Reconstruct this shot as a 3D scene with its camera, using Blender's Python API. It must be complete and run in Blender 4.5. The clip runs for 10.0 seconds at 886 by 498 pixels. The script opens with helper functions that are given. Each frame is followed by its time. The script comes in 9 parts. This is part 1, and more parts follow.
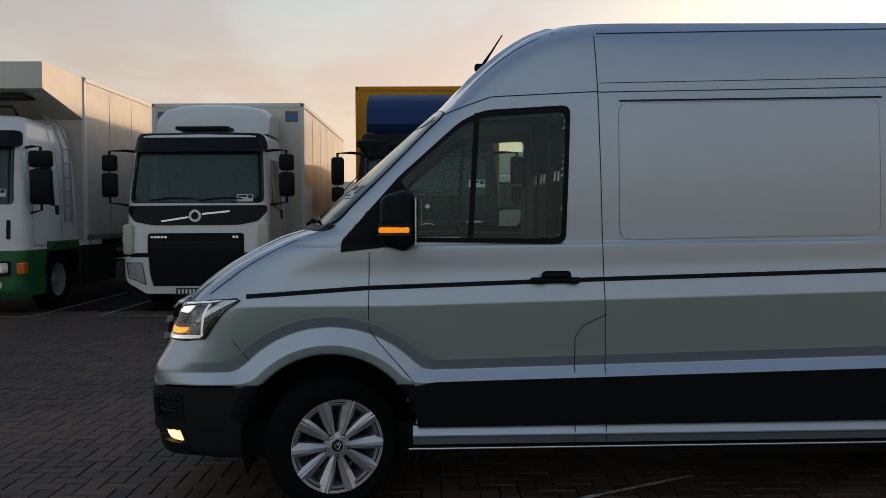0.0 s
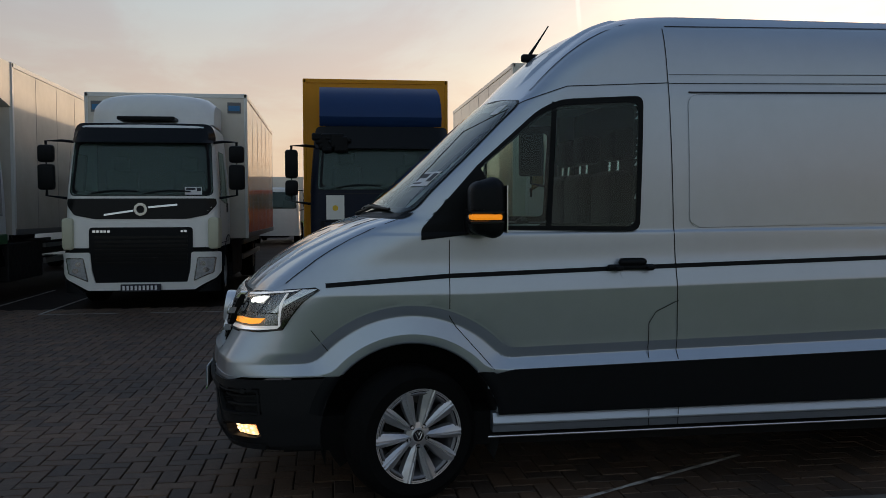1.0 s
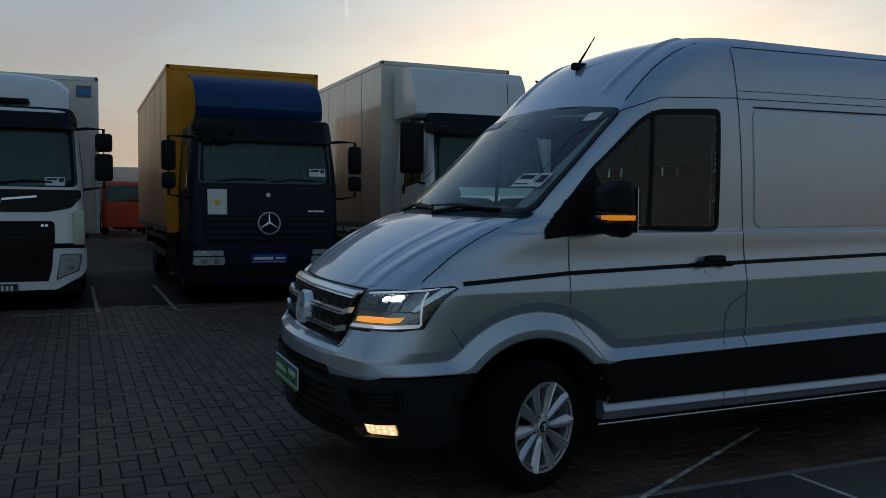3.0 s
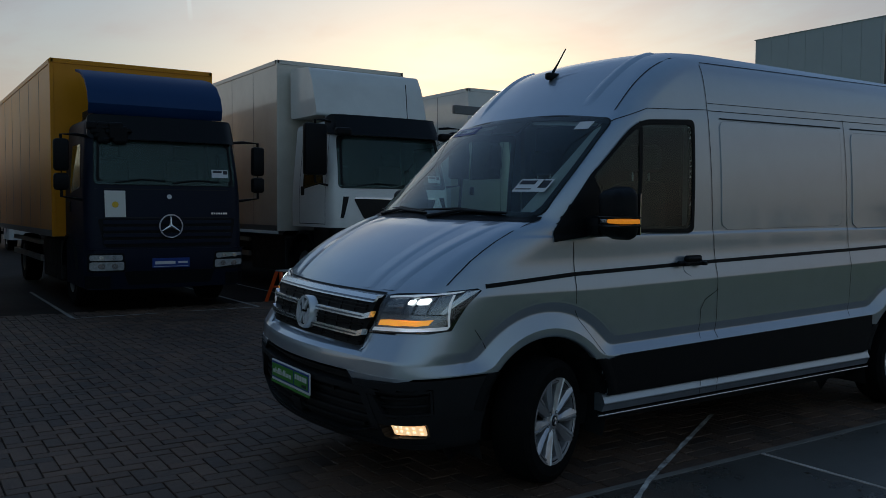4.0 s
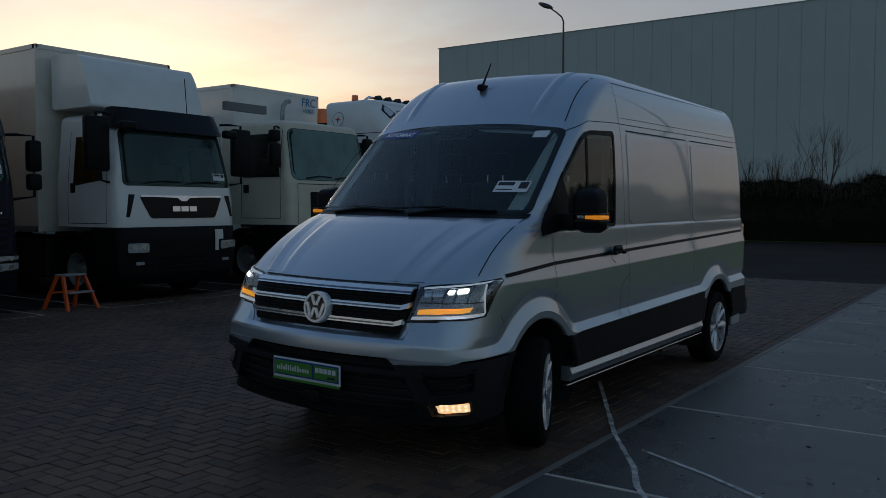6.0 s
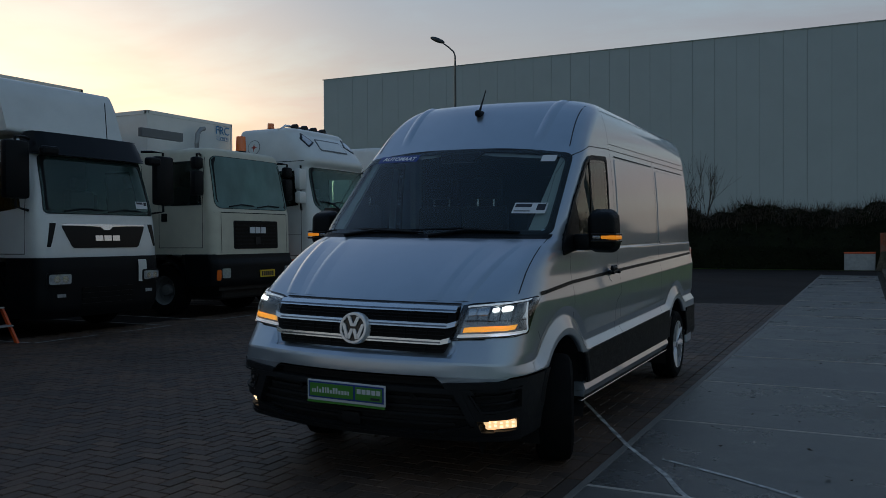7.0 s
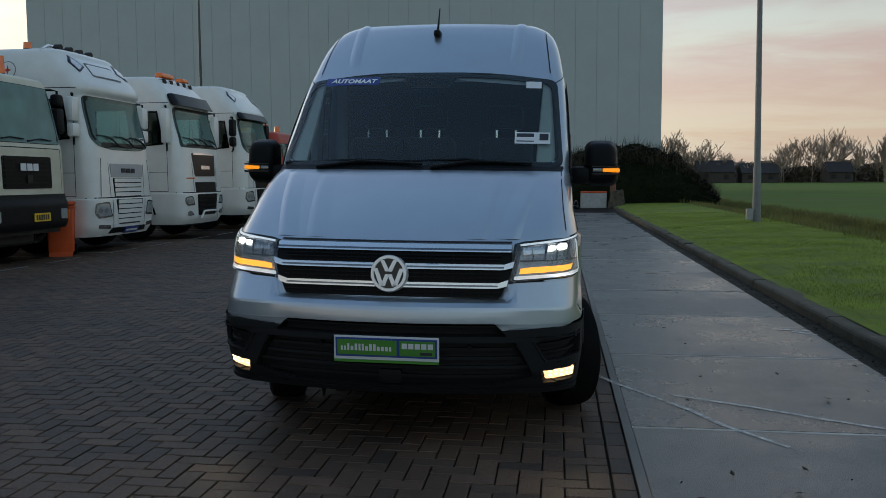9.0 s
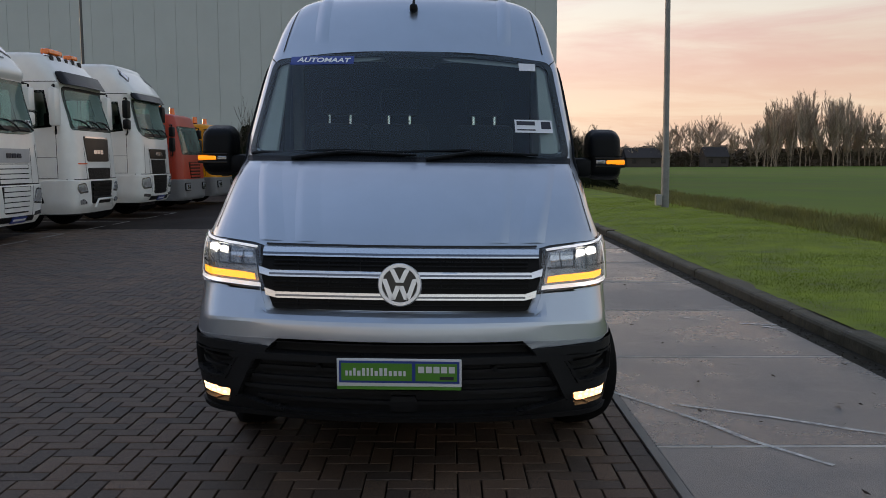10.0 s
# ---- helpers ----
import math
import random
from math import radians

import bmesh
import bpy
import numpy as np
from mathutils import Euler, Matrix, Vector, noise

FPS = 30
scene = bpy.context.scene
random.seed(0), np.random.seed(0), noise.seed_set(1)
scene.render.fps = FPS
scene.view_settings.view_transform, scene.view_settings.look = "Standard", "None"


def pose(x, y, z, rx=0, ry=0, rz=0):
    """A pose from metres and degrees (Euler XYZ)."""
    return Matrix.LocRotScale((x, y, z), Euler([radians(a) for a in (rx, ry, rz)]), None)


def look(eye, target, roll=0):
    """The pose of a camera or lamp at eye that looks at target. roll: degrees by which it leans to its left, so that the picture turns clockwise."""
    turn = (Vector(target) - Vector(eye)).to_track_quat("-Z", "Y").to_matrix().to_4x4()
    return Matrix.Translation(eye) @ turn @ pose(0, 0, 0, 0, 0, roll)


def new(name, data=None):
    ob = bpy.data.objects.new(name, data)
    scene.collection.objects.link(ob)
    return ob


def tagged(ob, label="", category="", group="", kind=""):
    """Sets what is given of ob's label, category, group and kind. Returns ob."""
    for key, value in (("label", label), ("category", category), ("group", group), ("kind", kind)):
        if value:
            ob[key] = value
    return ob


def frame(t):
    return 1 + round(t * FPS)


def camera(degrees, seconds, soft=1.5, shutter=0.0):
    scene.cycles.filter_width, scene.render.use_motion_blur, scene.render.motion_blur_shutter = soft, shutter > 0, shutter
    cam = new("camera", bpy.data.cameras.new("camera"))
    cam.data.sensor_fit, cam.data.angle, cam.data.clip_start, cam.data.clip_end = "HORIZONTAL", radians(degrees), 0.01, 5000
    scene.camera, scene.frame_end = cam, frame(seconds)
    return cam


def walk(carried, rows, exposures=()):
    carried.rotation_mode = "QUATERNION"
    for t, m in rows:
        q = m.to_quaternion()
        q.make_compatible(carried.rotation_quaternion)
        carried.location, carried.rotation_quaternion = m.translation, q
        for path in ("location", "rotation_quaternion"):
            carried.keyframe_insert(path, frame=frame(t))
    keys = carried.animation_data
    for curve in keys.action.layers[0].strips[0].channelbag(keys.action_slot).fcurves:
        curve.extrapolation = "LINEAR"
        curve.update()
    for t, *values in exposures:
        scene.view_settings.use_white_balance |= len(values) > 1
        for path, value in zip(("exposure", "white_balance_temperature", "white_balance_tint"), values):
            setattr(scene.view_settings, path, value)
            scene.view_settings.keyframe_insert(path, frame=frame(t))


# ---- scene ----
cam = camera(55.4, 10.0, soft=0.85)
PATH = [
    (0, (1.524, -5.29, 1.525), (1.552, -3.292, 1.447), -0.3),
    (0.5, (1.057, -5.225, 1.496), (1.199, -3.232, 1.413), -0.3),
    (1, (0.589, -5.216, 1.481), (0.859, -3.236, 1.395), -0.2),
    (1.5, (0.148, -5.173, 1.472), (0.568, -3.22, 1.385), -0.0),
    (2, (-0.32, -5.082, 1.498), (0.215, -3.157, 1.41), -0.1),
    (2.2, (-0.518, -5.06, 1.488), (0.055, -3.146, 1.399), -0.1),
    (3.3, (-1.478, -4.757, 1.505), (-0.606, -2.96, 1.41), 0.4),
    (3.5, (-1.663, -4.725, 1.5), (-0.744, -2.951, 1.408), 0.2),
    (4, (-2.045, -4.518, 1.523), (-0.943, -2.852, 1.428), 0.3),
    (4.5, (-2.441, -4.21, 1.543), (-1.142, -2.693, 1.449), 0.3),
    (5, (-2.85, -3.997, 1.552), (-1.417, -2.605, 1.462), 0.2),
    (5.5, (-3.296, -3.741, 1.524), (-1.738, -2.491, 1.427), 0.3),
    (5.7, (-3.478, -3.653, 1.544), (-1.879, -2.455, 1.446), 0.2),
    (6.8, (-4.208, -2.941, 1.44), (-2.467, -1.958, 1.385), -0.2),
    (7, (-4.294, -2.734, 1.458), (-2.505, -1.839, 1.433), -0.3),
    (7.5, (-4.446, -2.205, 1.448), (-2.554, -1.558, 1.463), -0.2),
    (8, (-4.447, -1.705, 1.409), (-2.514, -1.194, 1.43), -0.2),
    (8.5, (-4.415, -1.255, 1.377), (-2.459, -0.839, 1.375), -0.2),
    (8.7, (-4.374, -1.072, 1.403), (-2.409, -0.706, 1.325), -0.2),
    (9, (-4.267, -0.851, 1.41), (-2.292, -0.583, 1.244), -0.3),
    (9.1, (-4.177, -0.811, 1.414), (-2.2, -0.567, 1.231), -0.3),
    (9.5, (-3.986, -0.512, 1.465), (-2.0, -0.401, 1.26), -0.4),
    (10, (-3.711, -0.202, 1.464), (-1.722, -0.192, 1.259), -0.2),
]
EXPOSURE = [(0.0, 0.20, 7100, 9), (2.0, -0.28, 6150, 1), (3.5, -0.58, 5650, -2), (4.5, -0.66, 5680, -1), (5.5, -0.68, 5760, -1), (7.0, -0.45, 5900, 0), (8.0, -0.22, 6250, 2), (8.5, 0.0, 6300, 1), (9.0, 0.45, 6480, -1), (9.5, 0.72, 6750, 6), (10.0, 0.82, 7350, 12)]
walk(cam, [(t, look(eye, target, roll)) for t, eye, target, roll in PATH], EXPOSURE)

# ---- light: low winter dusk, the sun just over the horizon behind the row of trucks ----
SUN_AZ = 55.0          # degrees from +x towards +y
world = bpy.data.worlds.new("dusk")
scene.world = world
world.use_nodes = True


def build_world():
    nt = world.node_tree
    nt.nodes.clear()
    n, l = nt.nodes.new, nt.links.new
    out, bg = n("ShaderNodeOutputWorld"), n("ShaderNodeBackground")
    sky = n("ShaderNodeTexSky")
    sky.sky_type, sky.sun_disc = "NISHITA", False
    sky.sun_elevation, sky.sun_rotation = radians(2.5), radians(90 - SUN_AZ)
    sky.air_density, sky.dust_density, sky.ozone_density = 1.0, 2.5, 1.5
    tc = n("ShaderNodeTexCoord")
    sep = n("ShaderNodeSeparateXYZ")
    l(tc.outputs["Generated"], sep.inputs[0])
    # high thin cloud sheets, seen flat from below
    zz = n("ShaderNodeMath"); zz.operation = "MAXIMUM"; zz.inputs[1].default_value = 0.0
    l(sep.outputs[2], zz.inputs[0])
    add = n("ShaderNodeMath"); add.operation = "ADD"; add.inputs[1].default_value = 0.12
    l(zz.outputs[0], add.inputs[0])
    dv = n("ShaderNodeVectorMath"); dv.operation = "DIVIDE"
    comb = n("ShaderNodeCombineXYZ")
    for i in range(3):
        l(add.outputs[0], comb.inputs[i])
    l(tc.outputs["Generated"], dv.inputs[0]); l(comb.outputs[0], dv.inputs[1])
    mp = n("ShaderNodeMapping"); mp.inputs["Scale"].default_value = (0.75, 0.45, 0.5)
    mp.inputs["Location"].default_value = (3.1, 1.7, 0.0)
    l(dv.outputs[0], mp.inputs[0])
    no = n("ShaderNodeTexNoise"); no.inputs["Scale"].default_value = 1.7
    no.inputs["Detail"].default_value = 7.0; no.inputs["Roughness"].default_value = 0.6
    no.inputs["Distortion"].default_value = 0.35
    l(mp.outputs[0], no.inputs[0])
    ramp = n("ShaderNodeMapRange"); ramp.inputs[1].default_value = 0.42; ramp.inputs[2].default_value = 0.64
    ramp.interpolation_type = "SMOOTHSTEP"
    l(no.outputs[0], ramp.inputs[0])
    # nearness to the sun's side of the sky
    sd = n("ShaderNodeVectorMath"); sd.operation = "DOT_PRODUCT"
    a = radians(SUN_AZ)
    sd.inputs[1].default_value = (math.cos(a), math.sin(a), 0.08)
    nm = n("ShaderNodeVectorMath"); nm.operation = "NORMALIZE"
    l(tc.outputs["Generated"], nm.inputs[0]); l(nm.outputs[0], sd.inputs[0])
    # colour of the veil by height: peach low, grey blue high
    vr = n("ShaderNodeValToRGB")
    e = vr.color_ramp.elements
    e[0].position, e[0].color = 0.0, (0.85, 0.68, 0.58, 1)
    e[1].position, e[1].color = 1.0, (0.21, 0.33, 0.58, 1)
    for p, c in ((0.06, (0.87, 0.73, 0.65, 1)), (0.15, (0.81, 0.76, 0.735, 1)), (0.28, (0.60, 0.68, 0.80, 1)), (0.5, (0.30, 0.41, 0.65, 1))):
        x = e.new(p); x.color = c
    l(zz.outputs[0], vr.inputs[0])
    gl = n("ShaderNodeFloatCurve")
    half = n("ShaderNodeMath"); half.operation = "MULTIPLY_ADD"; half.inputs[1].default_value = 0.5; half.inputs[2].default_value = 0.5
    l(sd.outputs["Value"], half.inputs[0]); l(half.outputs[0], gl.inputs["Value"])
    pts = gl.mapping.curves[0].points
    pts[0].location, pts[1].location = (0.0, 0.30), (1.0, 0.60)
    for p in ((0.5, 0.28), (0.64, 0.315), (0.80, 0.385), (0.91, 0.435), (0.98, 0.49)):
        pts.new(*p)
    gl.mapping.update()
    gl2 = n("ShaderNodeMath"); gl2.operation = "MULTIPLY"; gl2.inputs[1].default_value = 2.0
    l(gl.outputs[0], gl2.inputs[0])
    gl = gl2
    glow = n("ShaderNodeMapRange"); glow.inputs[1].default_value = 0.90; glow.inputs[2].default_value = 1.0
    glow.interpolation_type = "SMOOTHSTEP"
    glow.inputs[3].default_value = 0.0; glow.inputs[4].default_value = 0.36
    l(sd.outputs["Value"], glow.inputs[0])
    veil = n("ShaderNodeVectorMath"); veil.operation = "SCALE"
    # cooler on the side away from the sun
    away = n("ShaderNodeMapRange"); away.inputs[1].default_value, away.inputs[2].default_value = -0.15, -0.6
    away.inputs[3].default_value, away.inputs[4].default_value = 0.0, 0.8
    away.interpolation_type = "SMOOTHSTEP"
    l(sd.outputs["Value"], away.inputs[0])
    cool = n("ShaderNodeMix"); cool.data_type = "RGBA"
    cool.inputs[7].default_value = (0.56, 0.68, 0.84, 1)
    l(away.outputs[0], cool.inputs[0]); l(vr.outputs[0], cool.inputs[6])
    l(cool.outputs[2], veil.inputs[0]); l(gl.outputs[0], veil.inputs["Scale"])
    warm = n("ShaderNodeMix"); warm.data_type = "RGBA"; warm.blend_type = "ADD"
    warm.inputs[7].default_value = (1.0, 0.80, 0.58, 1)
    l(glow.outputs[0], warm.inputs[0]); l(veil.outputs[0], warm.inputs[6])
    cl = n("ShaderNodeMix"); cl.data_type = "RGBA"; cl.blend_type = "MULTIPLY"
    cl.inputs[7].default_value = (0.84, 0.62, 0.62, 1)
    cf = n("ShaderNodeMath"); cf.operation = "MULTIPLY"; cf.inputs[1].default_value = 0.42
    l(ramp.outputs[0], cf.inputs[0]); l(cf.outputs[0], cl.inputs[0]); l(warm.outputs[2], cl.inputs[6])
    # long low streaks of pink cloud
    m2 = n("ShaderNodeMapping"); m2.inputs["Scale"].default_value = (1.0, 1.0, 6.0); m2.inputs["Location"].default_value = (0.6, 2.2, 0.35)
    l(nm.outputs[0], m2.inputs[0])
    n2 = n("ShaderNodeTexNoise"); n2.inputs["Scale"].default_value = 1.9; n2.inputs["Detail"].default_value = 6.0
    n2.inputs["Roughness"].default_value = 0.6; n2.inputs["Distortion"].default_value = 0.5
    l(m2.outputs[0], n2.inputs[0])
    r2 = n("ShaderNodeMapRange"); r2.inputs[1].default_value, r2.inputs[2].default_value = 0.36, 0.56
    r2.interpolation_type = "SMOOTHSTEP"
    l(n2.outputs[0], r2.inputs[0])
    lo = n("ShaderNodeMapRange"); lo.inputs[1].default_value, lo.inputs[2].default_value = 0.055, 0.105
    hi = n("ShaderNodeMapRange"); hi.inputs[1].default_value, hi.inputs[2].default_value = 0.26, 0.15
    l(zz.outputs[0], lo.inputs[0]); l(zz.outputs[0], hi.inputs[0])
    w1 = n("ShaderNodeMath"); w1.operation = "MULTIPLY"; l(lo.outputs[0], w1.inputs[0]); l(hi.outputs[0], w1.inputs[1])
    w2 = n("ShaderNodeMath"); w2.operation = "MULTIPLY"; l(w1.outputs[0], w2.inputs[0]); l(r2.outputs[0], w2.inputs[1])
    w3 = n("ShaderNodeMath"); w3.operation = "MULTIPLY"; w3.inputs[1].default_value = 0.8; l(w2.outputs[0], w3.inputs[0])
    # the streaks thicken towards the open fields
    sf = n("ShaderNodeVectorMath"); sf.operation = "DOT_PRODUCT"; sf.inputs[1].default_value = (0.94, -0.34, 0.0)
    l(nm.outputs[0], sf.inputs[0])
    fm = n("ShaderNodeMapRange"); fm.inputs[1].default_value, fm.inputs[2].default_value, fm.inputs[3].default_value = 0.1, 0.8, 0.3
    l(sf.outputs["Value"], fm.inputs[0])
    w4 = n("ShaderNodeMath"); w4.operation = "MULTIPLY"; l(w3.outputs[0], w4.inputs[0]); l(fm.outputs[0], w4.inputs[1])
    w3 = w4
    pk = n("ShaderNodeMix"); pk.data_type = "RGBA"; pk.blend_type = "MULTIPLY"
    pk.inputs[7].default_value = (0.91, 0.69, 0.76, 1)
    l(w3.outputs[0], pk.inputs[0]); l(cl.outputs[2], pk.inputs[6])
    cl = pk
    ns = n("ShaderNodeVectorMath"); ns.operation = "SCALE"; ns.inputs["Scale"].default_value = 0.10
    l(sky.outputs[0], ns.inputs[0])
    tot = n("ShaderNodeMix"); tot.data_type = "RGBA"; tot.blend_type = "ADD"; tot.inputs[0].default_value = 1.0
    l(cl.outputs[2], tot.inputs[6]); l(ns.outputs[0], tot.inputs[7])
    # a short vapour trail, steep over the trucks
    td = n("ShaderNodeVectorMath"); td.operation = "DOT_PRODUCT"; td.inputs[1].default_value = (-0.9474, 0.3080, -0.0875)
    l(nm.outputs[0], td.inputs[0])
    ta = n("ShaderNodeMath"); ta.operation = "ABSOLUTE"; l(td.outputs["Value"], ta.inputs[0])
    tw = n("ShaderNodeMapRange"); tw.inputs[1].default_value, tw.inputs[2].default_value, tw.inputs[3].default_value, tw.inputs[4].default_value = 0.001, 0.0036, 1.0, 0.0
    tw.interpolation_type = "SMOOTHSTEP"; l(ta.outputs[0], tw.inputs[0])
    te = n("ShaderNodeMapRange"); te.inputs[1].default_value, te.inputs[2].default_value = 0.202, 0.222
    l(zz.outputs[0], te.inputs[0])
    th = n("ShaderNodeMapRange"); th.inputs[1].default_value, th.inputs[2].default_value, th.inputs[3].default_value, th.inputs[4].default_value = 0.26, 0.34, 0.13, 0.0
    l(zz.outputs[0], th.inputs[0])
    ts = n("ShaderNodeMath"); ts.operation = "GREATER_THAN"; ts.inputs[1].default_value = 0.3
    l(sd.outputs["Value"], ts.inputs[0])
    trail = tw.outputs[0]
    for o in (te.outputs[0], th.outputs[0], ts.outputs[0]):
        mu = n("ShaderNodeMath"); mu.operation = "MULTIPLY"
        l(trail, mu.inputs[0]); l(o, mu.inputs[1])
        trail = mu.outputs[0]
    vt = n("ShaderNodeMix"); vt.data_type = "RGBA"; vt.blend_type = "ADD"; vt.inputs[7].default_value = (1.0, 0.97, 0.95, 1)
    l(trail, vt.inputs[0]); l(tot.outputs[2], vt.inputs[6])
    l(vt.outputs[2], bg.inputs[0])
    bg.inputs[1].default_value = 0.8
    l(bg.outputs[0], out.inputs[0])


build_world()
sun = new("sun", bpy.data.lights.new("sun", "SUN"))
sun.data.energy, sun.data.angle, sun.data.color = 0.5, radians(12), (1.0, 0.74, 0.5)
sun.matrix_world = look((math.cos(radians(SUN_AZ)) * 50, math.sin(radians(SUN_AZ)) * 50, 5.0), (0, 0, 0))


# ---- materials ----
def material(name, color, rough=0.5, metal=0.0, vary=0.0, scale=8.0, bump=0.0, bump_scale=60.0, coat=0.0, dirt=None, dirt_amount=0.0, spec=0.5):
    m = bpy.data.materials.new(name)
    m.use_nodes = True
    nt = m.node_tree
    n, l = nt.nodes.new, nt.links.new
    b = nt.nodes["Principled BSDF"]
    b.inputs["Base Color"].default_value = (*color, 1)
    b.inputs["Roughness"].default_value = rough
    b.inputs["Metallic"].default_value = metal
    b.inputs["Coat Weight"].default_value = coat
    b.inputs["Coat Roughness"].default_value = 0.03
    b.inputs["Coat IOR"].default_value = 1.7
    b.inputs["Specular IOR Level"].default_value = spec
    tc = n("ShaderNodeTexCoord")
    if vary or dirt:
        no = n("ShaderNodeTexNoise"); no.inputs["Scale"].default_value = scale
        no.inputs["Detail"].default_value = 6.0; no.inputs["Roughness"].default_value = 0.65
        l(tc.outputs["Object"], no.inputs[0])
        mr = n("ShaderNodeMapRange"); mr.inputs[1].default_value = 0.3; mr.inputs[2].default_value = 0.7
        mr.inputs[3].default_value = 1 - vary; mr.inputs[4].default_value = 1 + vary
        l(no.outputs[0], mr.inputs[0])
        sc = n("ShaderNodeVectorMath"); sc.operation = "SCALE"
        sc.inputs[0].default_value = color
        l(mr.outputs[0], sc.inputs["Scale"])
        last = sc.outputs[0]
        rr = n("ShaderNodeMapRange"); rr.inputs[1].default_value = 0.3; rr.inputs[2].default_value = 0.7
        rr.inputs[3].default_value = max(0.02, rough * (1 - vary)); rr.inputs[4].default_value = min(1, rough * (1 + vary))
        l(no.outputs[0], rr.inputs[0]); l(rr.outputs[0], b.inputs["Roughness"])
        if dirt:
            n2 = n("ShaderNodeTexNoise"); n2.inputs["Scale"].default_value = scale * 0.23
            n2.inputs["Detail"].default_value = 8.0; n2.inputs["Roughness"].default_value = 0.7
            l(tc.outputs["Object"], n2.inputs[0])
            m2 = n("ShaderNodeMapRange"); m2.inputs[1].default_value = 0.45; m2.inputs[2].default_value = 0.75
            m2.inputs[4].default_value = dirt_amount
            l(n2.outputs[0], m2.inputs[0])
            mx = n("ShaderNodeMix"); mx.data_type = "RGBA"
            mx.inputs[7].default_value = (*dirt, 1)
            l(m2.outputs[0], mx.inputs[0]); l(last, mx.inputs[6])
            last = mx.outputs[2]
        l(last, b.inputs["Base Color"])
    if bump:
        nb = n("ShaderNodeTexNoise"); nb.inputs["Scale"].default_value = bump_scale; nb.inputs["Detail"].default_value = 4.0
        l(tc.outputs["Object"], nb.inputs[0])
        bp = n("ShaderNodeBump"); bp.inputs["Strength"].default_value = bump; bp.inputs["Distance"].default_value = 0.01
        l(nb.outputs[0], bp.inputs["Height"]); l(bp.outputs[0], b.inputs["Normal"])
    return m


def glowing(name, color, strength):
    m = bpy.data.materials.new(name)
    m.use_nodes = True
    b = m.node_tree.nodes["Principled BSDF"]
    b.inputs["Base Color"].default_value = (*color, 1)
    b.inputs["Emission Color"].default_value = (*color, 1)
    b.inputs["Emission Strength"].default_value = strength
    b.inputs["Roughness"].default_value = 0.3
    return m


def glass(name, tint, rough=0.0, ior=1.7):
    """Thin tinted pane: a clear share and a mirror share by Fresnel."""
    m = bpy.data.materials.new(name)
    m.use_nodes = True
    nt = m.node_tree
    nt.nodes.clear()
    n, l = nt.nodes.new, nt.links.new
    out, mix, tr, gl, fr = n("ShaderNodeOutputMaterial"), n("ShaderNodeMixShader"), n("ShaderNodeBsdfTransparent"), n("ShaderNodeBsdfGlossy"), n("ShaderNodeFresnel")
    tr.inputs[0].default_value = (*tint, 1)
    gl.inputs["Roughness"].default_value = rough
    gl.inputs["Color"].default_value = (*(0.5 + 0.5 * c / max(tint) for c in tint), 1)
    fr.inputs[0].default_value = ior
    l(fr.outputs[0], mix.inputs[0]); l(tr.outputs[0], mix.inputs[1]); l(gl.outputs[0], mix.inputs[2]); l(mix.outputs[0], out.inputs[0])
    return m


SILVER = material("silver_paint", (0.47, 0.525, 0.59), 0.36, 0.8, 0.03, 5.0, coat=1.0)
BLACKPL = material("black_plastic", (0.0045, 0.0056, 0.007), 0.46, 0, 0.15, 20, 0.2, 500, spec=0.16)
GLOSSBLACK = material("gloss_black", (0.008, 0.008, 0.009), 0.12, 0, 0.0)
RUBBER = material("rubber", (0.005, 0.005, 0.005), 0.85, 0, 0.2, 12, 0.2, 200, spec=0.12)
CHROME = material("chrome", (0.86, 0.87, 0.88), 0.22, 1.0)
RIMGREY = material("rim_barrel_grey", (0.22, 0.22, 0.23), 0.45, 0.6, 0.2, 9)
ALLOY = material("alloy", (0.62, 0.63, 0.65), 0.36, 0.8, 0.04, 10, coat=0.4)
DARKMETAL = material("dark_metal", (0.02, 0.02, 0.02), 0.6, 0.3, 0.2, 9)
SIDEGLASS = glass("side_pane", (0.68, 0.84, 0.79), ior=1.5)
TRUCKGLASS = glass("truck_pane", (0.40, 0.60, 0.55), ior=1.55)


def misted(name, tint, film, amount, ior=1.5, size=(3.0, 3.0, 0.6)):
    """A pane filmed over inside by breath and dust: glass with a thin pale veil, streaked downwards."""
    m = glass(name, tint, ior=ior)
    nt = m.node_tree
    n, l = nt.nodes.new, nt.links.new
    out = nt.nodes["Material Output"]
    clear = out.inputs[0].links[0].from_socket
    df, mix, no, mp, tc, mr = n("ShaderNodeBsdfDiffuse"), n("ShaderNodeMixShader"), n("ShaderNodeTexNoise"), n("ShaderNodeMapping"), n("ShaderNodeTexCoord"), n("ShaderNodeMapRange")
    df.inputs[0].default_value = (*film, 1)
    mp.inputs["Scale"].default_value = size
    no.inputs["Scale"].default_value, no.inputs["Detail"].default_value = 1.6, 5.0
    mr.inputs[1].default_value, mr.inputs[2].default_value, mr.inputs[3].default_value, mr.inputs[4].default_value = 0.3, 0.7, amount * 0.6, amount
    l(tc.outputs["Object"], mp.inputs[0]); l(mp.outputs[0], no.inputs[0]); l(no.outputs[0], mr.inputs[0])
    l(mr.outputs[0], mix.inputs[0]); l(clear, mix.inputs[1]); l(df.outputs[0], mix.inputs[2]); l(mix.outputs[0], out.inputs[0])
    return m


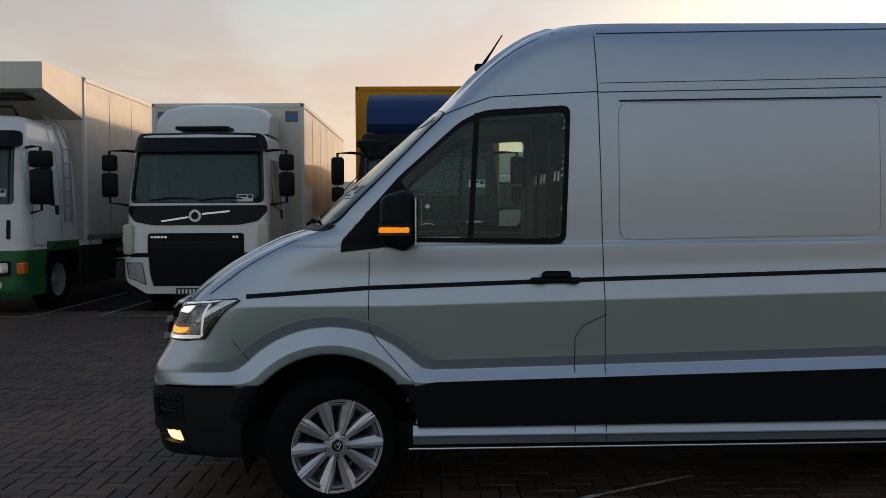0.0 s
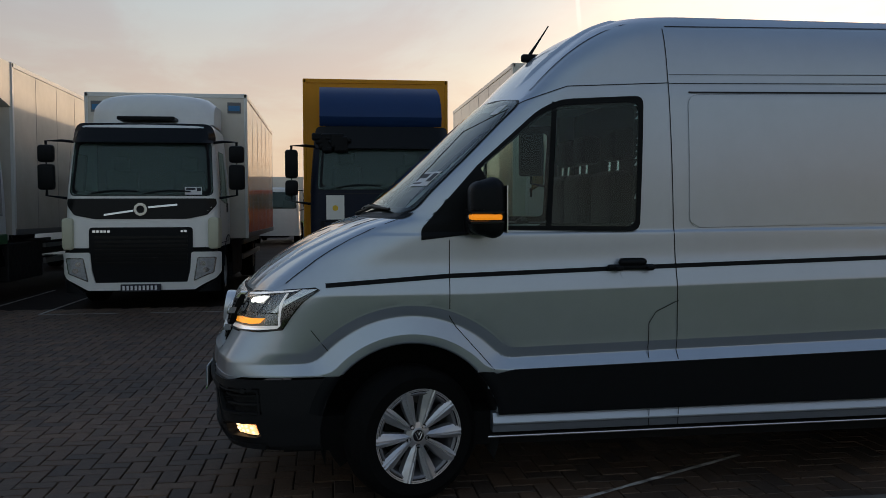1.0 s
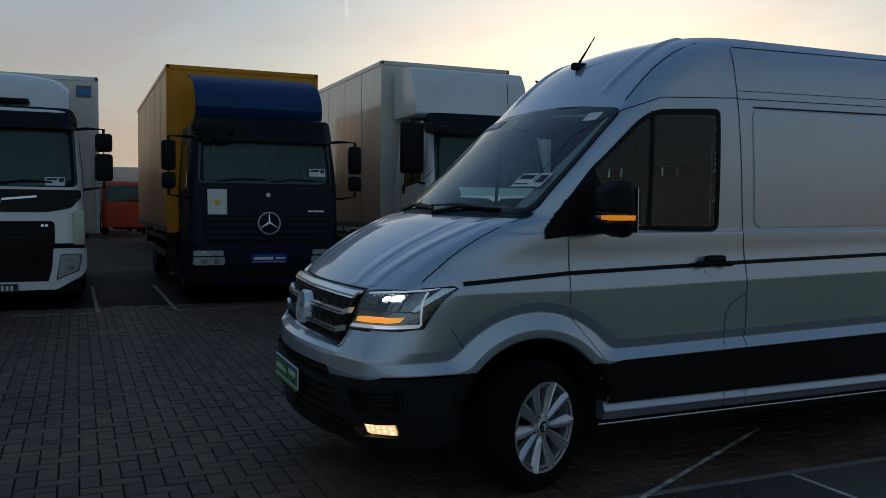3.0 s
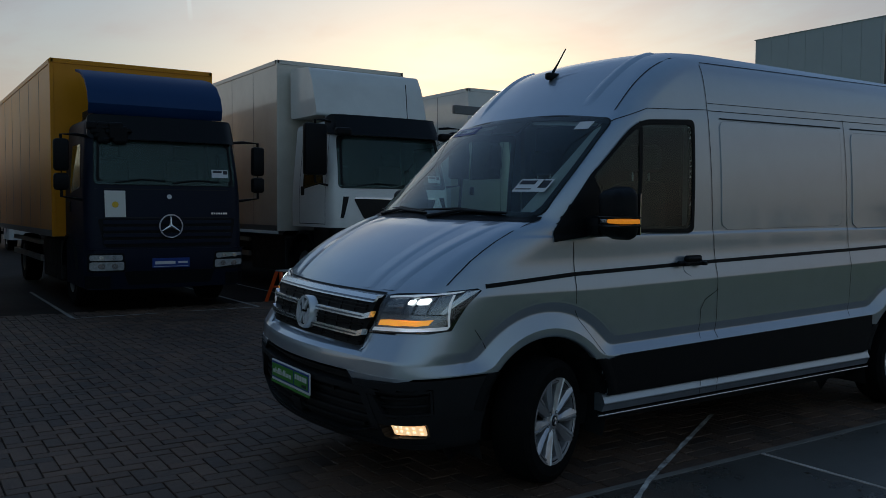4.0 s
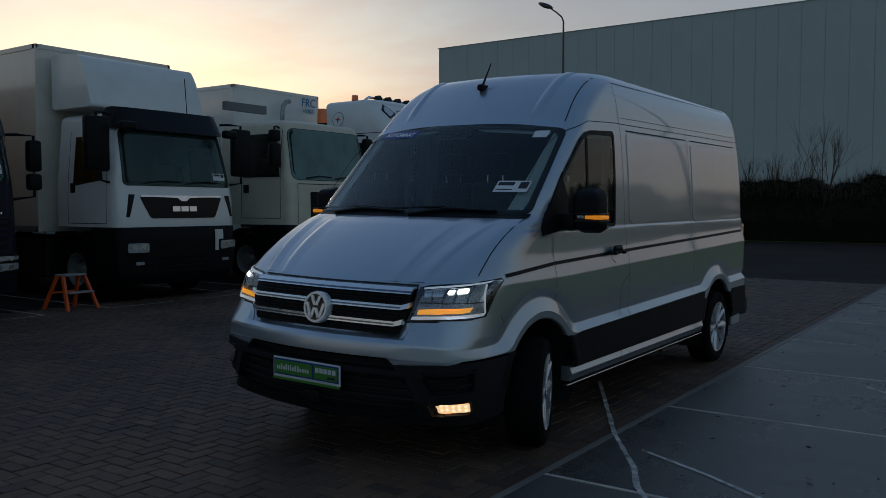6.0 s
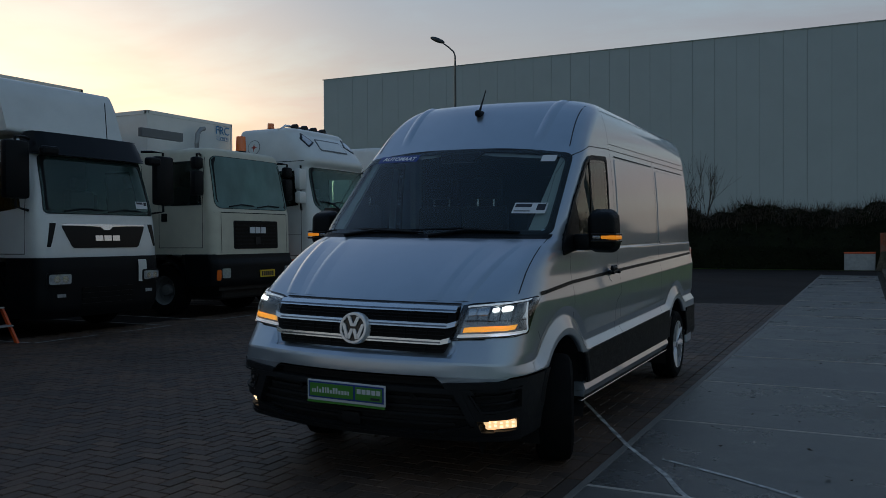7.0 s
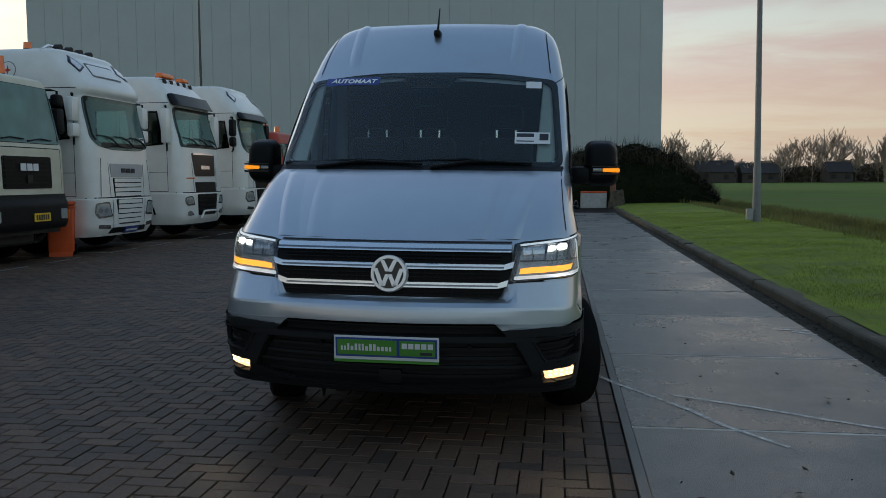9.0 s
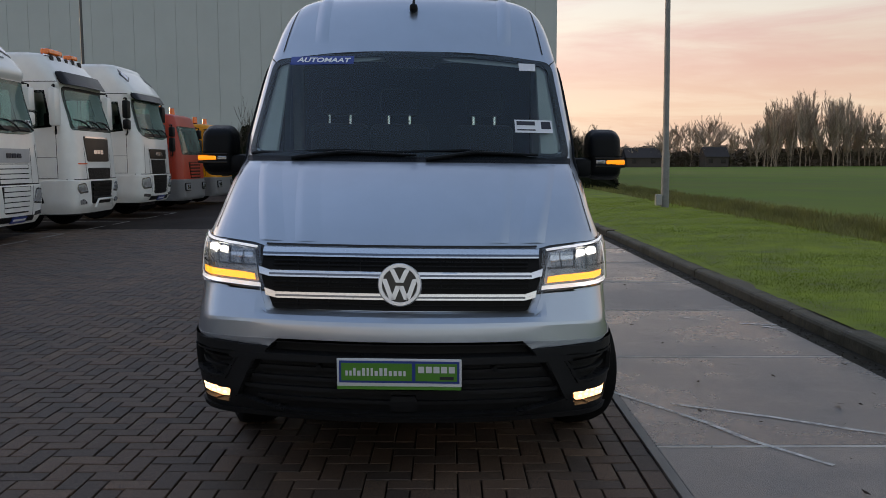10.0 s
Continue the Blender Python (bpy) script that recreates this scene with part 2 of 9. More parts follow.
GLASS = glass("pane", (0.86, 0.97, 0.96), ior=1.5)
HALFMIST = misted("part_misted_pane", (0.40, 0.60, 0.55), (0.26, 0.40, 0.38), 0.36, 1.5, (1.1, 1.1, 0.7))
MISTED = misted("misted_pane", (0.40, 0.60, 0.55), (0.30, 0.44, 0.42), 0.62, 1.5, (1.1, 1.1, 0.7))
LIGHTMIST = misted("dusty_pane", (0.40, 0.60, 0.55), (0.24, 0.40, 0.37), 0.15)
WHITE = material("white_lacquer", (0.79, 0.80, 0.77), 0.3, 0, 0.04, 2.5, coat=0.5, dirt=(0.48, 0.46, 0.42), dirt_amount=0.22)
BOXWHITE = material("box_panel", (0.74, 0.70, 0.61), 0.2, 0, 0.05, 1.2, coat=0.6, dirt=(0.36, 0.31, 0.24), dirt_amount=0.45)
GRASS = material("grass_turf", (0.185, 0.232, 0.034), 0.95, 0, 0.45, 2.2, 0.6, 90, dirt=(0.13, 0.13, 0.04), dirt_amount=0.5, spec=0.1)
FIELD = material("winter_wheat", (0.112, 0.175, 0.027), 0.95, 0, 0.25, 0.11, dirt=(0.15, 0.135, 0.05), dirt_amount=0.5, spec=0.1)


def weathered(name, color, stain, pale):
    """Old concrete: big damp stains, pale dusty patches, fine grit, each slab a little different."""
    m = material(name, color, 0.5, 0, 0.14, 90.0, 0.3, 160)
    nt = m.node_tree
    n, l = nt.nodes.new, nt.links.new
    b = nt.nodes["Principled BSDF"]
    base = b.inputs["Base Color"].links[0].from_socket
    geo, info = n("ShaderNodeNewGeometry"), n("ShaderNodeObjectInfo")
    for scale, lo, hi, col, amount in ((0.55, 0.45, 0.62, stain, 0.85), (2.3, 0.50, 0.70, stain, 0.6), (1.1, 0.54, 0.74, pale, 0.5), (14.0, 0.57, 0.68, stain, 0.6), (45.0, 0.60, 0.70, pale, 0.5)):
        no = n("ShaderNodeTexNoise"); no.inputs["Scale"].default_value = scale; no.inputs["Detail"].default_value = 8.0; no.inputs["Roughness"].default_value = 0.68
        off = n("ShaderNodeVectorMath"); off.operation = "ADD"
        sc = n("ShaderNodeVectorMath"); sc.operation = "SCALE"; sc.inputs[0].default_value = (37.0, 11.0, 5.0)
        l(info.outputs["Random"], sc.inputs["Scale"]); l(sc.outputs[0], off.inputs[1]); l(geo.outputs["Position"], off.inputs[0]); l(off.outputs[0], no.inputs[0])
        mr = n("ShaderNodeMapRange"); mr.inputs[1].default_value, mr.inputs[2].default_value, mr.inputs[4].default_value = lo, hi, amount
        l(no.outputs[0], mr.inputs[0])
        mx = n("ShaderNodeMix"); mx.data_type = "RGBA"; mx.inputs[7].default_value = (*col, 1)
        l(mr.outputs[0], mx.inputs[0]); l(base, mx.inputs[6])
        base = mx.outputs[2]
        if scale == 0.55:
            rr = n("ShaderNodeMapRange"); rr.inputs[1].default_value, rr.inputs[2].default_value, rr.inputs[3].default_value, rr.inputs[4].default_value = 0.4, 0.65, 0.44, 0.18
            l(no.outputs[0], rr.inputs[0]); l(rr.outputs[0], b.inputs["Roughness"])
    hv = n("ShaderNodeVectorMath"); hv.operation = "SCALE"
    rv = n("ShaderNodeMapRange"); rv.inputs[3].default_value, rv.inputs[4].default_value = 0.84, 1.12
    l(info.outputs["Random"], rv.inputs[0]); l(rv.outputs[0], hv.inputs["Scale"]); l(base, hv.inputs[0]); l(hv.outputs[0], b.inputs["Base Color"])
    return m


CONCRETE = weathered("concrete_slab", (0.092, 0.087, 0.078), (0.042, 0.040, 0.036), (0.17, 0.155, 0.135))
CONCRETE.node_tree.nodes["Principled BSDF"].inputs["Specular IOR Level"].default_value = 1.0
EDGING = material("edging_concrete", (0.19, 0.175, 0.155), 0.6, 0, 0.35, 1.6, 0.3, 120, dirt=(0.09, 0.085, 0.075), dirt_amount=0.6)
JOINT = material("slab_joint", (0.55, 0.50, 0.45), 0.7, 0, 0.3, 3.0, 0.3, 90, dirt=(0.24, 0.22, 0.19), dirt_amount=0.4)
POLEGREY = material("weathered_pole", (0.085, 0.09, 0.092), 0.55, 0.3, 0.15, 4.0)
POSTGREY = material("post_zinc", (0.20, 0.205, 0.20), 0.6, 0.2, 0.2, 5.0)
WALLGAP = material("cladding_gap", (0.33, 0.36, 0.37), 0.7, 0, 0.2, 0.6)
KERB = material("kerb_concrete", (0.105, 0.092, 0.068), 0.9, 0, 0.55, 7.0, 0.6, 45, dirt=(0.026, 0.028, 0.014), dirt_amount=0.85, spec=0.15)
SOIL = material("ditch_soil", (0.03, 0.026, 0.018), 0.95, 0, 0.5, 6.0, 0.8, 40, spec=0.15)
PAINTLINE = material("worn_road_paint", (0.34, 0.34, 0.32), 0.7, 0, 0.3, 9.0, dirt=(0.06, 0.055, 0.05), dirt_amount=0.9)
CLADDING = material("grey_cladding", (0.46, 0.505, 0.52), 0.5, 0.0, 0.04, 0.4, dirt=(0.38, 0.43, 0.44), dirt_amount=0.3)
TRIMGREY = material("dark_trim", (0.06, 0.065, 0.07), 0.5, 0.2)
GALV = material("galvanised_steel", (0.34, 0.35, 0.35), 0.5, 0.6, 0.12, 6.0)


# ---- mesh helpers ----
def part(name, bm, mat, parent=None, label="", smooth=False, doubles=False):
    """Link a bmesh as one mesh object under a thing or under a part."""
    if doubles:
        bmesh.ops.remove_doubles(bm, verts=bm.verts, dist=1e-4)
    me = bpy.data.meshes.new(name)
    bm.to_mesh(me)
    bm.free()
    for m in (mat if isinstance(mat, (list, tuple)) else (mat,)):
        me.materials.append(m)
    if smooth:
        me.shade_smooth()
        me.set_sharp_from_angle(angle=radians(smooth if smooth is not True else 35))
    ob = new(name, me)
    if parent is not None:
        ob.parent = parent
    if label:
        ob["label"] = label
    return ob


def thing(name, label, category, group="", kind="", at=(0, 0, 0), turn=0):
    ob = new(name)
    ob.matrix_basis = pose(*at, 0, 0, turn)
    return tagged(ob, label, category, group, kind)


def box(bm, x0, x1, y0, y1, z0, z1, bevel=0.0, seg=2):
    g = bmesh.ops.create_cube(bm, size=1.0)
    v = g["verts"]
    for p in v:
        p.co = Vector((x0 + (p.co.x + 0.5) * (x1 - x0), y0 + (p.co.y + 0.5) * (y1 - y0), z0 + (p.co.z + 0.5) * (z1 - z0)))
    if bevel:
        edges = {e for p in v for e in p.link_edges}
        bmesh.ops.bevel(bm, geom=list(edges), offset=bevel, segments=seg, affect="EDGES", profile=0.5)
    return bm


def boxes(*rows, bevel=0.0):
    bm = bmesh.new()
    for r in rows:
        box(bm, *r[:6], bevel=r[6] if len(r) > 6 else bevel)
    return bm


def cyl(bm, p, q, r0, r1=None, seg=20, cap=True):
    p, q = Vector(p), Vector(q)
    r1 = r0 if r1 is None else r1
    d = (q - p)
    rot = d.to_track_quat("Z", "Y").to_matrix()
    a, b = [], []
    for i in range(seg):
        t = 2 * math.pi * i / seg
        o = Vector((math.cos(t), math.sin(t), 0))
        a.append(bm.verts.new(p + rot @ (o * r0)))
        b.append(bm.verts.new(q + rot @ (o * r1)))
    for i in range(seg):
        j = (i + 1) % seg
        bm.faces.new((a[i], a[j], b[j], b[i]))
    if cap:
        bm.faces.new(a[::-1])
        bm.faces.new(b)
    return bm


def tube(bm, pts, r, seg=8):
    """A bent round bar through the points."""
    pts = [Vector(p) for p in pts]
    rings = []
    for i, p in enumerate(pts):
        d = (pts[min(i + 1, len(pts) - 1)] - pts[max(i - 1, 0)]).normalized()
        rot = d.to_track_quat("Z", "Y").to_matrix()
        rr = r[i] if isinstance(r, (list, tuple)) else r
        rings.append([bm.verts.new(p + rot @ Vector((math.cos(2 * math.pi * k / seg) * rr, math.sin(2 * math.pi * k / seg) * rr, 0))) for k in range(seg)])
    for a, b in zip(rings, rings[1:]):
        for k in range(seg):
            j = (k + 1) % seg
            bm.faces.new((a[k], a[j], b[j], b[k]))
    bm.faces.new(rings[0][::-1]); bm.faces.new(rings[-1])
    return bm


def prism(bm, pts, axis, d0, d1):
    """A 2D outline pushed from d0 to d1 along an axis: outline in the other two axes, in their order."""
    def put(p, d):
        a, b = p
        return {"x": (d, a, b), "y": (a, d, b), "z": (a, b, d)}[axis]
    lo = [bm.verts.new(put(p, d0)) for p in pts]
    hi = [bm.verts.new(put(p, d1)) for p in pts]
    for i in range(len(pts)):
        j = (i + 1) % len(pts)
        bm.faces.new((lo[i], lo[j], hi[j], hi[i]))
    bm.faces.new(lo[::-1]); bm.faces.new(hi)
    bmesh.ops.recalc_face_normals(bm, faces=bm.faces)
    return bm


def rounded(pts, r, seg=5):
    """The outline with its corners rounded; r one radius or one a corner."""
    out = []
    n = len(pts)
    for i in range(n):
        p, a, b = Vector(pts[i]), Vector(pts[i - 1]), Vector(pts[(i + 1) % n])
        rr = r[i] if isinstance(r, (list, tuple)) else r
        da, db = (a - p), (b - p)
        k = min(rr, da.length * 0.45, db.length * 0.45)
        s, e = p + da.normalized() * k, p + db.normalized() * k
        for j in range(seg + 1):
            t = j / seg
            out.append(tuple((1 - t) ** 2 * s + 2 * t * (1 - t) * p + t * t * e))
    return out


def lathe(bm, prof, axis_at=(0, 0, 0), seg=40):
    """A profile of (radius, y) turned round the y axis at a point."""
    rings = []
    for r, y in prof:
        rings.append([bm.verts.new((axis_at[0] + math.cos(2 * math.pi * k / seg) * r, axis_at[1] + y, axis_at[2] + math.sin(2 * math.pi * k / seg) * r)) for k in range(seg)])
    for a, b in zip(rings, rings[1:]):
        for k in range(seg):
            j = (k + 1) % seg
            bm.faces.new((a[k], a[j], b[j], b[k]))
    bmesh.ops.recalc_face_normals(bm, faces=bm.faces)
    return bm


def flat(pts):
    bm = bmesh.new()
    bm.faces.new([bm.verts.new(p) for p in pts])
    return bm


def words(name, body, size, mat, parent, m, label="", depth=0.003, bold=0.0, shear=0.0, squeeze=1.0):
    """Lettering in the built-in font, turned into a mesh, its middle at the pose m (reads along local x, stands along local y)."""
    cu = bpy.data.curves.new(name, "FONT")
    cu.body, cu.size, cu.extrude, cu.align_x, cu.align_y, cu.offset, cu.shear = body, size, depth, "CENTER", "CENTER", bold, shear
    tmp = bpy.data.objects.new(name, cu)
    scene.collection.objects.link(tmp)
    bpy.context.view_layer.update()
    me = bpy.data.meshes.new_from_object(tmp.evaluated_get(bpy.context.evaluated_depsgraph_get()))
    bpy.data.objects.remove(tmp)
    me.materials.clear()
    me.materials.append(mat)
    ob = new(name, me)
    ob.parent = parent
    ob.matrix_basis = m @ Matrix.Diagonal((squeeze, 1, 1, 1))
    if label:
        ob["label"] = label
    return ob


# ---- ground ----
EDGE_Y, KERB_Y = -1.22, -3.2     # where paving meets slabs, and slabs meet the kerb
YARD_X0, YARD_X1 = -30.0, 36.0


def brick_pattern():
    """Dark paving of 21 x 10.5 cm clinkers for the far yard."""
    m = bpy.data.materials.new("far_paving")
    m.use_nodes = True
    nt = m.node_tree
    n, l = nt.nodes.new, nt.links.new
    b = nt.nodes["Principled BSDF"]
    tc, br, no, mx = n("ShaderNodeTexCoord"), n("ShaderNodeTexBrick"), n("ShaderNodeTexNoise"), n("ShaderNodeMix")
    br.inputs["Scale"].default_value = 1.0
    br.inputs["Brick Width"].default_value, br.inputs["Row Height"].default_value = 0.212, 0.107
    br.inputs["Mortar Size"].default_value = 0.006
    br.inputs["Color1"].default_value, br.inputs["Color2"].default_value = (0.036, 0.026, 0.021, 1), (0.022, 0.017, 0.014, 1)
    br.inputs["Mortar"].default_value = (0.012, 0.011, 0.011, 1)
    no.inputs["Scale"].default_value, no.inputs["Detail"].default_value = 0.5, 8
    mx.data_type, mx.blend_type = "RGBA", "MULTIPLY"
    mx.inputs[0].default_value = 0.6
    l(tc.outputs["Object"], br.inputs[0]); l(tc.outputs["Object"], no.inputs[0])
    l(br.outputs[0], mx.inputs[6]); l(no.outputs[0], mx.inputs[7]); l(mx.outputs[2], b.inputs["Base Color"])
    mr = n("ShaderNodeMapRange"); mr.inputs[3].default_value, mr.inputs[4].default_value = 0.55, 0.85
    b.inputs["Specular IOR Level"].default_value = 0.08
    l(no.outputs[0], mr.inputs[0]); l(mr.outputs[0], b.inputs["Roughness"])
    return m


PAVING = brick_pattern()
bm = bmesh.new()
N = 40
# one sheet to the horizon, with a ditch along the field
ys = [-1500, -400, -120, -60, -30, -20, -14.5, -12.0, -10.7, -10.2, -9.9, -9.5, -9.1, -8.7, -8.2, -7.6, -6.6, 40, 300, 1500]
zs = [-0.1, -0.1, -0.1, -0.1, -0.1, -0.1, -0.08, -0.05, -0.02, 0.0, -0.08, -0.32, -0.52, -0.6, -0.6, -0.4, -0.06, -0.06, -0.06, -0.1]
xs = [-1500, -300, -60, -20, 0, 20, 60, 300, 1500]
grid = [[bm.verts.new((x, y, z)) for x in xs] for y, z in zip(ys, zs)]
for i in range(len(ys) - 1):
    for j in range(len(xs) - 1):
        f = bm.faces.new((grid[i][j], grid[i][j + 1], grid[i + 1][j + 1], grid[i + 1][j]))
ground = tagged(part("ground", bm, FIELD), "flat green winter field reaching to the horizon", "ground", kind="structure")
yard = tagged(part("pavement", boxes((YARD_X0, YARD_X1, EDGE_Y, 90, -0.3, -0.014)), PAVING), "dark brown clinker brick paving of a truck yard", "pavement", kind="structure")

# concrete slabs two metres long along the edge of the yard
part("edge_strip", boxes((-13.5, 31, EDGE_Y - 0.0535, EDGE_Y - 0.003, -0.2, 0.007), bevel=0.004), EDGING, yard, "narrow concrete edging strip")
part("pavement_end", boxes((31.02, YARD_X1, KERB_Y - 0.15, EDGE_Y + 0.002, -0.3, -0.014)), PAVING, yard)
slab_path = thing("slab_path", "row of large weathered grey concrete slabs beside the paving", "path", kind="structure")
rng = random.Random(4)
x = -13.5
while x < 30.5:
    L = 2.0
    dz = rng.uniform(-0.004, 0.004)
    part("slab", boxes((x + 0.015, x + L - 0.015, KERB_Y + 0.05, EDGE_Y - 0.052, -0.2, 0.004 + dz), bevel=0.008), CONCRETE, slab_path)
    part("joint", boxes((x - 0.016, x + 0.012, KERB_Y + 0.055, EDGE_Y - 0.056, -0.2, 0.0085)), JOINT, slab_path)
    part("joint_gap", boxes((x + 0.0128, x + 0.0148, KERB_Y + 0.055, EDGE_Y - 0.056, -0.2, 0.0096)), SOIL, slab_path)
    x += L

kerb = thing("kerb", "row of dirty grey concrete kerbstones along the grass verge", "kerb", kind="structure")
x = -14.0
while x < 36:
    bm = bmesh.new()
    prism(bm, [(KERB_Y - 0.40, -0.15), (KERB_Y - 0.16, -0.15), (KERB_Y - 0.16, 0.070), (KERB_Y - 0.172, 0.092), (KERB_Y - 0.195, 0.102), (KERB_Y - 0.40, 0.104)], "x", x + 0.006, x + 0.994)
    lift, nod = rng.uniform(-0.008, 0.006), rng.gauss(0, 0.006)
    for v in bm.verts:
        v.co.z += lift + nod * (v.co.x - x - 0.5)
        v.co.y += nod * 0.8 * (v.co.x - x - 0.5)
    part("kerbstone", bm, KERB, kerb)
    x += 1.0
rng = random.Random(19)
bm = bmesh.new()
for k in range(1300):
    x, y = -2 + 30 * rng.random() ** 1.4, KERB_Y - 0.055 + rng.gauss(0, 0.06)
    if abs(y - KERB_Y + 0.055) > 0.10:
        continue
    r = rng.uniform(0.004, 0.018)
    a = rng.uniform(0, 6.28)
    q = [bm.verts.new((x + r * rng.uniform(0.7, 1.3) * math.cos(a + i * 2.09), y + r * rng.uniform(0.7, 1.3) * math.sin(a + i * 2.09), -0.014)) for i in range(3)]
    t = bm.verts.new((x + rng.gauss(0, r * 0.3), y + rng.gauss(0, r * 0.3), -0.012 + r * rng.uniform(0.4, 0.9)))
    for i in range(3):
        bm.faces.new((q[i], q[(i + 1) % 3], t))
tagged(part("soil_crumbs", bm, SOIL), "dark crumbs of soil and moss lying in the gutter", "soil", kind="stuff")
part("gutter", boxes((-14, 36, KERB_Y - 0.162, KERB_Y + 0.05, -0.2, -0.012)), SOIL, kerb, "strip of wet soil and moss")

# verge
bm = bmesh.new()
rng = random.Random(7)
vx = [-20 + i * 0.5 for i in range(140)]
vy = [KERB_Y - 0.31, -3.85, -4.3, -5.2, -6.2, -6.9, -7.4, -7.9, -8.4, -8.9]
vz = [0.104, 0.140, 0.16, 0.19, 0.20, 0.19, 0.13, -0.10, -0.42, -0.62]
g = [[bm.verts.new((x, y, z + rng.uniform(-0.006, 0.006))) for x in vx] for y, z in zip(vy, vz)]
for i in range(len(vy) - 1):
    for j in range(len(vx) - 1):
        bm.faces.new((g[i][j], g[i + 1][j], g[i + 1][j + 1], g[i][j + 1]))
verge = tagged(part("grass_verge", bm, GRASS, smooth=80), "short mown green grass verge beside the kerb", "grass", kind="structure")


# ---- warehouse ----
BX, BY0, BY1, BH = 65.0, -8.95, 45.0, 17.1
warehouse = thing("warehouse", "large windowless warehouse clad in pale grey metal panels", "building")
part("wall", boxes((BX + 0.028, BX + 40, BY0 + 0.02, BY1 - 0.02, -0.1, BH - 0.1)), WALLGAP, warehouse)
n_pan = 32
pw = (BY1 - BY0) / n_pan
for i in range(n_pan):
    part("panel", boxes((BX, BX + 0.07, BY0 + i * pw + 0.011, BY0 + (i + 1) * pw - 0.011, 0.3, BH), bevel=0.01), CLADDING, warehouse)
n_side = 14
for i in range(n_side):
    part("panel", boxes((BX + 0.1 + i * 2.0, BX + 2.07 + i * 2.0, BY0 - 0.05, BY0 + 0.03, 0.3, BH)), CLADDING, warehouse)
part("roof_trim", boxes((BX - 0.05, BX + 40, BY0 - 0.1, BY1 + 0.1, BH, BH + 0.06)), WALLGAP, warehouse, "pale grey roof edge trim")


# ---- lamp posts ----
def street_lamp(x, y, h, arm, turn=0.0):
    lamp = thing("street_lamp", "tall grey galvanised street lamp with curved arm", "street lamp", at=(x, y, 0))
    lamp.matrix_basis = pose(x, y, 0, 0, 0, turn)
    bm = bmesh.new()
    pts = [(0, 0, z) for z in (0, h * 0.3, h * 0.6, h * 0.88, h * 0.925)] + [(0, arm * 0.12, h * 0.945), (0, arm * 0.5, h * 0.968), (0, arm * 0.95, h * 0.99)]
    tube(bm, pts, [0.09, 0.075, 0.065, 0.05, 0.045, 0.04, 0.038, 0.035], 12)
    part("pole", bm, POLEGREY, lamp, smooth=True)
    bm = bmesh.new()
    bmesh.ops.create_uvsphere(bm, u_segments=16, v_segments=8, radius=0.5, matrix=Matrix.Translation((0, arm * 1.3, h * 1.004)) @ Matrix.Rotation(radians(24), 4, 'X') @ Matrix.Diagonal((0.30, 0.95, 0.25, 1)))
    part("lamp_head", bm, TRIMGREY, lamp, "dark lamp head", smooth=True)
    return lamp


street_lamp(36.0, 16.65, 12.0, 0.8)
street_lamp(27.6, 42.9, 9.6, 0.9, 58)
post = thing("street_lamp", "tall grey galvanised lamp post standing in the grass verge", "street lamp", at=(19.7, -6.24, 0.10))
bm = bmesh.new()
tube(bm, [(0, 0.0, -0.2), (0, 0.005, 0.4), (0, 0.012, 1.55), (0, 0.014, 1.66), (0, 0.10, 11.0)], [0.112, 0.11, 0.105, 0.085, 0.05], 14)
part("pole", bm, POSTGREY, post, smooth=True)
bm = bmesh.new()
cyl(bm, (0, 0.058, 6.22), (0, 0.06, 6.38), 0.082, seg=14)
part("clamp_band", bm, GALV, post)
part("service_box", boxes((-0.1, 0.05, 0.1, 0.28, 0.15, 0.45), bevel=0.015), GALV, post)


# ---- the van: front at x = 0, its middle on y = 0, seen from its left side (-y) ----
def curve(rows):
    zs, vs = [r[0] for r in rows], [r[1] for r in rows]
    n = len(zs)
    d = [0.0] * n
    for i in range(1, n - 1):
        a, b = (vs[i] - vs[i - 1]) / (zs[i] - zs[i - 1]), (vs[i + 1] - vs[i]) / (zs[i + 1] - zs[i])
        d[i] = 0.0 if a * b <= 0 else 2 * a * b / (a + b)
    d[0], d[-1] = (vs[1] - vs[0]) / (zs[1] - zs[0]), (vs[-1] - vs[-2]) / (zs[-1] - zs[-2])

    def f(z):
        if z <= zs[0]:
            return vs[0]
        if z >= zs[-1]:
            return vs[-1]
        i = max(k for k in range(n - 1) if zs[k] <= z)
        h = zs[i + 1] - zs[i]
        t = (z - zs[i]) / h
        return (2 * t ** 3 - 3 * t * t + 1) * vs[i] + (t ** 3 - 2 * t * t + t) * h * d[i] + (3 * t * t - 2 * t ** 3) * vs[i + 1] + (t ** 3 - t * t) * h * d[i + 1]
    return f


NOSE = curve([(0.24, 0.06), (0.30, -0.04), (0.42, -0.085), (0.58, -0.085), (0.655, -0.080), (0.668, -0.082), (0.72, -0.077), (0.748, -0.069), (0.766, -0.050), (0.780, -0.012), (0.792, 0.002), (0.92, 0.03), (1.03, 0.075), (1.07, 0.11),
              (1.14, 0.18), (1.22, 0.285), (1.30, 0.41), (1.37, 0.54), (1.42, 0.65), (1.455, 0.76), (1.475, 0.80), (1.55, 0.885), (1.8, 1.17), (2.0, 1.39), (2.13, 1.54), (2.25, 1.66), (2.36, 1.78), (2.45, 1.89), (2.51, 1.99), (2.55, 2.10)])
BOW = curve([(0.24, 0.15), (0.6, 0.14), (0.8, 0.13), (1.05, 0.13), (1.25, 0.13), (1.45, 0.15), (1.7, 0.14), (2.1, 0.12), (2.3, 0.12), (2.55, 0.16)])


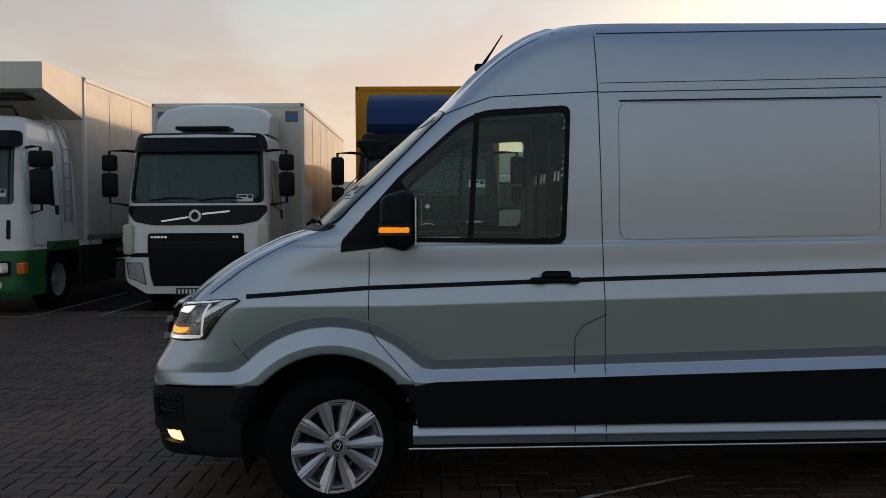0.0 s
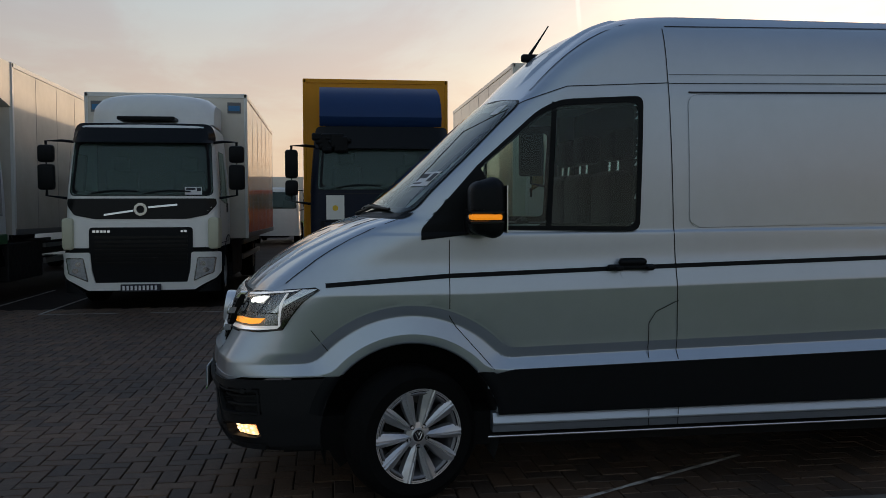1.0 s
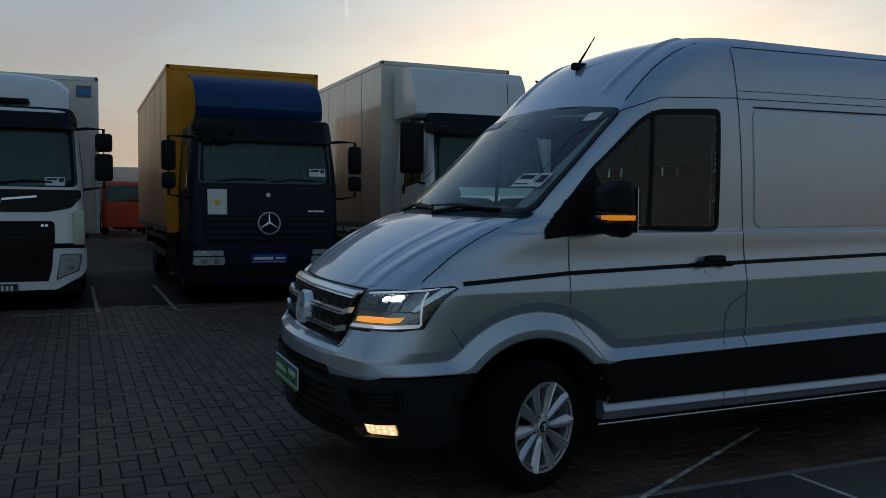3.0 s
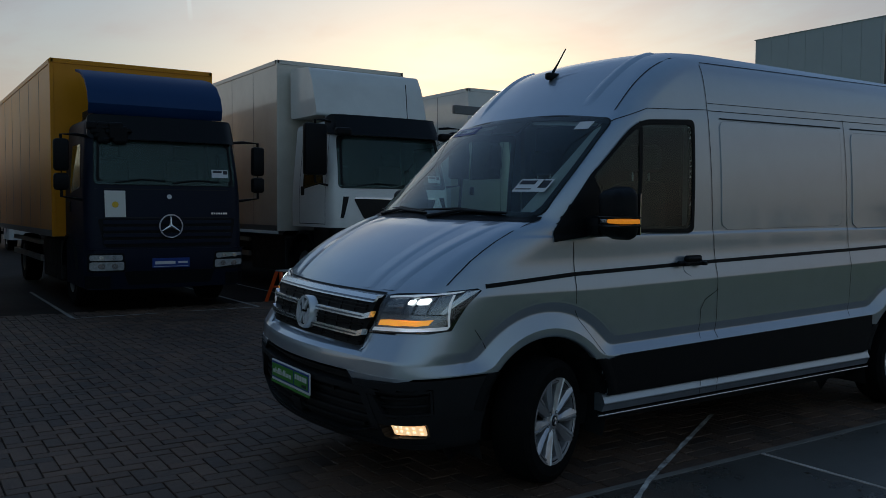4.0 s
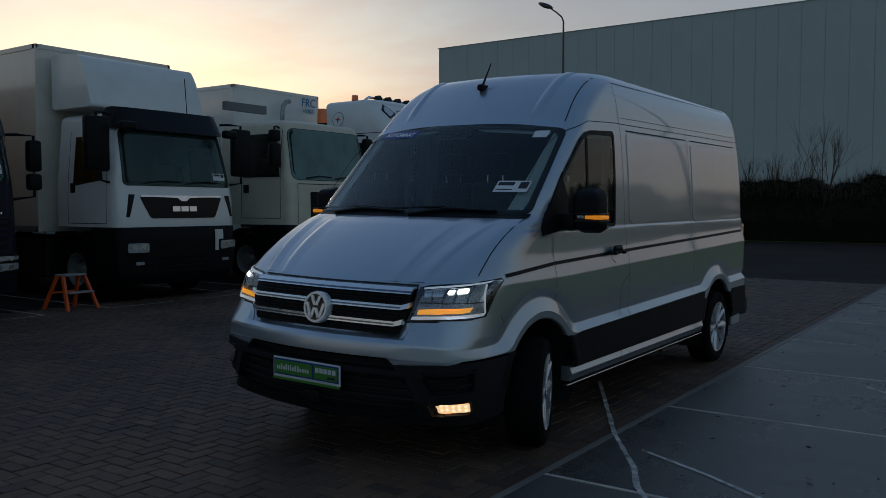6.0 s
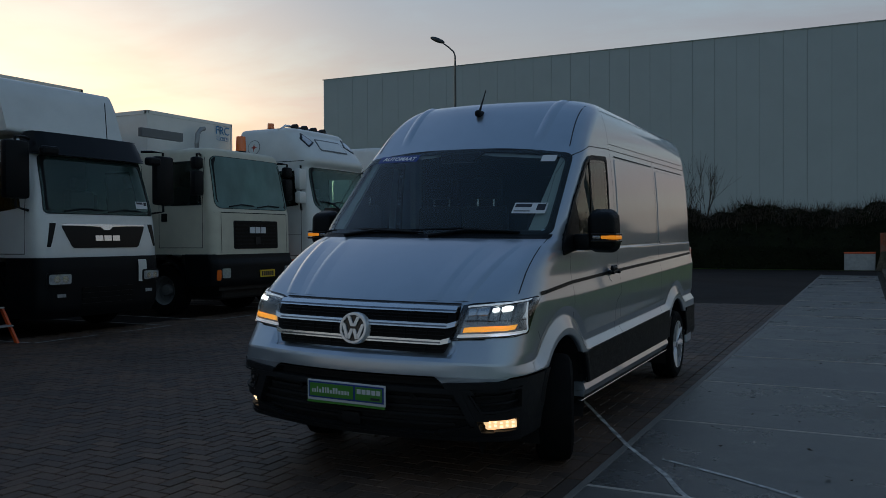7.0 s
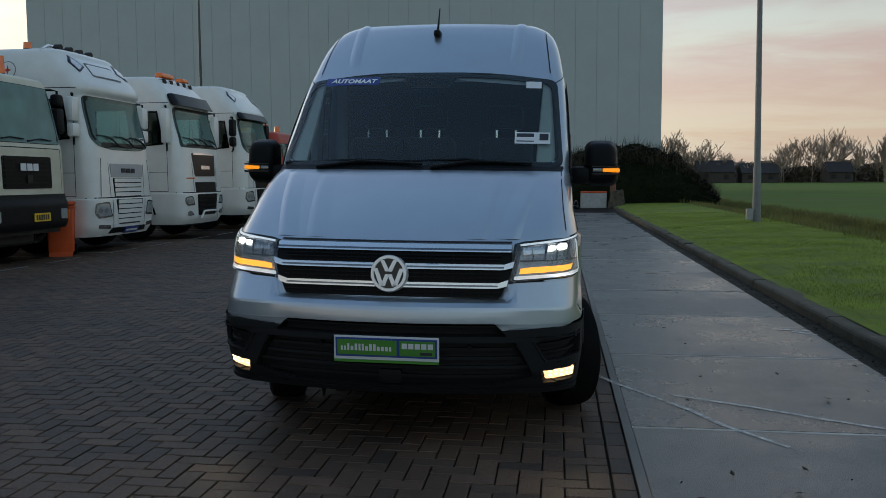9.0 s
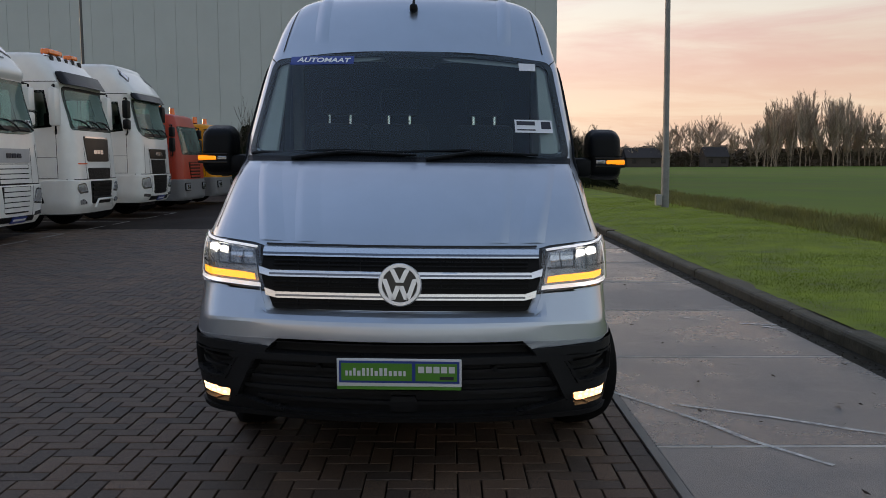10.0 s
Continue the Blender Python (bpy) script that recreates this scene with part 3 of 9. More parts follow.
def bends(rows):
    """Straight runs between the given heights, for pressed creases."""
    def f(z):
        if z <= rows[0][0]:
            return rows[0][1]
        for (z0, v0), (z1, v1) in zip(rows, rows[1:]):
            if z <= z1:
                return v0 + (v1 - v0) * (z - z0) / (z1 - z0)
        return rows[-1][1]
    return f


UPPER = curve([(1.17, 0.958), (1.23, 0.948), (1.345, 0.9435), (1.365, 0.9425), (1.385, 0.9345), (1.40, 0.934), (1.7, 0.925), (2.1, 0.895), (2.16, 0.885), (2.3, 0.866), (2.42, 0.839), (2.50, 0.80), (2.55, 0.75)])
LOWERSIDE = bends([(0.24, 0.93), (0.34, 0.950), (0.46, 0.965), (0.675, 0.970), (0.80, 0.969), (1.068, 0.979), (1.074, 0.9785), (1.17, 0.958)])
NOSEWIDE = curve([(0.24, 0.92), (0.30, 0.94), (0.46, 0.965), (0.60, 0.976), (0.68, 0.978), (0.80, 0.970), (1.0, 0.974), (1.065, 0.9785), (1.17, 0.958)])
RELIEF = bends([(0.0, 0.021), (0.052, -0.015), (0.058, -0.016), (0.108, 0.0)])
HUB_F, HUB_R, HUB_Z, ARCH_Z = 1.0, 4.64, 0.345, 0.36


def SIDE(z):
    """Half width of the flank without its pressed ledge."""
    return LOWERSIDE(z) if z < 1.17 else UPPER(z)


def WIDE(z):
    """Half width of the nose."""
    return NOSEWIDE(z) if z < 1.17 else UPPER(z)


def arch_step(r):
    """Place across the pressed edge of a wheel arch."""
    return (r - 0.512) * 0.62 if r < 0.60 else 0.0546 + (r - 0.60)


def rake(x, z):
    """The pressed lines of the lower flank climb towards the rear."""
    b = min(1.0, max(0.0, (z - 0.46) / 0.2)) if z < 0.9 else min(1.0, max(0.0, (1.46 - z) / 0.2))
    return 0.024 * max(0.0, x - 1.35) * b


def adjust(x, z):
    """From the plain nose to the flank with its ledge and arches."""
    t = min(1.0, max(0.0, (x - 0.06) / 0.54))
    if t <= 0 or z >= 1.46:
        return 0.0
    z0 = z - rake(x, z)
    a, d = z0 - 0.675, min(arch_step(math.hypot(x - h, z - ARCH_Z)) for h in (HUB_F, HUB_R))
    d = min(a, d) - max(0.0, 0.05 - abs(a - d)) ** 2 / 0.2
    return (t * t * (3 - 2 * t)) * (SIDE(z0) + RELIEF(max(d, 0.0)) - WIDE(z))


TURNIN = curve([(0.24, 0.18), (0.6, 0.15), (0.9, 0.16), (1.05, 0.17), (1.3, 0.15), (1.44, 0.12), (1.6, 0.11), (2.1, 0.10), (2.3, 0.13), (2.55, 0.20)])
SWEEP = curve([(0.24, 0.22), (0.6, 0.28), (1.05, 0.34), (1.3, 0.36), (1.45, 0.30), (1.6, 0.18), (2.1, 0.16), (2.3, 0.22), (2.55, 0.35)])
REAR = curve([(0.3, 5.60), (0.6, 5.66), (1.2, 5.66), (2.2, 5.63), (2.55, 5.60)])


CORNERNOSE = bends([(0.24, 0.06), (0.30, -0.04), (0.36, -0.068), (0.42, -0.085), (0.60, -0.090), (0.668, -0.088), (0.742, -0.078), (0.750, -0.074), (0.90, 0.022), (0.92, 0.03)])


def nose(y, z):
    """The ledge under the grille runs out into a smooth slope below the headlamps."""
    t = min(1.0, max(0.0, (abs(y) - 0.53) / 0.13))
    t = t * t * (3 - 2 * t)
    return NOSE(z) if z >= 0.92 or t == 0 else NOSE(z) * (1 - t) + CORNERNOSE(z) * t


def front_x(y, z):
    """Where the front skin stands at this width and height."""
    y, w = abs(y), WIDE(z)
    yc = w - TURNIN(z)
    k = BOW(z) / 0.64
    if y <= yc:
        return nose(y, z) + k * y * y
    x1, s = nose(yc, z) + k * yc * yc, 2 * k * yc
    xc = x1 + s * (w - yc)
    x2 = xc + SWEEP(z)
    t = 1 - math.sqrt(max(0.0, 1 - (min(y, w) - yc) / (w - yc)))
    return (1 - t) ** 2 * x1 + 2 * t * (1 - t) * xc + t * t * x2


def corner_end(z):
    w = WIDE(z)
    yc = w - TURNIN(z)
    k = BOW(z) / 0.64
    return nose(yc, z) + k * yc * yc + 2 * k * yc * (w - yc) + SWEEP(z)


def side_y(x, z):
    """Half width of the skin at this length and height."""
    return plan_y(x, z) + adjust(x, z)


def plan_y(x, z):
    w = WIDE(z)
    x2 = corner_end(z)
    if x >= x2:
        return w
    yc = w - TURNIN(z)
    k = BOW(z) / 0.64
    x1 = nose(yc, z) + k * yc * yc
    xc = x1 + 2 * k * yc * (w - yc)
    if x <= x1:
        return yc
    a, b, c = x1 - 2 * xc + x2, 2 * (xc - x1), x1 - x
    t = (-b + math.sqrt(max(0, b * b - 4 * a * c))) / (2 * a) if abs(a) > 1e-9 else -c / b
    return (1 - t) ** 2 * yc + 2 * t * (1 - t) * w + t * t * w


WRAPS = {}


def wrap_table(z):
    """The plan curve at a height, from the middle of the nose round one corner and along the side: rows of (arc, x, y)."""
    key = round(z, 4)
    if key not in WRAPS:
        w, yc = WIDE(z), WIDE(z) - TURNIN(z)
        pts = [(front_x(yc * k / 12, z), yc * k / 12) for k in range(12)]
        pts += [(front_x(yc + (w - yc) * (1 - (1 - k / 14) ** 2), z), yc + (w - yc) * (1 - (1 - k / 14) ** 2)) for k in range(15)]
        xe = pts[-1][0]
        pts += [(xe + 0.04 * k, w) for k in range(1, 20)] + [(xe + 1.0, w)]
        pts = [(x, y + adjust(x, z)) for x, y in pts]
        rows, arc = [(0.0, *pts[0])], 0.0
        for p, q in zip(pts, pts[1:]):
            arc += math.hypot(q[0] - p[0], q[1] - p[1])
            rows.append((arc, *q))
        WRAPS[key] = rows
    return WRAPS[key]


def wrap_point(a, z, up=0.0):
    rows = wrap_table(z)
    s = -1 if a < 0 else 1
    b = abs(a)
    i = 0
    while i < len(rows) - 2 and rows[i + 1][0] < b:
        i += 1
    (a0, x0, y0), (a1, x1, y1) = rows[i], rows[i + 1]
    t = (b - a0) / (a1 - a0)
    dx, dy = (x1 - x0) / (a1 - a0), (y1 - y0) / (a1 - a0)
    return (x0 + (x1 - x0) * t - dy * up, s * (y0 + (y1 - y0) * t + dx * up), z)


def arc_of_x(x, z):
    """How far round the corner the skin reaches this length."""
    for (a0, x0, _), (a1, x1, _) in zip(wrap_table(z), wrap_table(z)[1:]):
        if x0 <= x <= x1 and x1 > x0:
            return a0 + (a1 - a0) * (x - x0) / (x1 - x0)
    return wrap_table(z)[-1][0]


def arc_of_y(y, z):
    """How far round the front the skin reaches this half width."""
    for (a0, _, y0), (a1, _, y1) in zip(wrap_table(z), wrap_table(z)[1:]):
        if y0 <= y <= y1 and y1 > y0:
            return a0 + (a1 - a0) * (y - y0) / (y1 - y0)
    return wrap_table(z)[-1][0]


def inside(poly, a, b):
    c = False
    for i in range(len(poly)):
        (x0, y0), (x1, y1) = poly[i - 1], poly[i]
        if (y0 > b) != (y1 > b) and a < (x1 - x0) * (b - y0) / (y1 - y0) + x0:
            c = not c
    return c


def span(poly, b):
    """The stretch of an outline at height b."""
    hits = []
    for i in range(len(poly)):
        (x0, y0), (x1, y1) = poly[i - 1], poly[i]
        if (y0 > b) != (y1 > b):
            hits.append((x1 - x0) * (b - y0) / (y1 - y0) + x0)
    return (min(hits), max(hits)) if hits else None


def skin(poly, face, lift, side=-1, thick=0.012, nx=14, dz=0.02, hole=None):
    """A panel on the van's skin with the given outline: (x, z) on a side, (y, z) on the front."""
    bm = bmesh.new()
    z0, z1 = min(p[1] for p in poly), max(p[1] for p in poly)
    nz = max(2, int((z1 - z0) / dz))
    zs = sorted({z0 + 1e-4, z1 - 1e-4, *(z0 + (z1 - z0) * k / nz for k in range(1, nz))})

    def place(a, z, up):
        if face == "side":
            return (a, side * (side_y(a, z) + up), z)
        if face == "wrap":
            return wrap_point(a, z, up)
        if face == "front":
            e = 0.01
            sl = (front_x(a + e, z) - front_x(a - e, z)) / (2 * e)
            n = math.hypot(1, sl)
            return (front_x(a, z) - up / n, a + up * sl / n, z)
    rows = []
    for z in zs:
        sp = span(poly, z)
        if not sp:
            continue
        rows.append([(sp[0] + (sp[1] - sp[0]) * k / nx, z) for k in range(nx + 1)])
    top = [[bm.verts.new(place(a, z, lift)) for a, z in r] for r in rows]
    for i in range(len(top) - 1):
        for k in range(nx):
            if hole and inside(hole, *[(sum(c) / 4) for c in zip(rows[i][k], rows[i][k + 1], rows[i + 1][k], rows[i + 1][k + 1])]):
                continue
            bm.faces.new((top[i][k], top[i][k + 1], top[i + 1][k + 1], top[i + 1][k]))
    bmesh.ops.recalc_face_normals(bm, faces=bm.faces)
    if thick:
        edges = [e for e in bm.edges if e.is_boundary]
        low = {}
        lut = {v: rz for r, t in zip(rows, top) for v, rz in zip(t, r)}
        for e in edges:
            for v in e.verts:
                if v not in low:
                    low[v] = bm.verts.new(place(*lut[v], lift - thick))
        for e in edges:
            a, b = e.verts
            bm.faces.new((a, b, low[b], low[a]))
        bmesh.ops.recalc_face_normals(bm, faces=bm.faces)
    want = Vector((0, side, 0)) if face == "side" else Vector((-1, 0, 0))
    if sum((f.normal.dot(want) * f.calc_area() for f in bm.faces)) < 0:
        bmesh.ops.reverse_faces(bm, faces=bm.faces)
    return bm


def ribbon(pts, face, width, lift, side=-1):
    """A narrow strip along a line on the skin."""
    bm = bmesh.new()
    P = []
    for (a, z), (b, w) in zip(pts, pts[1:]):
        n = max(1, int(math.hypot(b - a, w - z) / 0.04))
        P += [(a + (b - a) * k / n, z + (w - z) * k / n) for k in range(n)]
    P.append(pts[-1])
    rows = []
    for i, p in enumerate(P):
        q, r = P[max(i - 1, 0)], P[min(i + 1, len(P) - 1)]
        d = Vector((r[0] - q[0], r[1] - q[1])).normalized()
        o = Vector((-d.y, d.x)) * width / 2
        row = []
        for s in (-1, 1):
            a, z = p[0] + o.x * s, p[1] + o.y * s
            if face == "side":
                row.append(bm.verts.new((a, side * (side_y(a, z) + lift), z)))
            elif face == "wrap":
                row.append(bm.verts.new(wrap_point(a, z, lift)))
            else:
                row.append(bm.verts.new((front_x(a, z) - lift, a, z)))
        rows.append(row)
    for a, b in zip(rows, rows[1:]):
        bm.faces.new((a[0], a[1], b[1], b[0]))
    bmesh.ops.recalc_face_normals(bm, faces=bm.faces)
    want = Vector((0, side, 0)) if face == "side" else Vector((-1, 0, 0))
    if sum(f.normal.dot(want) for f in bm.faces) < 0:
        bmesh.ops.reverse_faces(bm, faces=bm.faces)
    return bm


DOORGLASS = rounded([(1.06, 1.40), (1.36, 1.735), (1.68, 2.02), (1.80, 2.075), (2.25, 2.10), (2.22, 1.385)], [0.03, 0.05, 0.12, 0.12, 0.05, 0.05])
SCREEN = rounded([(-0.885, 1.475), (0.885, 1.475), (0.845, 2.075), (0.4, 2.125), (-0.4, 2.125), (-0.845, 2.075)], [0.06, 0.06, 0.06, 0.3, 0.3, 0.06])


def shrink(poly, k):
    cx, cy = sum(p[0] for p in poly) / len(poly), sum(p[1] for p in poly) / len(poly)
    sx = (max(p[0] for p in poly) - min(p[0] for p in poly)) / 2
    sy = (max(p[1] for p in poly) - min(p[1] for p in poly)) / 2
    return [(cx + (p[0] - cx) * (1 - k / sx), cy + (p[1] - cy) * (1 - k / sy)) for p in poly]


van = thing("van", "silver high-roof panel van with lit headlights standing on brick paving", "van")


def van_shell():
    bm = bmesh.new()
    zs = [0.30, 0.34, 0.38, 0.42, 0.46, 0.50, 0.54, 0.58, 0.62, 0.65, 0.668, 0.674, 0.676, 0.69, 0.705, 0.72, 0.727, 0.731, 0.736, 0.75, 0.77, 0.784, 0.790, 0.81, 0.84, 0.87, 0.90, 0.94, 0.98, 1.02, 1.05, 1.062, 1.068, 1.074, 1.08, 1.09]
    zs += [1.11 + 0.02 * k for k in range(12)] + [1.342, 1.352, 1.362, 1.368, 1.374, 1.38, 1.386, 1.392, 1.405, 1.42] + [1.445, 1.455, 1.465, 1.475, 1.49]
    zs += [1.52 + 0.035 * k for k in range(17)] + [2.10, 2.13, 2.16, 2.19, 2.23, 2.27, 2.31, 2.35, 2.385, 2.415, 2.44, 2.465, 2.49, 2.51, 2.53, 2.55]
    nf, nc, ns = 30, 18, 170
    rows = []
    hole_d, hole_s = shrink(DOORGLASS, 0.02), shrink(SCREEN, 0.022)
    for z in zs:
        w, t0 = WIDE(z), TURNIN(z)
        row = []
        for k in range(nf):
            y = (w - t0) * k / nf
            row.append((front_x(y, z), y, "f"))
        for k in range(nc):
            t = k / nc
            y = (w - t0) + t0 * (1 - (1 - t) ** 2)
            row.append((front_x(y, z), y, "f"))
        x0, x1 = corner_end(z), REAR(z) - 0.1
        for k in range(ns + 1):
            row.append((x0 + (x1 - x0) * k / ns, w, "s"))
        for k in range(1, 5):
            a = k / 4 * math.pi / 2
            row.append((x1 + 0.1 * math.sin(a), w - 0.1 * (1 - math.cos(a)), "r"))
        for k in range(1, 6):
            row.append((REAR(z), (w - 0.1) * (1 - k / 5), "r"))
        row = [(x, y, z + rake(x, z), s) for x, y, s in row]
        rows.append([(x, y + WIDE(z) - w + (adjust(x, z) if s != 'r' else min(1.0, y / w) * adjust(5.4, z)), z, s) for x, y, z, s in row])
    # roof cap
    last = rows[-1]
    for s in (0.93, 0.84, 0.72, 0.55, 0.36, 0.18, 0.0):
        q = 1 - s
        rows.append([(3.9 + (x - 3.9) * (0.30 + 0.70 * s ** 0.8), y * s, 2.55 + 0.062 * (1 - s ** 2.2), "t") for x, y, z, _ in last])
    made = {}

    def vert(i, j, sg):
        x, y, z, _ = rows[i][j]
        key = (i, j, sg if y > 1e-6 else 0)
        if key not in made:
            made[key] = bm.verts.new((x, sg * y, z))
        return made[key]
    for sg in (-1, 1):
        for i in range(len(rows) - 1):
            for j in range(len(rows[0]) - 1):
                c = [rows[i][j], rows[i][j + 1], rows[i + 1][j + 1], rows[i + 1][j]]
                x, y, z = (sum(p[k] for p in c) / 4 for k in range(3))
                tag = c[0][3]
                if tag != "t":
                    if y > 0.5 and x > 0.3:
                        if any(math.hypot(x - h, z - ARCH_Z) < (0.64 if z > 0.68 else 0.47) for h in (HUB_F, HUB_R)):
                            continue
                        if inside(hole_d, x, z):
                            continue
                    if tag == "f" and inside(hole_s, y, z):
                        continue
                    if tag == "f" and z < 0.66 or z < 0.45 or z < 0.66 and x < 1.40:
                        continue
                vs = []
                for a in (vert(i, j, sg), vert(i, j + 1, sg), vert(i + 1, j + 1, sg), vert(i + 1, j, sg)):
                    if a not in vs:
                        vs.append(a)
                if len(vs) > 2:
                    try:
                        bm.faces.new(vs if sg > 0 else vs[::-1])
                    except ValueError:
                        pass
    bmesh.ops.recalc_face_normals(bm, faces=bm.faces)
    # outward
    if sum(f.normal.y * f.calc_center_median().y for f in bm.faces) < 0:
        bmesh.ops.reverse_faces(bm, faces=bm.faces)
    return part("body", bm, SILVER, van, smooth=11)


van_shell()


def drape(poly, place, lift=0.0, thick=0.0, nx=8, dz=0.05):
    """A panel of the given outline laid on a skin: place(a, z, up) gives the points."""
    bm = bmesh.new()
    z0, z1 = min(p[1] for p in poly), max(p[1] for p in poly)
    nz = max(1, int((z1 - z0) / dz))
    zs = [z0 + 1e-4 + (z1 - z0 - 2e-4) * k / nz for k in range(nz + 1)]
    zs = sorted(set(zs) | {p[1] for p in poly if z0 + 1e-3 < p[1] < z1 - 1e-3})
    rows = []
    for z in zs:
        sp = span(poly, z)
        if sp:
            rows.append([(sp[0] + (sp[1] - sp[0]) * k / nx, z) for k in range(nx + 1)])
    top = [[bm.verts.new(place(a, z, lift)) for a, z in r] for r in rows]
    for i in range(len(top) - 1):
        for k in range(nx):
            bm.faces.new((top[i][k], top[i][k + 1], top[i + 1][k + 1], top[i + 1][k]))
    if thick:
        low = [[bm.verts.new(place(a, z, lift - thick)) for a, z in r] for r in rows]
        loop = [(0, k) for k in range(nx + 1)] + [(i, nx) for i in range(1, len(rows))] + [(len(rows) - 1, k) for k in range(nx - 1, -1, -1)] + [(i, 0) for i in range(len(rows) - 2, 0, -1)]
        for (i, k), (j, m) in zip(loop, loop[1:] + loop[:1]):
            bm.faces.new((top[i][k], top[j][m], low[j][m], low[i][k]))
    bmesh.ops.recalc_face_normals(bm, faces=bm.faces)
    c0 = Vector(place(*rows[len(rows) // 2][nx // 2], 0))
    c1 = Vector(place(*rows[len(rows) // 2][nx // 2], 0.1))
    if sum(f.normal.dot(c1 - c0) for f in bm.faces) < 0:
        bmesh.ops.reverse_faces(bm, faces=bm.faces)
    return bm


def rim_of(poly, k, place, lift, thick=0.0):
    """A frame between an outline and the same outline drawn in by k."""
    fine = []
    for p, q in zip(poly, poly[1:] + poly[:1]):
        m = max(1, int(math.hypot(q[0] - p[0], q[1] - p[1]) / 0.04))
        fine += [(p[0] + (q[0] - p[0]) * i / m, p[1] + (q[1] - p[1]) * i / m) for i in range(m)]
    poly = fine
    inner = shrink(poly, k)
    bm = bmesh.new()
    o = [bm.verts.new(place(*p, lift)) for p in poly]
    i = [bm.verts.new(place(*p, lift)) for p in inner]
    n = len(poly)
    for a in range(n):
        b = (a + 1) % n
        bm.faces.new((o[a], o[b], i[b], i[a]))
    if thick:
        j = [bm.verts.new(place(*p, lift - thick)) for p in inner]
        for a in range(n):
            b = (a + 1) % n
            bm.faces.new((i[a], i[b], j[b], j[a]))
    bmesh.ops.recalc_face_normals(bm, faces=bm.faces)
    c0, c1 = Vector(place(*poly[0], 0)), Vector(place(*poly[0], 0.1))
    if sum(f.normal.dot(c1 - c0) for f in list(bm.faces)[:n]) < 0:
        bmesh.ops.reverse_faces(bm, faces=bm.faces)
    return bm


def front_place(a, z, up):
    """A point on the van's front skin, lifted off it."""
    e = 0.01
    sl = (front_x(a + e, z) - front_x(a - e, z)) / (2 * e)
    n = math.hypot(1, sl)
    return (front_x(a, z) - up / n, a + up * sl / n, z)


WHEELWELL = material("wheel_well", (0.006, 0.006, 0.006), 0.9)
# grey for the shade line drawn along pressed edges
EDGESHADE = material("pressed_edge_shade", (0.13, 0.135, 0.14), 0.5, 0.4)
SEAM = material("panel_gap", (0.01, 0.01, 0.011), 0.7)
DASH = material("dashboard", (0.016, 0.017, 0.019), 0.7, 0, 0.1, 30)
FABRIC = material("seat_fabric", (0.02, 0.021, 0.024), 0.9, 0, 0.2, 60, 0.3, 300)
LINING = material("cabin_lining", (0.42, 0.43, 0.41), 0.85, 0, 0.05, 20)
AMBER = glowing("indicator_lit", (1.0, 0.30, 0.015), 0.6)
AMBERLAMP = glowing("indicator_glow", (1.0, 0.44, 0.04), 0.8)
LEDWHITE = glowing("led_white", (1.0, 0.97, 0.92), 3.0)
LEDSTRIP = glowing("led_strip", (0.92, 0.94, 1.0), 0.26)
LEDWARM = glowing("lamp_hot_spot", (1.0, 0.78, 0.50), 1.7)
FOGLIT = glowing("fog_lamp_lit", (1.0, 0.60, 0.30), 1.25)
LAMPGREY = material("lamp_reflector", (0.34, 0.35, 0.36), 0.22, 0.9, 0.3, 14, 0.5, 40)
TAILRED = material("tail_lamp_red", (0.40, 0.015, 0.01), 0.15, 0, coat=0.8)
CLEAR = glass("clear_lens", (0.92, 0.93, 0.93))
PLATEGREEN = material("plate_green", (0.070, 0.231, 0.028), 0.4)
PLATEWHITE = material("plate_white", (0.62, 0.63, 0.64), 0.4)
PLATEBLUE = material("plate_blue", (0.02, 0.05, 0.25), 0.4)
STICKER = material("paper_sticker", (0.72, 0.73, 0.74), 0.5, 0, 0.04, 30)
FOGCASE = material("fog_lamp_reflector", (0.55, 0.42, 0.28), 0.25, 0.9, 0.3, 40)
BUMPERPL = material("grained_plastic", (0.010, 0.0105, 0.0115), 0.6, 0, 0.15, 20, 0.25, 500, spec=0.25)
GRILLEBLACK = material("grille_black", (0.003, 0.003, 0.003), 0.45, spec=0.15)
VINYLWHITE = material("white_vinyl", (0.86, 0.87, 0.88), 0.4)
INK = material("ink", (0.02, 0.02, 0.03), 0.6)

# lower front: black bumper skirt with recessed intakes, a grid over the skin pushed in where the openings are
INTAKE = [(-0.60, 0.605), (0.60, 0.605), (0.56, 0.65), (-0.56, 0.65)]
LOWER = [(-0.52, 0.345), (0.52, 0.345), (0.76, 0.39), (0.64, 0.575), (-0.64, 0.575), (-0.76, 0.39)]


def pocket(s):
    return [(s * 0.81, 0.465), (s * 1.08, 0.485), (s * 1.08, 0.61), (s * 0.73, 0.595)]


WING = [(0.535, 0.68), (0.585, 0.632), (0.94, 0.652), (1.0, 0.68)]
FOG_A0, FOG_A1 = arc_of_y(0.79, 0.38), arc_of_y(0.945, 0.39)
FOG = [(FOG_A0, 0.356), (FOG_A1, 0.366), (FOG_A1, 0.430), (FOG_A0 - 0.02, 0.418)]


def fog_sink(a):
    """How deep the fog lamp lies in its recess, deeper on its inner side."""
    u = min(1.0, max(0.0, (abs(a) - FOG_A0) / (FOG_A1 - FOG_A0)))
    return 0.010 + 0.050 * (1 - u)


def fog_place(a, z, up):
    return wrap_point(a, z, up - fog_sink(a))


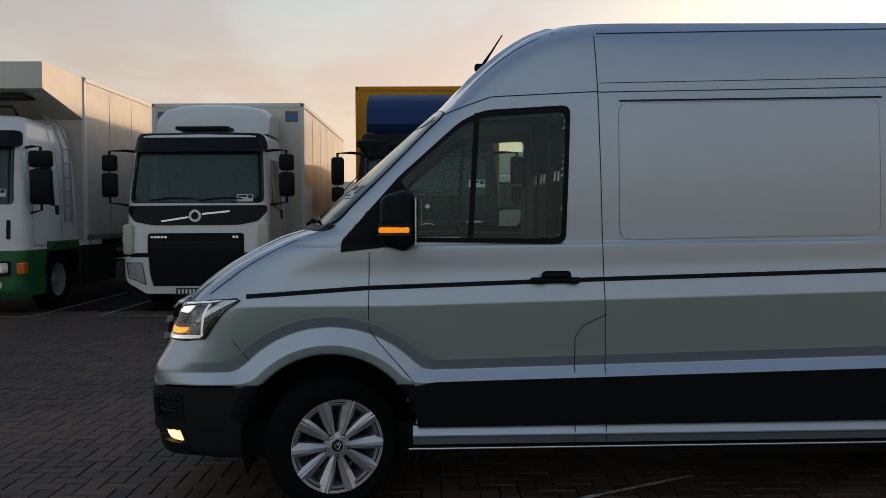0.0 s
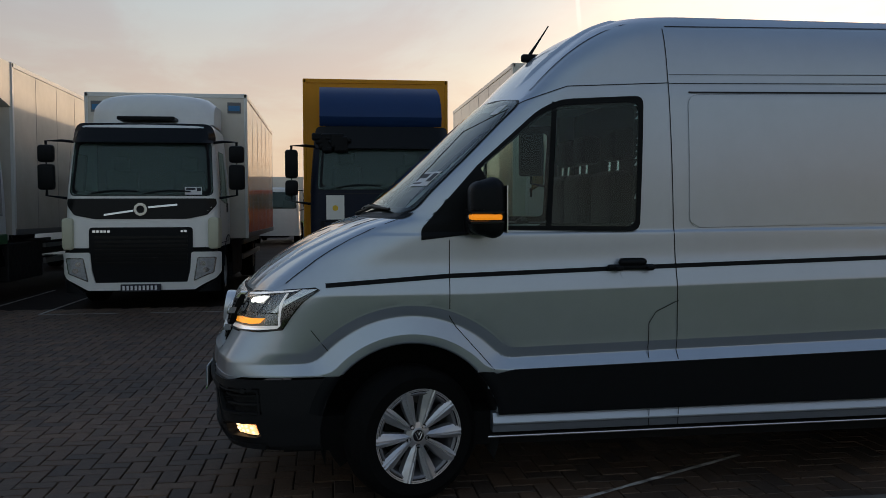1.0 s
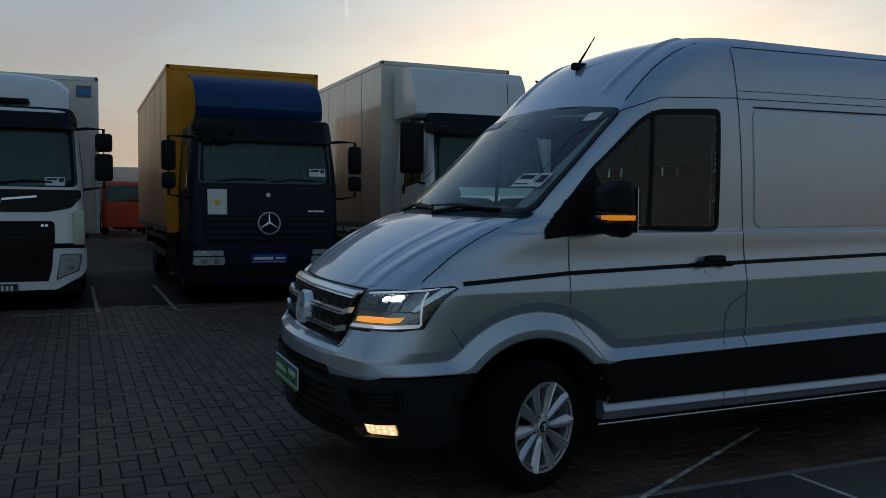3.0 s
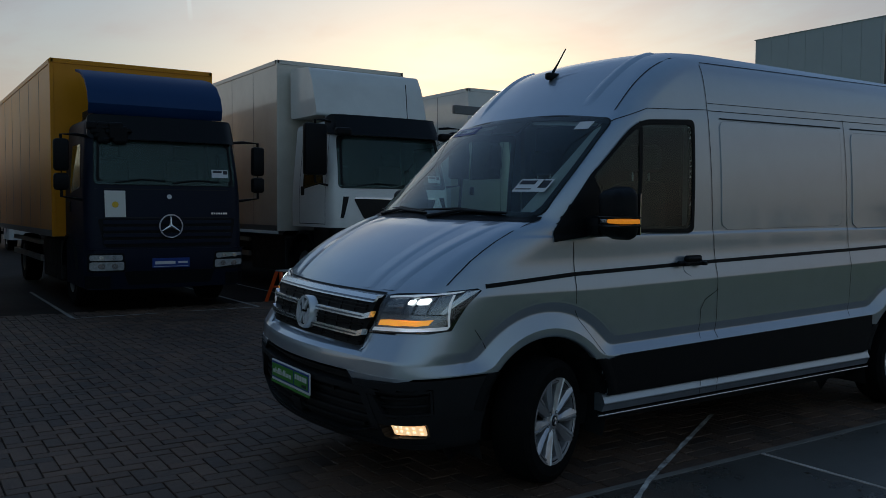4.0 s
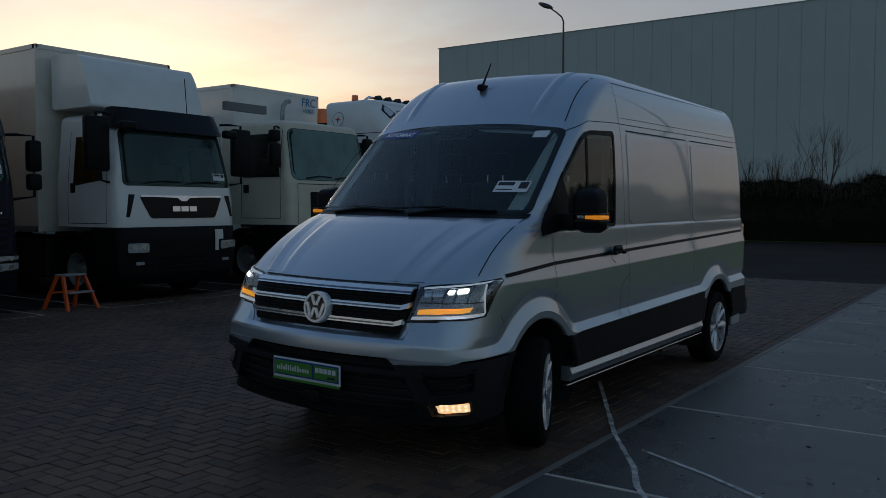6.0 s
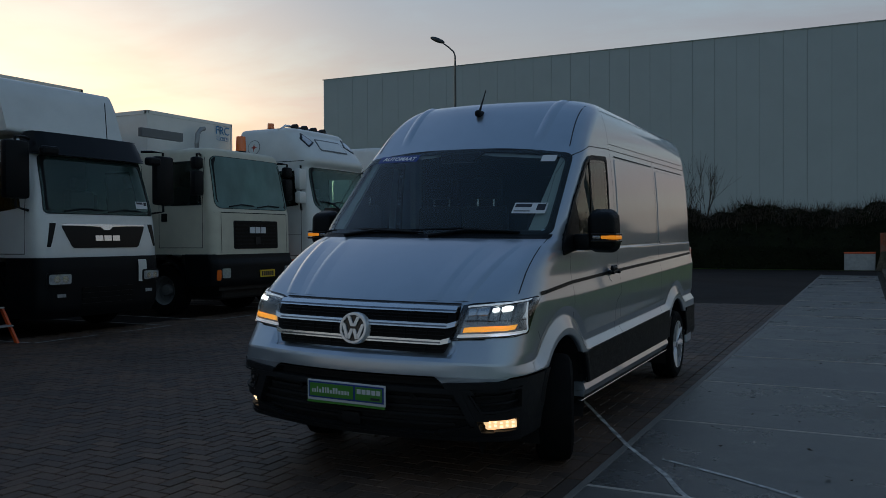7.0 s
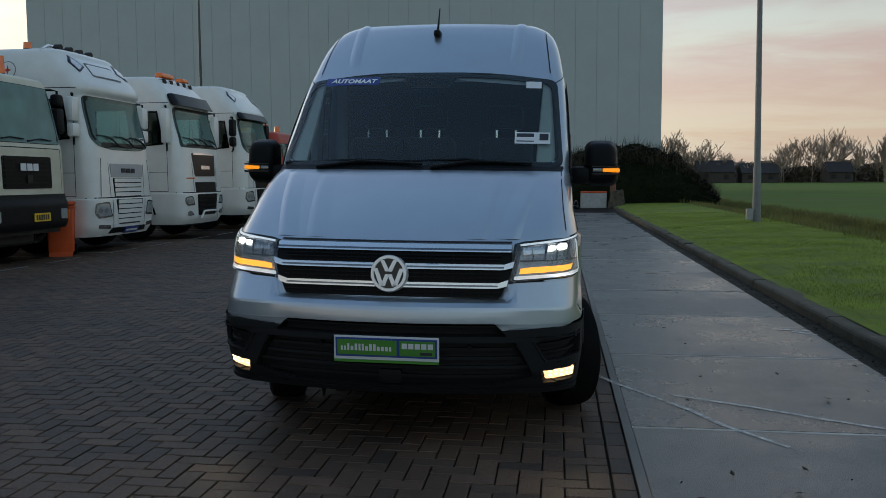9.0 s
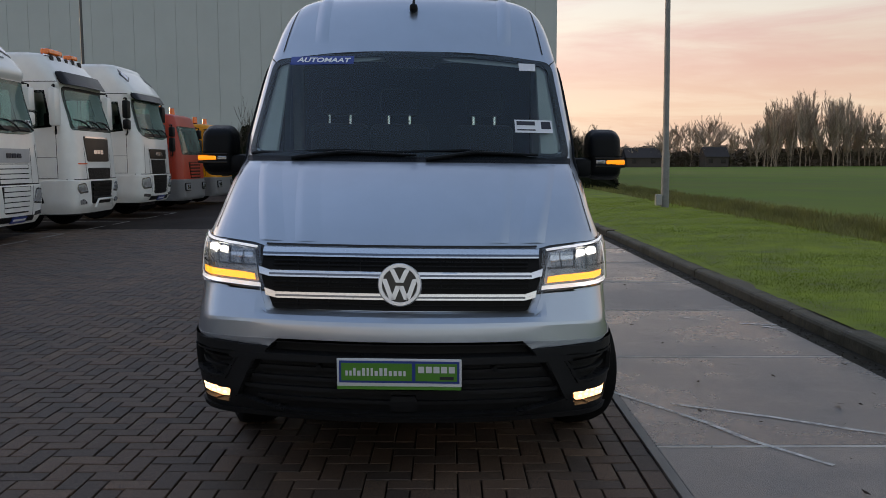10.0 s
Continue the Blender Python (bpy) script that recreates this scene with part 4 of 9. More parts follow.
def bumper():
    bm = bmesh.new()
    zs = [0.29 + 0.00625 * k for k in range(60)]
    amax = 1.42
    rows = []
    for z in zs:
        A = [-amax + 2 * amax * k / 400 for k in range(401)]
        row = []
        for a in A:
            push = 0.004 + 0.005 * min(1.0, max(0.0, (z - 0.40) / 0.1))
            if inside(WING, abs(a), z):
                push = -0.006
            elif inside(LOWER, a, z):
                push = -0.040
            elif inside(INTAKE, a, z):
                push = -0.05
            elif inside(pocket(1), abs(a), z):
                push = -0.045
            elif inside(FOG, abs(a), z):
                push = -fog_sink(a) - 0.012
            if z < 0.31:
                push -= 0.02
            x, y, zz = wrap_point(a, z, push)
            row.append(bm.verts.new((x, y, zz)))
        rows.append((row, A))
    for (r0, A), (r1, _) in zip(rows, rows[1:]):
        for k in range(len(r0) - 1):
            c = (r0[k].co + r1[k + 1].co) / 2
            if abs(c.y) > 0.85 and (c.x - HUB_F) ** 2 + (c.z - 0.36) ** 2 < 0.46 ** 2:
                continue
            if c.x > 0.62:
                continue
            bm.faces.new((r0[k], r1[k], r1[k + 1], r0[k + 1]))
    bmesh.ops.recalc_face_normals(bm, faces=bm.faces)
    if sum(f.normal.x for f in bm.faces) > 0:
        bmesh.ops.reverse_faces(bm, faces=bm.faces)
    return bm


front_bumper = part("front_bumper", bumper(), BUMPERPL, van, "matt black plastic lower bumper", smooth=30)
part("bumper_lip", skin([(-1.04, 0.30), (1.04, 0.30), (1.06, 0.325), (-1.06, 0.325)], "wrap", 0.018, thick=0.05, nx=60, dz=0.012), BUMPERPL, van, smooth=30)
part("bumper_cross_bar", skin([(-0.78, 0.572), (0.78, 0.572), (0.76, 0.60), (-0.76, 0.60)], "wrap", 0.014, thick=0.03, nx=50, dz=0.01), BUMPERPL, van, smooth=30)
for z in (0.385, 0.432, 0.479, 0.526):
    h = 0.60 + 0.16 * (0.575 - z) / 0.185 if z > 0.39 else 0.66
    part("intake_slat", skin([(-h, z), (h, z), (h, z + 0.017), (-h, z + 0.017)], "wrap", -0.014, thick=0.026, nx=50, dz=0.008), BUMPERPL, front_bumper, smooth=30)
part("towing_eye_cover", skin(rounded([(-0.075, 0.352), (0.045, 0.352), (0.045, 0.425), (-0.075, 0.425)], 0.008, 2), "wrap", -0.006, thick=0.03, nx=6, dz=0.02), BUMPERPL, front_bumper)
for a in (-0.42, 0.36):
    part("parking_sensor", skin([(a + 0.013 * math.cos(i * math.pi / 5), 0.545 + 0.013 * math.sin(i * math.pi / 5)) for i in range(10)], "wrap", -0.006, thick=0.03, nx=4, dz=0.005), BLACKPL, front_bumper)
for s in (-1, 1):
    for z in (0.508, 0.552):
        part("intake_slat", skin([(s * 0.79, z - 0.004), (s * 1.075, z + 0.012), (s * 1.075, z + 0.026), (s * 0.775, z + 0.010)], "wrap", -0.018, thick=0.026, nx=16, dz=0.006), BUMPERPL, front_bumper, smooth=30)
    part("pocket_frame", rim_of(pocket(s), 0.012, wrap_point, 0.014, 0.02), BUMPERPL, front_bumper)
    part("parking_sensor", skin([(s * (1.0 + 0.014 * math.cos(i * math.pi / 5)), 0.60 + 0.014 * math.sin(i * math.pi / 5)) for i in range(10)], "wrap", 0.016, thick=0.02, nx=4, dz=0.005), BUMPERPL, front_bumper)
    bm = skin([(s * 0.65, 0.59), (s * 0.70, 0.59), (s * (FOG_A0 - 0.02), 0.40), (s * 0.56, 0.335), (s * 0.52, 0.335), (s * (FOG_A0 - 0.06), 0.395)], "wrap", 0.014, thick=0.03, nx=4, dz=0.01)
    part("bumper_strut", bm, BUMPERPL, van)
    fog = part("fog_lamp", drape([(s * p[0], p[1]) for p in FOG], fog_place, 0.002, 0.012, 8, 0.012), FOGCASE, van, "rectangular fog lamp, lit")
    glow = part("lamp_glass", drape(rounded([(s * (FOG_A0 + 0.030), 0.363), (s * (FOG_A1 - 0.008), 0.372), (s * (FOG_A1 - 0.008), 0.424), (s * (FOG_A0 + 0.012), 0.412)], 0.008, 2), fog_place, 0.010, 0.006, 8, 0.008), FOGLIT, fog, "warm glowing lamp glass")
    for k in range(5):
        a = FOG_A0 + 0.035 + (FOG_A1 - FOG_A0 - 0.05) * (k + 0.5) / 5
        for zc in (0.382 + 0.006 * (k % 2), 0.406 + 0.004 * (k % 2)):
            part("lamp_facet", drape([(s * (a + 0.010 * math.cos(i * math.pi / 3)), zc + 0.007 * math.sin(i * math.pi / 3)) for i in range(6)], fog_place, 0.014, 0.004, 3, 0.006), LEDWARM, glow)
    li = bpy.data.lights.new("fog_light", "SPOT")
    li.energy, li.color, li.spot_size, li.spot_blend, li.shadow_soft_size = 1.4, (1.0, 0.72, 0.40), radians(95), 0.8, 0.05
    lo = new("fog_light", li)
    lo.parent = van
    p = wrap_point(s * (FOG_A0 + FOG_A1) / 2, 0.37, 0.10)
    lo.matrix_basis = look(p, (p[0] - 2.0, p[1] * 1.15, 0.0))

# grille with chrome bars
GRILLE = rounded([(-0.565, 0.794), (0.565, 0.794), (0.625, 0.93), (0.622, 1.062), (-0.622, 1.062), (-0.625, 0.93)], 0.015, 3)
SHADECHROME = material("shaded_chrome", (0.20, 0.215, 0.24), 0.25, 1.0)


def grille_place(y, z, up):
    """The grille is flatter than the skin behind it and stands proud of it at its ends."""
    return (min(front_x(y, z) - 0.004, NOSE(z) + 0.10 * y * y) - up, y, z)


grille = part("grille", drape(GRILLE, grille_place, 0.0, 0.05, 40, 0.02), GRILLEBLACK, van, "black radiator grille with chrome bars")
for z0, z1, h, lf in ((1.026, 1.064, 0.622, 0.016), (0.938, 0.966, 0.585, 0.024), (0.844, 0.872, 0.555, 0.024)):
    bar = part("chrome_bar", drape(rounded([(-h, z0), (h, z0), (h, z1), (-h, z1)], 0.006, 2), grille_place, lf, 0.034, 50, 0.006), CHROME, grille, smooth=30)
    # the groove is not cut: a darker chrome strip paints its shade
    part("bar_groove", drape([(-h, z0 + 0.008), (h, z0 + 0.008), (h, z0 + 0.017), (-h, z0 + 0.017)], grille_place, lf + 0.001, 0.002, 40, 0.009), SHADECHROME, bar)
    if h < 0.6:
        for s in (-1, 1):
            part("chrome_bar_end", drape([(s * h, z0), (s * (h + 0.045), z0 + 0.012), (s * (h + 0.052), z1 + 0.016), (s * h, z1)], grille_place, lf - 0.003, 0.034, 4, 0.004), CHROME, grille, smooth=30)
for y in (-0.46, -0.32, -0.18, 0.18, 0.32, 0.46):
    part("grille_rib", drape([(y - 0.003, 0.805), (y + 0.003, 0.805), (y + 0.003, 1.03), (y - 0.003, 1.03)], grille_place, 0.006, 0.01, 1, 0.05), BLACKPL, grille)
for z in (0.815, 0.89, 0.91, 0.985, 1.003):
    part("grille_slat", drape([(-0.57, z), (0.57, z), (0.57, z + 0.006), (-0.57, z + 0.006)], grille_place, 0.010, 0.012, 40, 0.003), GRILLEBLACK, grille)
for s in (-1, 1):
    part("silver_wing", skin([(s * 0.60, 0.775), (s * 0.64, 0.88), (s * 0.64, 0.80)], "wrap", 0.006, nx=4), SILVER, van)
bx = NOSE(0.905)
EMBLEM = material("bright_emblem", (0.86, 0.87, 0.89), 0.25, 0.4, coat=0.6)
badge = part("badge", lathe(bmesh.new(), [(0.0, -0.012), (0.078, -0.012), (0.08, 0.0), (0.08, 0.03)], (0, 0, 0), 40), GLOSSBLACK, van, "round chrome emblem", smooth=30)
badge.matrix_basis = pose(bx - 0.030, 0, 0.912, -8, 0, -90)
part("ring", lathe(bmesh.new(), [(0.076, -0.012), (0.078, -0.022), (0.092, -0.022), (0.097, -0.008), (0.097, 0.03)], (0, 0, 0), 40), EMBLEM, badge, smooth=30)
for strokes in (((0.034, 0.069, 0.006, 0.010),), ((0.068, 0.026, 0.034, -0.066), (0.006, -0.004, 0.030, -0.066))):
    bm = bmesh.new()
    for xa, za, xb, zb in strokes:
        for s in (-1, 1):
            prism(bm, [(s * (xa - 0.011), za), (s * (xa + 0.011), za), (s * (xb + 0.011), zb), (s * (xb - 0.011), zb)], "y", -0.022, -0.010)
    part("chevron", bm, EMBLEM, badge)

for s in (-1, 1):
    part("bumper_wing", skin([(s * 0.545, 0.668), (s * 0.585, 0.632), (s * 0.94, 0.652), (s * 0.99, 0.668)], "wrap", 0.003, thick=0.012, nx=30, dz=0.008), SILVER, van, smooth=30)

# licence plate carrier with a green and white dealer board, writing as bars
px = NOSE(0.53) - 0.012
plate = part("licence_plate", boxes((px - 0.012, px - 0.003, -0.27, 0.27, 0.478, 0.602), bevel=0.004), PLATEWHITE, van, "white framed dealer board with green and blue fields")
part("blue_field", boxes((px - 0.014, px - 0.011, -0.26, 0.26, 0.495, 0.592)), PLATEBLUE, plate)
part("green_field", boxes((px - 0.017, px - 0.013, -0.055, 0.25, 0.505, 0.582)), PLATEGREEN, plate)
part("green_field", boxes((px - 0.017, px - 0.013, -0.25, -0.07, 0.505, 0.582)), PLATEGREEN, plate)
part("green_strip", boxes((px - 0.017, px - 0.011, -0.268, 0.268, 0.466, 0.479)), PLATEGREEN, plate)
rng = random.Random(2)
y = 0.232
while y > -0.03:
    w = rng.choice((0.010, 0.013, 0.014))
    h = rng.choice((0.022, 0.022, 0.034))
    part("writing_bar", boxes((px - 0.0185, px - 0.0165, y - w, y, 0.527, 0.527 + h)), PLATEWHITE, plate)
    y -= w + 0.007
y = -0.082
while y > -0.232:
    part("writing_bar", boxes((px - 0.0185, px - 0.0165, y - 0.026, y, 0.542, 0.570)), PLATEWHITE, plate)
    y -= 0.033
part("writing_bar", boxes((px - 0.0185, px - 0.0165, -0.235, -0.175, 0.512, 0.526)), INK, plate)

# headlamps, wrapping the corners
for s in (-1, 1):
    at = arc_of_x(0.56, 1.11)
    ab = arc_of_x(0.36, 0.90)
    HL = [(0.606, 0.864), (ab, 0.896), (at, 1.111), (at - 0.04, 1.114), (0.64, 1.072)]
    HL = [(s * a, z) for a, z in HL]
    lamp = part("headlamp", skin(HL, "wrap", 0.006, thick=0.012, nx=24, dz=0.012), GLOSSBLACK, van, "slanted headlamp with bright light and amber indicator", smooth=30)
    mid = [(s * 0.645, 0.895), (s * (ab - 0.02), 0.920), (s * (at - 0.15), 1.09), (s * 0.68, 1.055)]
    part("reflector", skin(mid, "wrap", 0.009, thick=0.004, nx=16), LAMPGREY, lamp)
    part("upper_strip", skin([(s * 0.67, 1.053), (s * (at - 0.125), 1.093), (s * (at - 0.10), 1.104), (s * 0.665, 1.063)], "wrap", 0.013, thick=0.004, nx=16, dz=0.004), LEDSTRIP, lamp)
    part("side_strip", skin([(s * (at - 0.16), 0.99), (s * (at - 0.14), 0.985), (s * (at - 0.02), 1.105), (s * (at - 0.09), 1.105)], "wrap", 0.0135, thick=0.004, nx=6, dz=0.006), CHROME, lamp)
    part("lower_strip", skin([(s * 0.635, 0.884), (s * (ab - 0.03), 0.908), (s * (ab - 0.015), 0.926), (s * 0.640, 0.901)], "wrap", 0.013, thick=0.004, nx=16, dz=0.004), LEDSTRIP, lamp)
    part("indicator", skin([(s * 0.665, 0.914), (s * (ab - 0.13), 0.930), (s * (ab - 0.11), 0.960), (s * 0.672, 0.944)], "wrap", 0.014, thick=0.004, nx=16, dz=0.006), AMBERLAMP, lamp, "amber indicator, lit")
    for a, w, h, mt in ((0.895, 0.030, 0.014, LEDWHITE), (0.835, 0.018, 0.012, LEDWHITE), (0.765, 0.032, 0.022, CHROME), (0.705, 0.022, 0.020, CHROME)):
        zc = 1.030 + (a - 0.7) * 0.10
        c = rounded([(s * (a - w), zc - h - 0.002), (s * (a + w), zc - h + 0.002), (s * (a + w), zc + h + 0.003), (s * (a - w), zc + h - 0.002)], 0.008, 3)
        part("projector", skin(c, "wrap", 0.016, thick=0.007, nx=8, dz=0.004), mt, lamp, "bright white lamp" if mt is LEDWHITE else "")
    for a in (0.735, 0.80, 0.862, 0.935):
        part("divider", skin([(s * (a - 0.004), 0.985), (s * (a + 0.004), 0.985), (s * (a + 0.014), 1.052 + (a - 0.7) * 0.1), (s * (a + 0.006), 1.052 + (a - 0.7) * 0.1)], "wrap", 0.014, thick=0.006, nx=2, dz=0.01), GLOSSBLACK, lamp)
    part("divider", skin([(s * 0.67, 0.976), (s * (ab - 0.02), 0.984), (s * (ab - 0.015), 0.990), (s * 0.67, 0.983)], "wrap", 0.0145, thick=0.006, nx=16, dz=0.003), GLOSSBLACK, lamp)
    part("outer_strip", skin([(s * (ab - 0.026), 0.925), (s * (ab - 0.016), 0.925), (s * (at - 0.137), 1.085), (s * (at - 0.150), 1.085)], "wrap", 0.0155, thick=0.004, nx=2, dz=0.01), LEDSTRIP, lamp)
    part("lens", skin(shrink(HL, 0.008), "wrap", 0.02, thick=0.0, nx=20), CLEAR, lamp).visible_shadow = False

# glass
frit = part("windscreen_frame", rim_of(SCREEN, 0.030, front_place, 0.004, 0.02), BLACKPL, van, "black windscreen border", smooth=30)
part("windscreen_lining", rim_of(SCREEN, 0.037, front_place, -0.012), DASH, van)
part("windscreen", skin(shrink(SCREEN, 0.005), "front", 0.008, thick=0.0, nx=40), GLASS, van, "large raked windscreen", smooth=30).visible_shadow = False
part("sensor_cover", skin([(-0.13, 2.015), (0.13, 2.015), (0.18, 2.10), (-0.18, 2.10)], "front", -0.012, thick=0.03, nx=8), GRILLEBLACK, van)
for s in (-1, 1):
    part("header_lining", skin([(s * 0.19, 2.068), (s * 0.74, 2.03), (s * 0.74, 2.06), (s * 0.19, 2.098)], "front", -0.03, thick=0.01, nx=12, dz=0.01), LINING, van)
for s in (-1, 1):
    part("window_frame", rim_of(DOORGLASS, 0.030, lambda a, z, up, s=s: (a, s * (side_y(a, z) + up), z), 0.012, 0.026), BLACKPL, van)
    part("window_lining", rim_of(DOORGLASS, 0.048, lambda a, z, up, s=s: (a, s * (side_y(a, z) + up), z), -0.012), DASH, van)
    w = part("door_window", skin(shrink(DOORGLASS, 0.004), "side", 0.008, s, thick=0.0, nx=24), SIDEGLASS, van, "tinted front door window", smooth=30)
    w.visible_shadow = False
    part("window_bar", ribbon([(1.725, 1.395), (1.765, 2.06)], "side", 0.028, 0.012, s), BLACKPL, van)
    part("window_shoulder", skin([(1.06, 1.345), (1.20, 1.36), (1.42, 1.39), (1.43, 1.60), (1.36, 1.735), (1.06, 1.40)], "side", 0.011, s, thick=0.008, nx=10, dz=0.02), BLACKPL, van)

    # belt strip, cladding, sill, gaps
    bs = part("belt_strip", ribbon([(0.575, 1.122), (1.19, 1.162), (2.40, 1.200), (3.88, 1.238), (5.52, 1.284)], "side", 0.023, 0.003, s), BLACKPL, van, "thin black line along the side")
    part("side_cladding", skin([(1.45, 0.446), (4.19, 0.468), (4.19, 0.742), (1.43, 0.676)], "side", 0.012, s, thick=0.02, nx=60, dz=0.02), BLACKPL, van, "broad black plastic rubbing panel", smooth=30)
    part("side_cladding", skin([(5.10, 0.40), (5.54, 0.42), (5.55, 0.70), (5.09, 0.70)], "side", 0.012, s, thick=0.02, nx=12), BLACKPL, van, smooth=30)
    for nm, mt, prof in (("sill", SILVER, [(s * 0.90, 0.388), (s * 0.980, 0.388), (s * 0.984, 0.394), (s * 0.984, 0.400), (s * 0.964, 0.447), (s * 0.90, 0.447)]),
                         ("sill_skirt", SILVER, [(s * 0.90, 0.347), (s * 0.962, 0.347), (s * 0.978, 0.386), (s * 0.90, 0.386)])):
        sl = prism(bmesh.new(), prof, "x", 1.425, 4.20)
        for v in sl.verts:
            v.co.z += 0.006 * (v.co.x - 1.4)
        part(nm, sl, mt, van, "silver sill" if nm == "sill" else "")
    sl = boxes((1.40, 4.22, s * 0.945 - 0.02, s * 0.945 + 0.012, 0.318, 0.329), bevel=0.004)
    for v in sl.verts:
        v.co.z += 0.006 * (v.co.x - 1.4)
    part("sill_edge", sl, CHROME, van)
    for line in ([(1.205, 1.345), (1.20, 0.955), (1.235, 0.90), (1.43, 0.68)], [(2.385, 2.47), (2.395, 2.16), (2.415, 1.2), (2.425, 0.345)], [(2.425, 1.02), (2.30, 0.96), (2.262, 0.90), (2.262, 0.345)],
                 [(1.05, 2.168 - 0.52), (1.30, 2.168 - 0.26), (1.62, 2.07), (1.84, 2.145), (2.40, 2.172)], [(2.40, 2.168), (5.5, 2.215)],
                 [(3.92, 2.2), (3.93, 1.46), (3.92, 0.68)], [(5.50, 2.45), (5.53, 2.1), (5.55, 0.7)],
                 [(0.50, 0.90), (0.585, 0.79)], [(2.40, 2.216), (5.45, 2.265)], [(2.40, 2.485), (5.40, 2.535)]):
        part("panel_gap", ribbon(line, "side", 0.003 if 2.23 < line[-1][1] < 2.45 else 0.0045, 0.0025, s), SEAM, van)
    # pressed window panels of the load bay
    for x0, x1 in ((2.50, 3.86), (4.0, 5.36)):
        P = rounded([(x0, 1.40), (x1, 1.42), (x1, 2.128), (x0, 2.110)], 0.06, 4)
        part("pressed_panel", skin(P, "side", 0.005, s, thick=0.008, nx=30, dz=0.03), SILVER, van, smooth=25)
        # no open gap here: a thin grey line paints the shade round the pressing
        part("panel_gap", ribbon(P + [P[0]], "side", 0.0014, 0.0055, s), EDGESHADE, van)
        part("panel_lip", ribbon([(x0 + 0.005, 2.122 + (x0 - 2.5) * 0.012), (x1 + 0.02, 2.122 + (x1 - 2.5) * 0.012)], "side", 0.009, 0.004, s), SEAM, van)
    # wheel arches
    for hx in (HUB_F, HUB_R):
        bm = bmesh.new()
        cols = []
        for r, dy in ((0.462, -0.06), (0.462, -0.012), (0.467, -0.004), (0.474, -0.001), (0.490, 0.0), (0.505, 0.0), (0.512, 0.0), (0.52, 0.0), (0.53, 0.0), (0.54, 0.0), (0.55, 0.0), (0.5625, 0.0), (0.575, 0.0), (0.585, 0.0), (0.594, 0.0), (0.600, 0.0), (0.607, 0.0), (0.618, 0.0), (0.63, 0.0), (0.642, 0.0), (0.655, 0.0), (0.665, 0.0)):
            a0 = math.asin((0.676 - ARCH_Z) / r)
            col = []
            for k in range(181):
                a = a0 + (math.pi - 2 * a0) * k / 180
                x, z = hx + r * math.cos(a), ARCH_Z + r * math.sin(a)
                col.append(bm.verts.new((x, s * (side_y(x, z) + 0.002 + dy), z)))
            cols.append(col)
        for p, q in zip(cols, cols[1:]):
            for k in range(180):
                bm.faces.new((p[k], p[k + 1], q[k + 1], q[k]))
        bmesh.ops.recalc_face_normals(bm, faces=bm.faces)
        if sum(f.normal.y * s for f in bm.faces) < 0:
            bmesh.ops.reverse_faces(bm, faces=bm.faces)
        part("wheel_arch", bm, SILVER, van, "flared silver wheel arch", smooth=11)
        for a0, a1 in ((12, 42), (138, 166)):
            bm = bmesh.new()
            cols = []
            for r, o in ((0.535, -0.004), (0.53, 0.012), (0.50, 0.016), (0.472, 0.014), (0.463, 0.006), (0.460, -0.06)):
                col = []
                for k in range(13):
                    a = radians(a0 + (a1 - a0) * k / 12)
                    x, z = hx + r * math.cos(a), min(ARCH_Z + r * math.sin(a), 0.668)
                    col.append(bm.verts.new((x, s * (side_y(x, z) + o), z)))
                cols.append(col)
            for p, q in zip(cols, cols[1:]):
                for k in range(12):
                    bm.faces.new((p[k], p[k + 1], q[k + 1], q[k]))
            bmesh.ops.recalc_face_normals(bm, faces=bm.faces)
            part("arch_trim", bm, BLACKPL, van, smooth=40)
        bm = bmesh.new()
        lathe(bm, [(0.462, 0.0), (0.462, 0.42), (0.0, 0.42)] if s < 0 else [(0.462, 0.0), (0.462, -0.42), (0.0, -0.42)], (hx, s * 0.96, 0.36), 36)
        bmesh.ops.delete(bm, geom=[f for f in bm.faces if f.calc_center_median().z < 0.20], context="FACES")
        part("wheel_well", bm, WHEELWELL, van)

    # handle
    part("handle_dish", skin([(2.165 + 0.06 * math.cos(k * math.pi / 8), 1.172 + 0.055 * math.sin(k * math.pi / 8)) for k in range(16)], "side", 0.003, s, thick=0.004, nx=8), SILVER, van)
    hd = bmesh.new()
    y0 = s * (SIDE(1.19) + 0.03)
    box(hd, 2.03, 2.29, y0 - 0.014, y0 + 0.014, 1.183, 1.213, 0.012, 3)
    box(hd, 2.09, 2.24, y0 - 0.02, y0 + 0.01, 1.200, 1.246, 0.022, 3)
    box(hd, 2.07, 2.11, y0 - 0.03, y0, 1.181, 1.205, 0.006)
    box(hd, 2.24, 2.275, y0 - 0.03, y0, 1.181, 1.205, 0.006)
    part("door_handle", hd, BLACKPL, van, smooth=40)

    # mirrors
    my = s * 1.132
    bm = bmesh.new()
    box(bm, 1.275, 1.445, my - 0.11, my + 0.11, 1.362, 1.66, 0.062, 5)
    for v in bm.verts:
        if v.co.x < 1.36:
            v.co.z = 1.51 + (v.co.z - 1.51) * 0.90
            v.co.y = my + (v.co.y - my) * 0.9
        if v.co.z > 1.55:
            v.co.y = my + (v.co.y - my) * (1 - 0.9 * (v.co.z - 1.55)) - s * 0.05 * (v.co.z - 1.55)
    mir = part("mirror", bm, BLACKPL, van, "large black door mirror with lit indicator", smooth=40)
    arm = bmesh.new()
    tube(arm, [(1.36, s * 0.90, 1.42), (1.37, s * 1.0, 1.42), (1.37, s * 1.06, 1.42)], 0.045, 10)
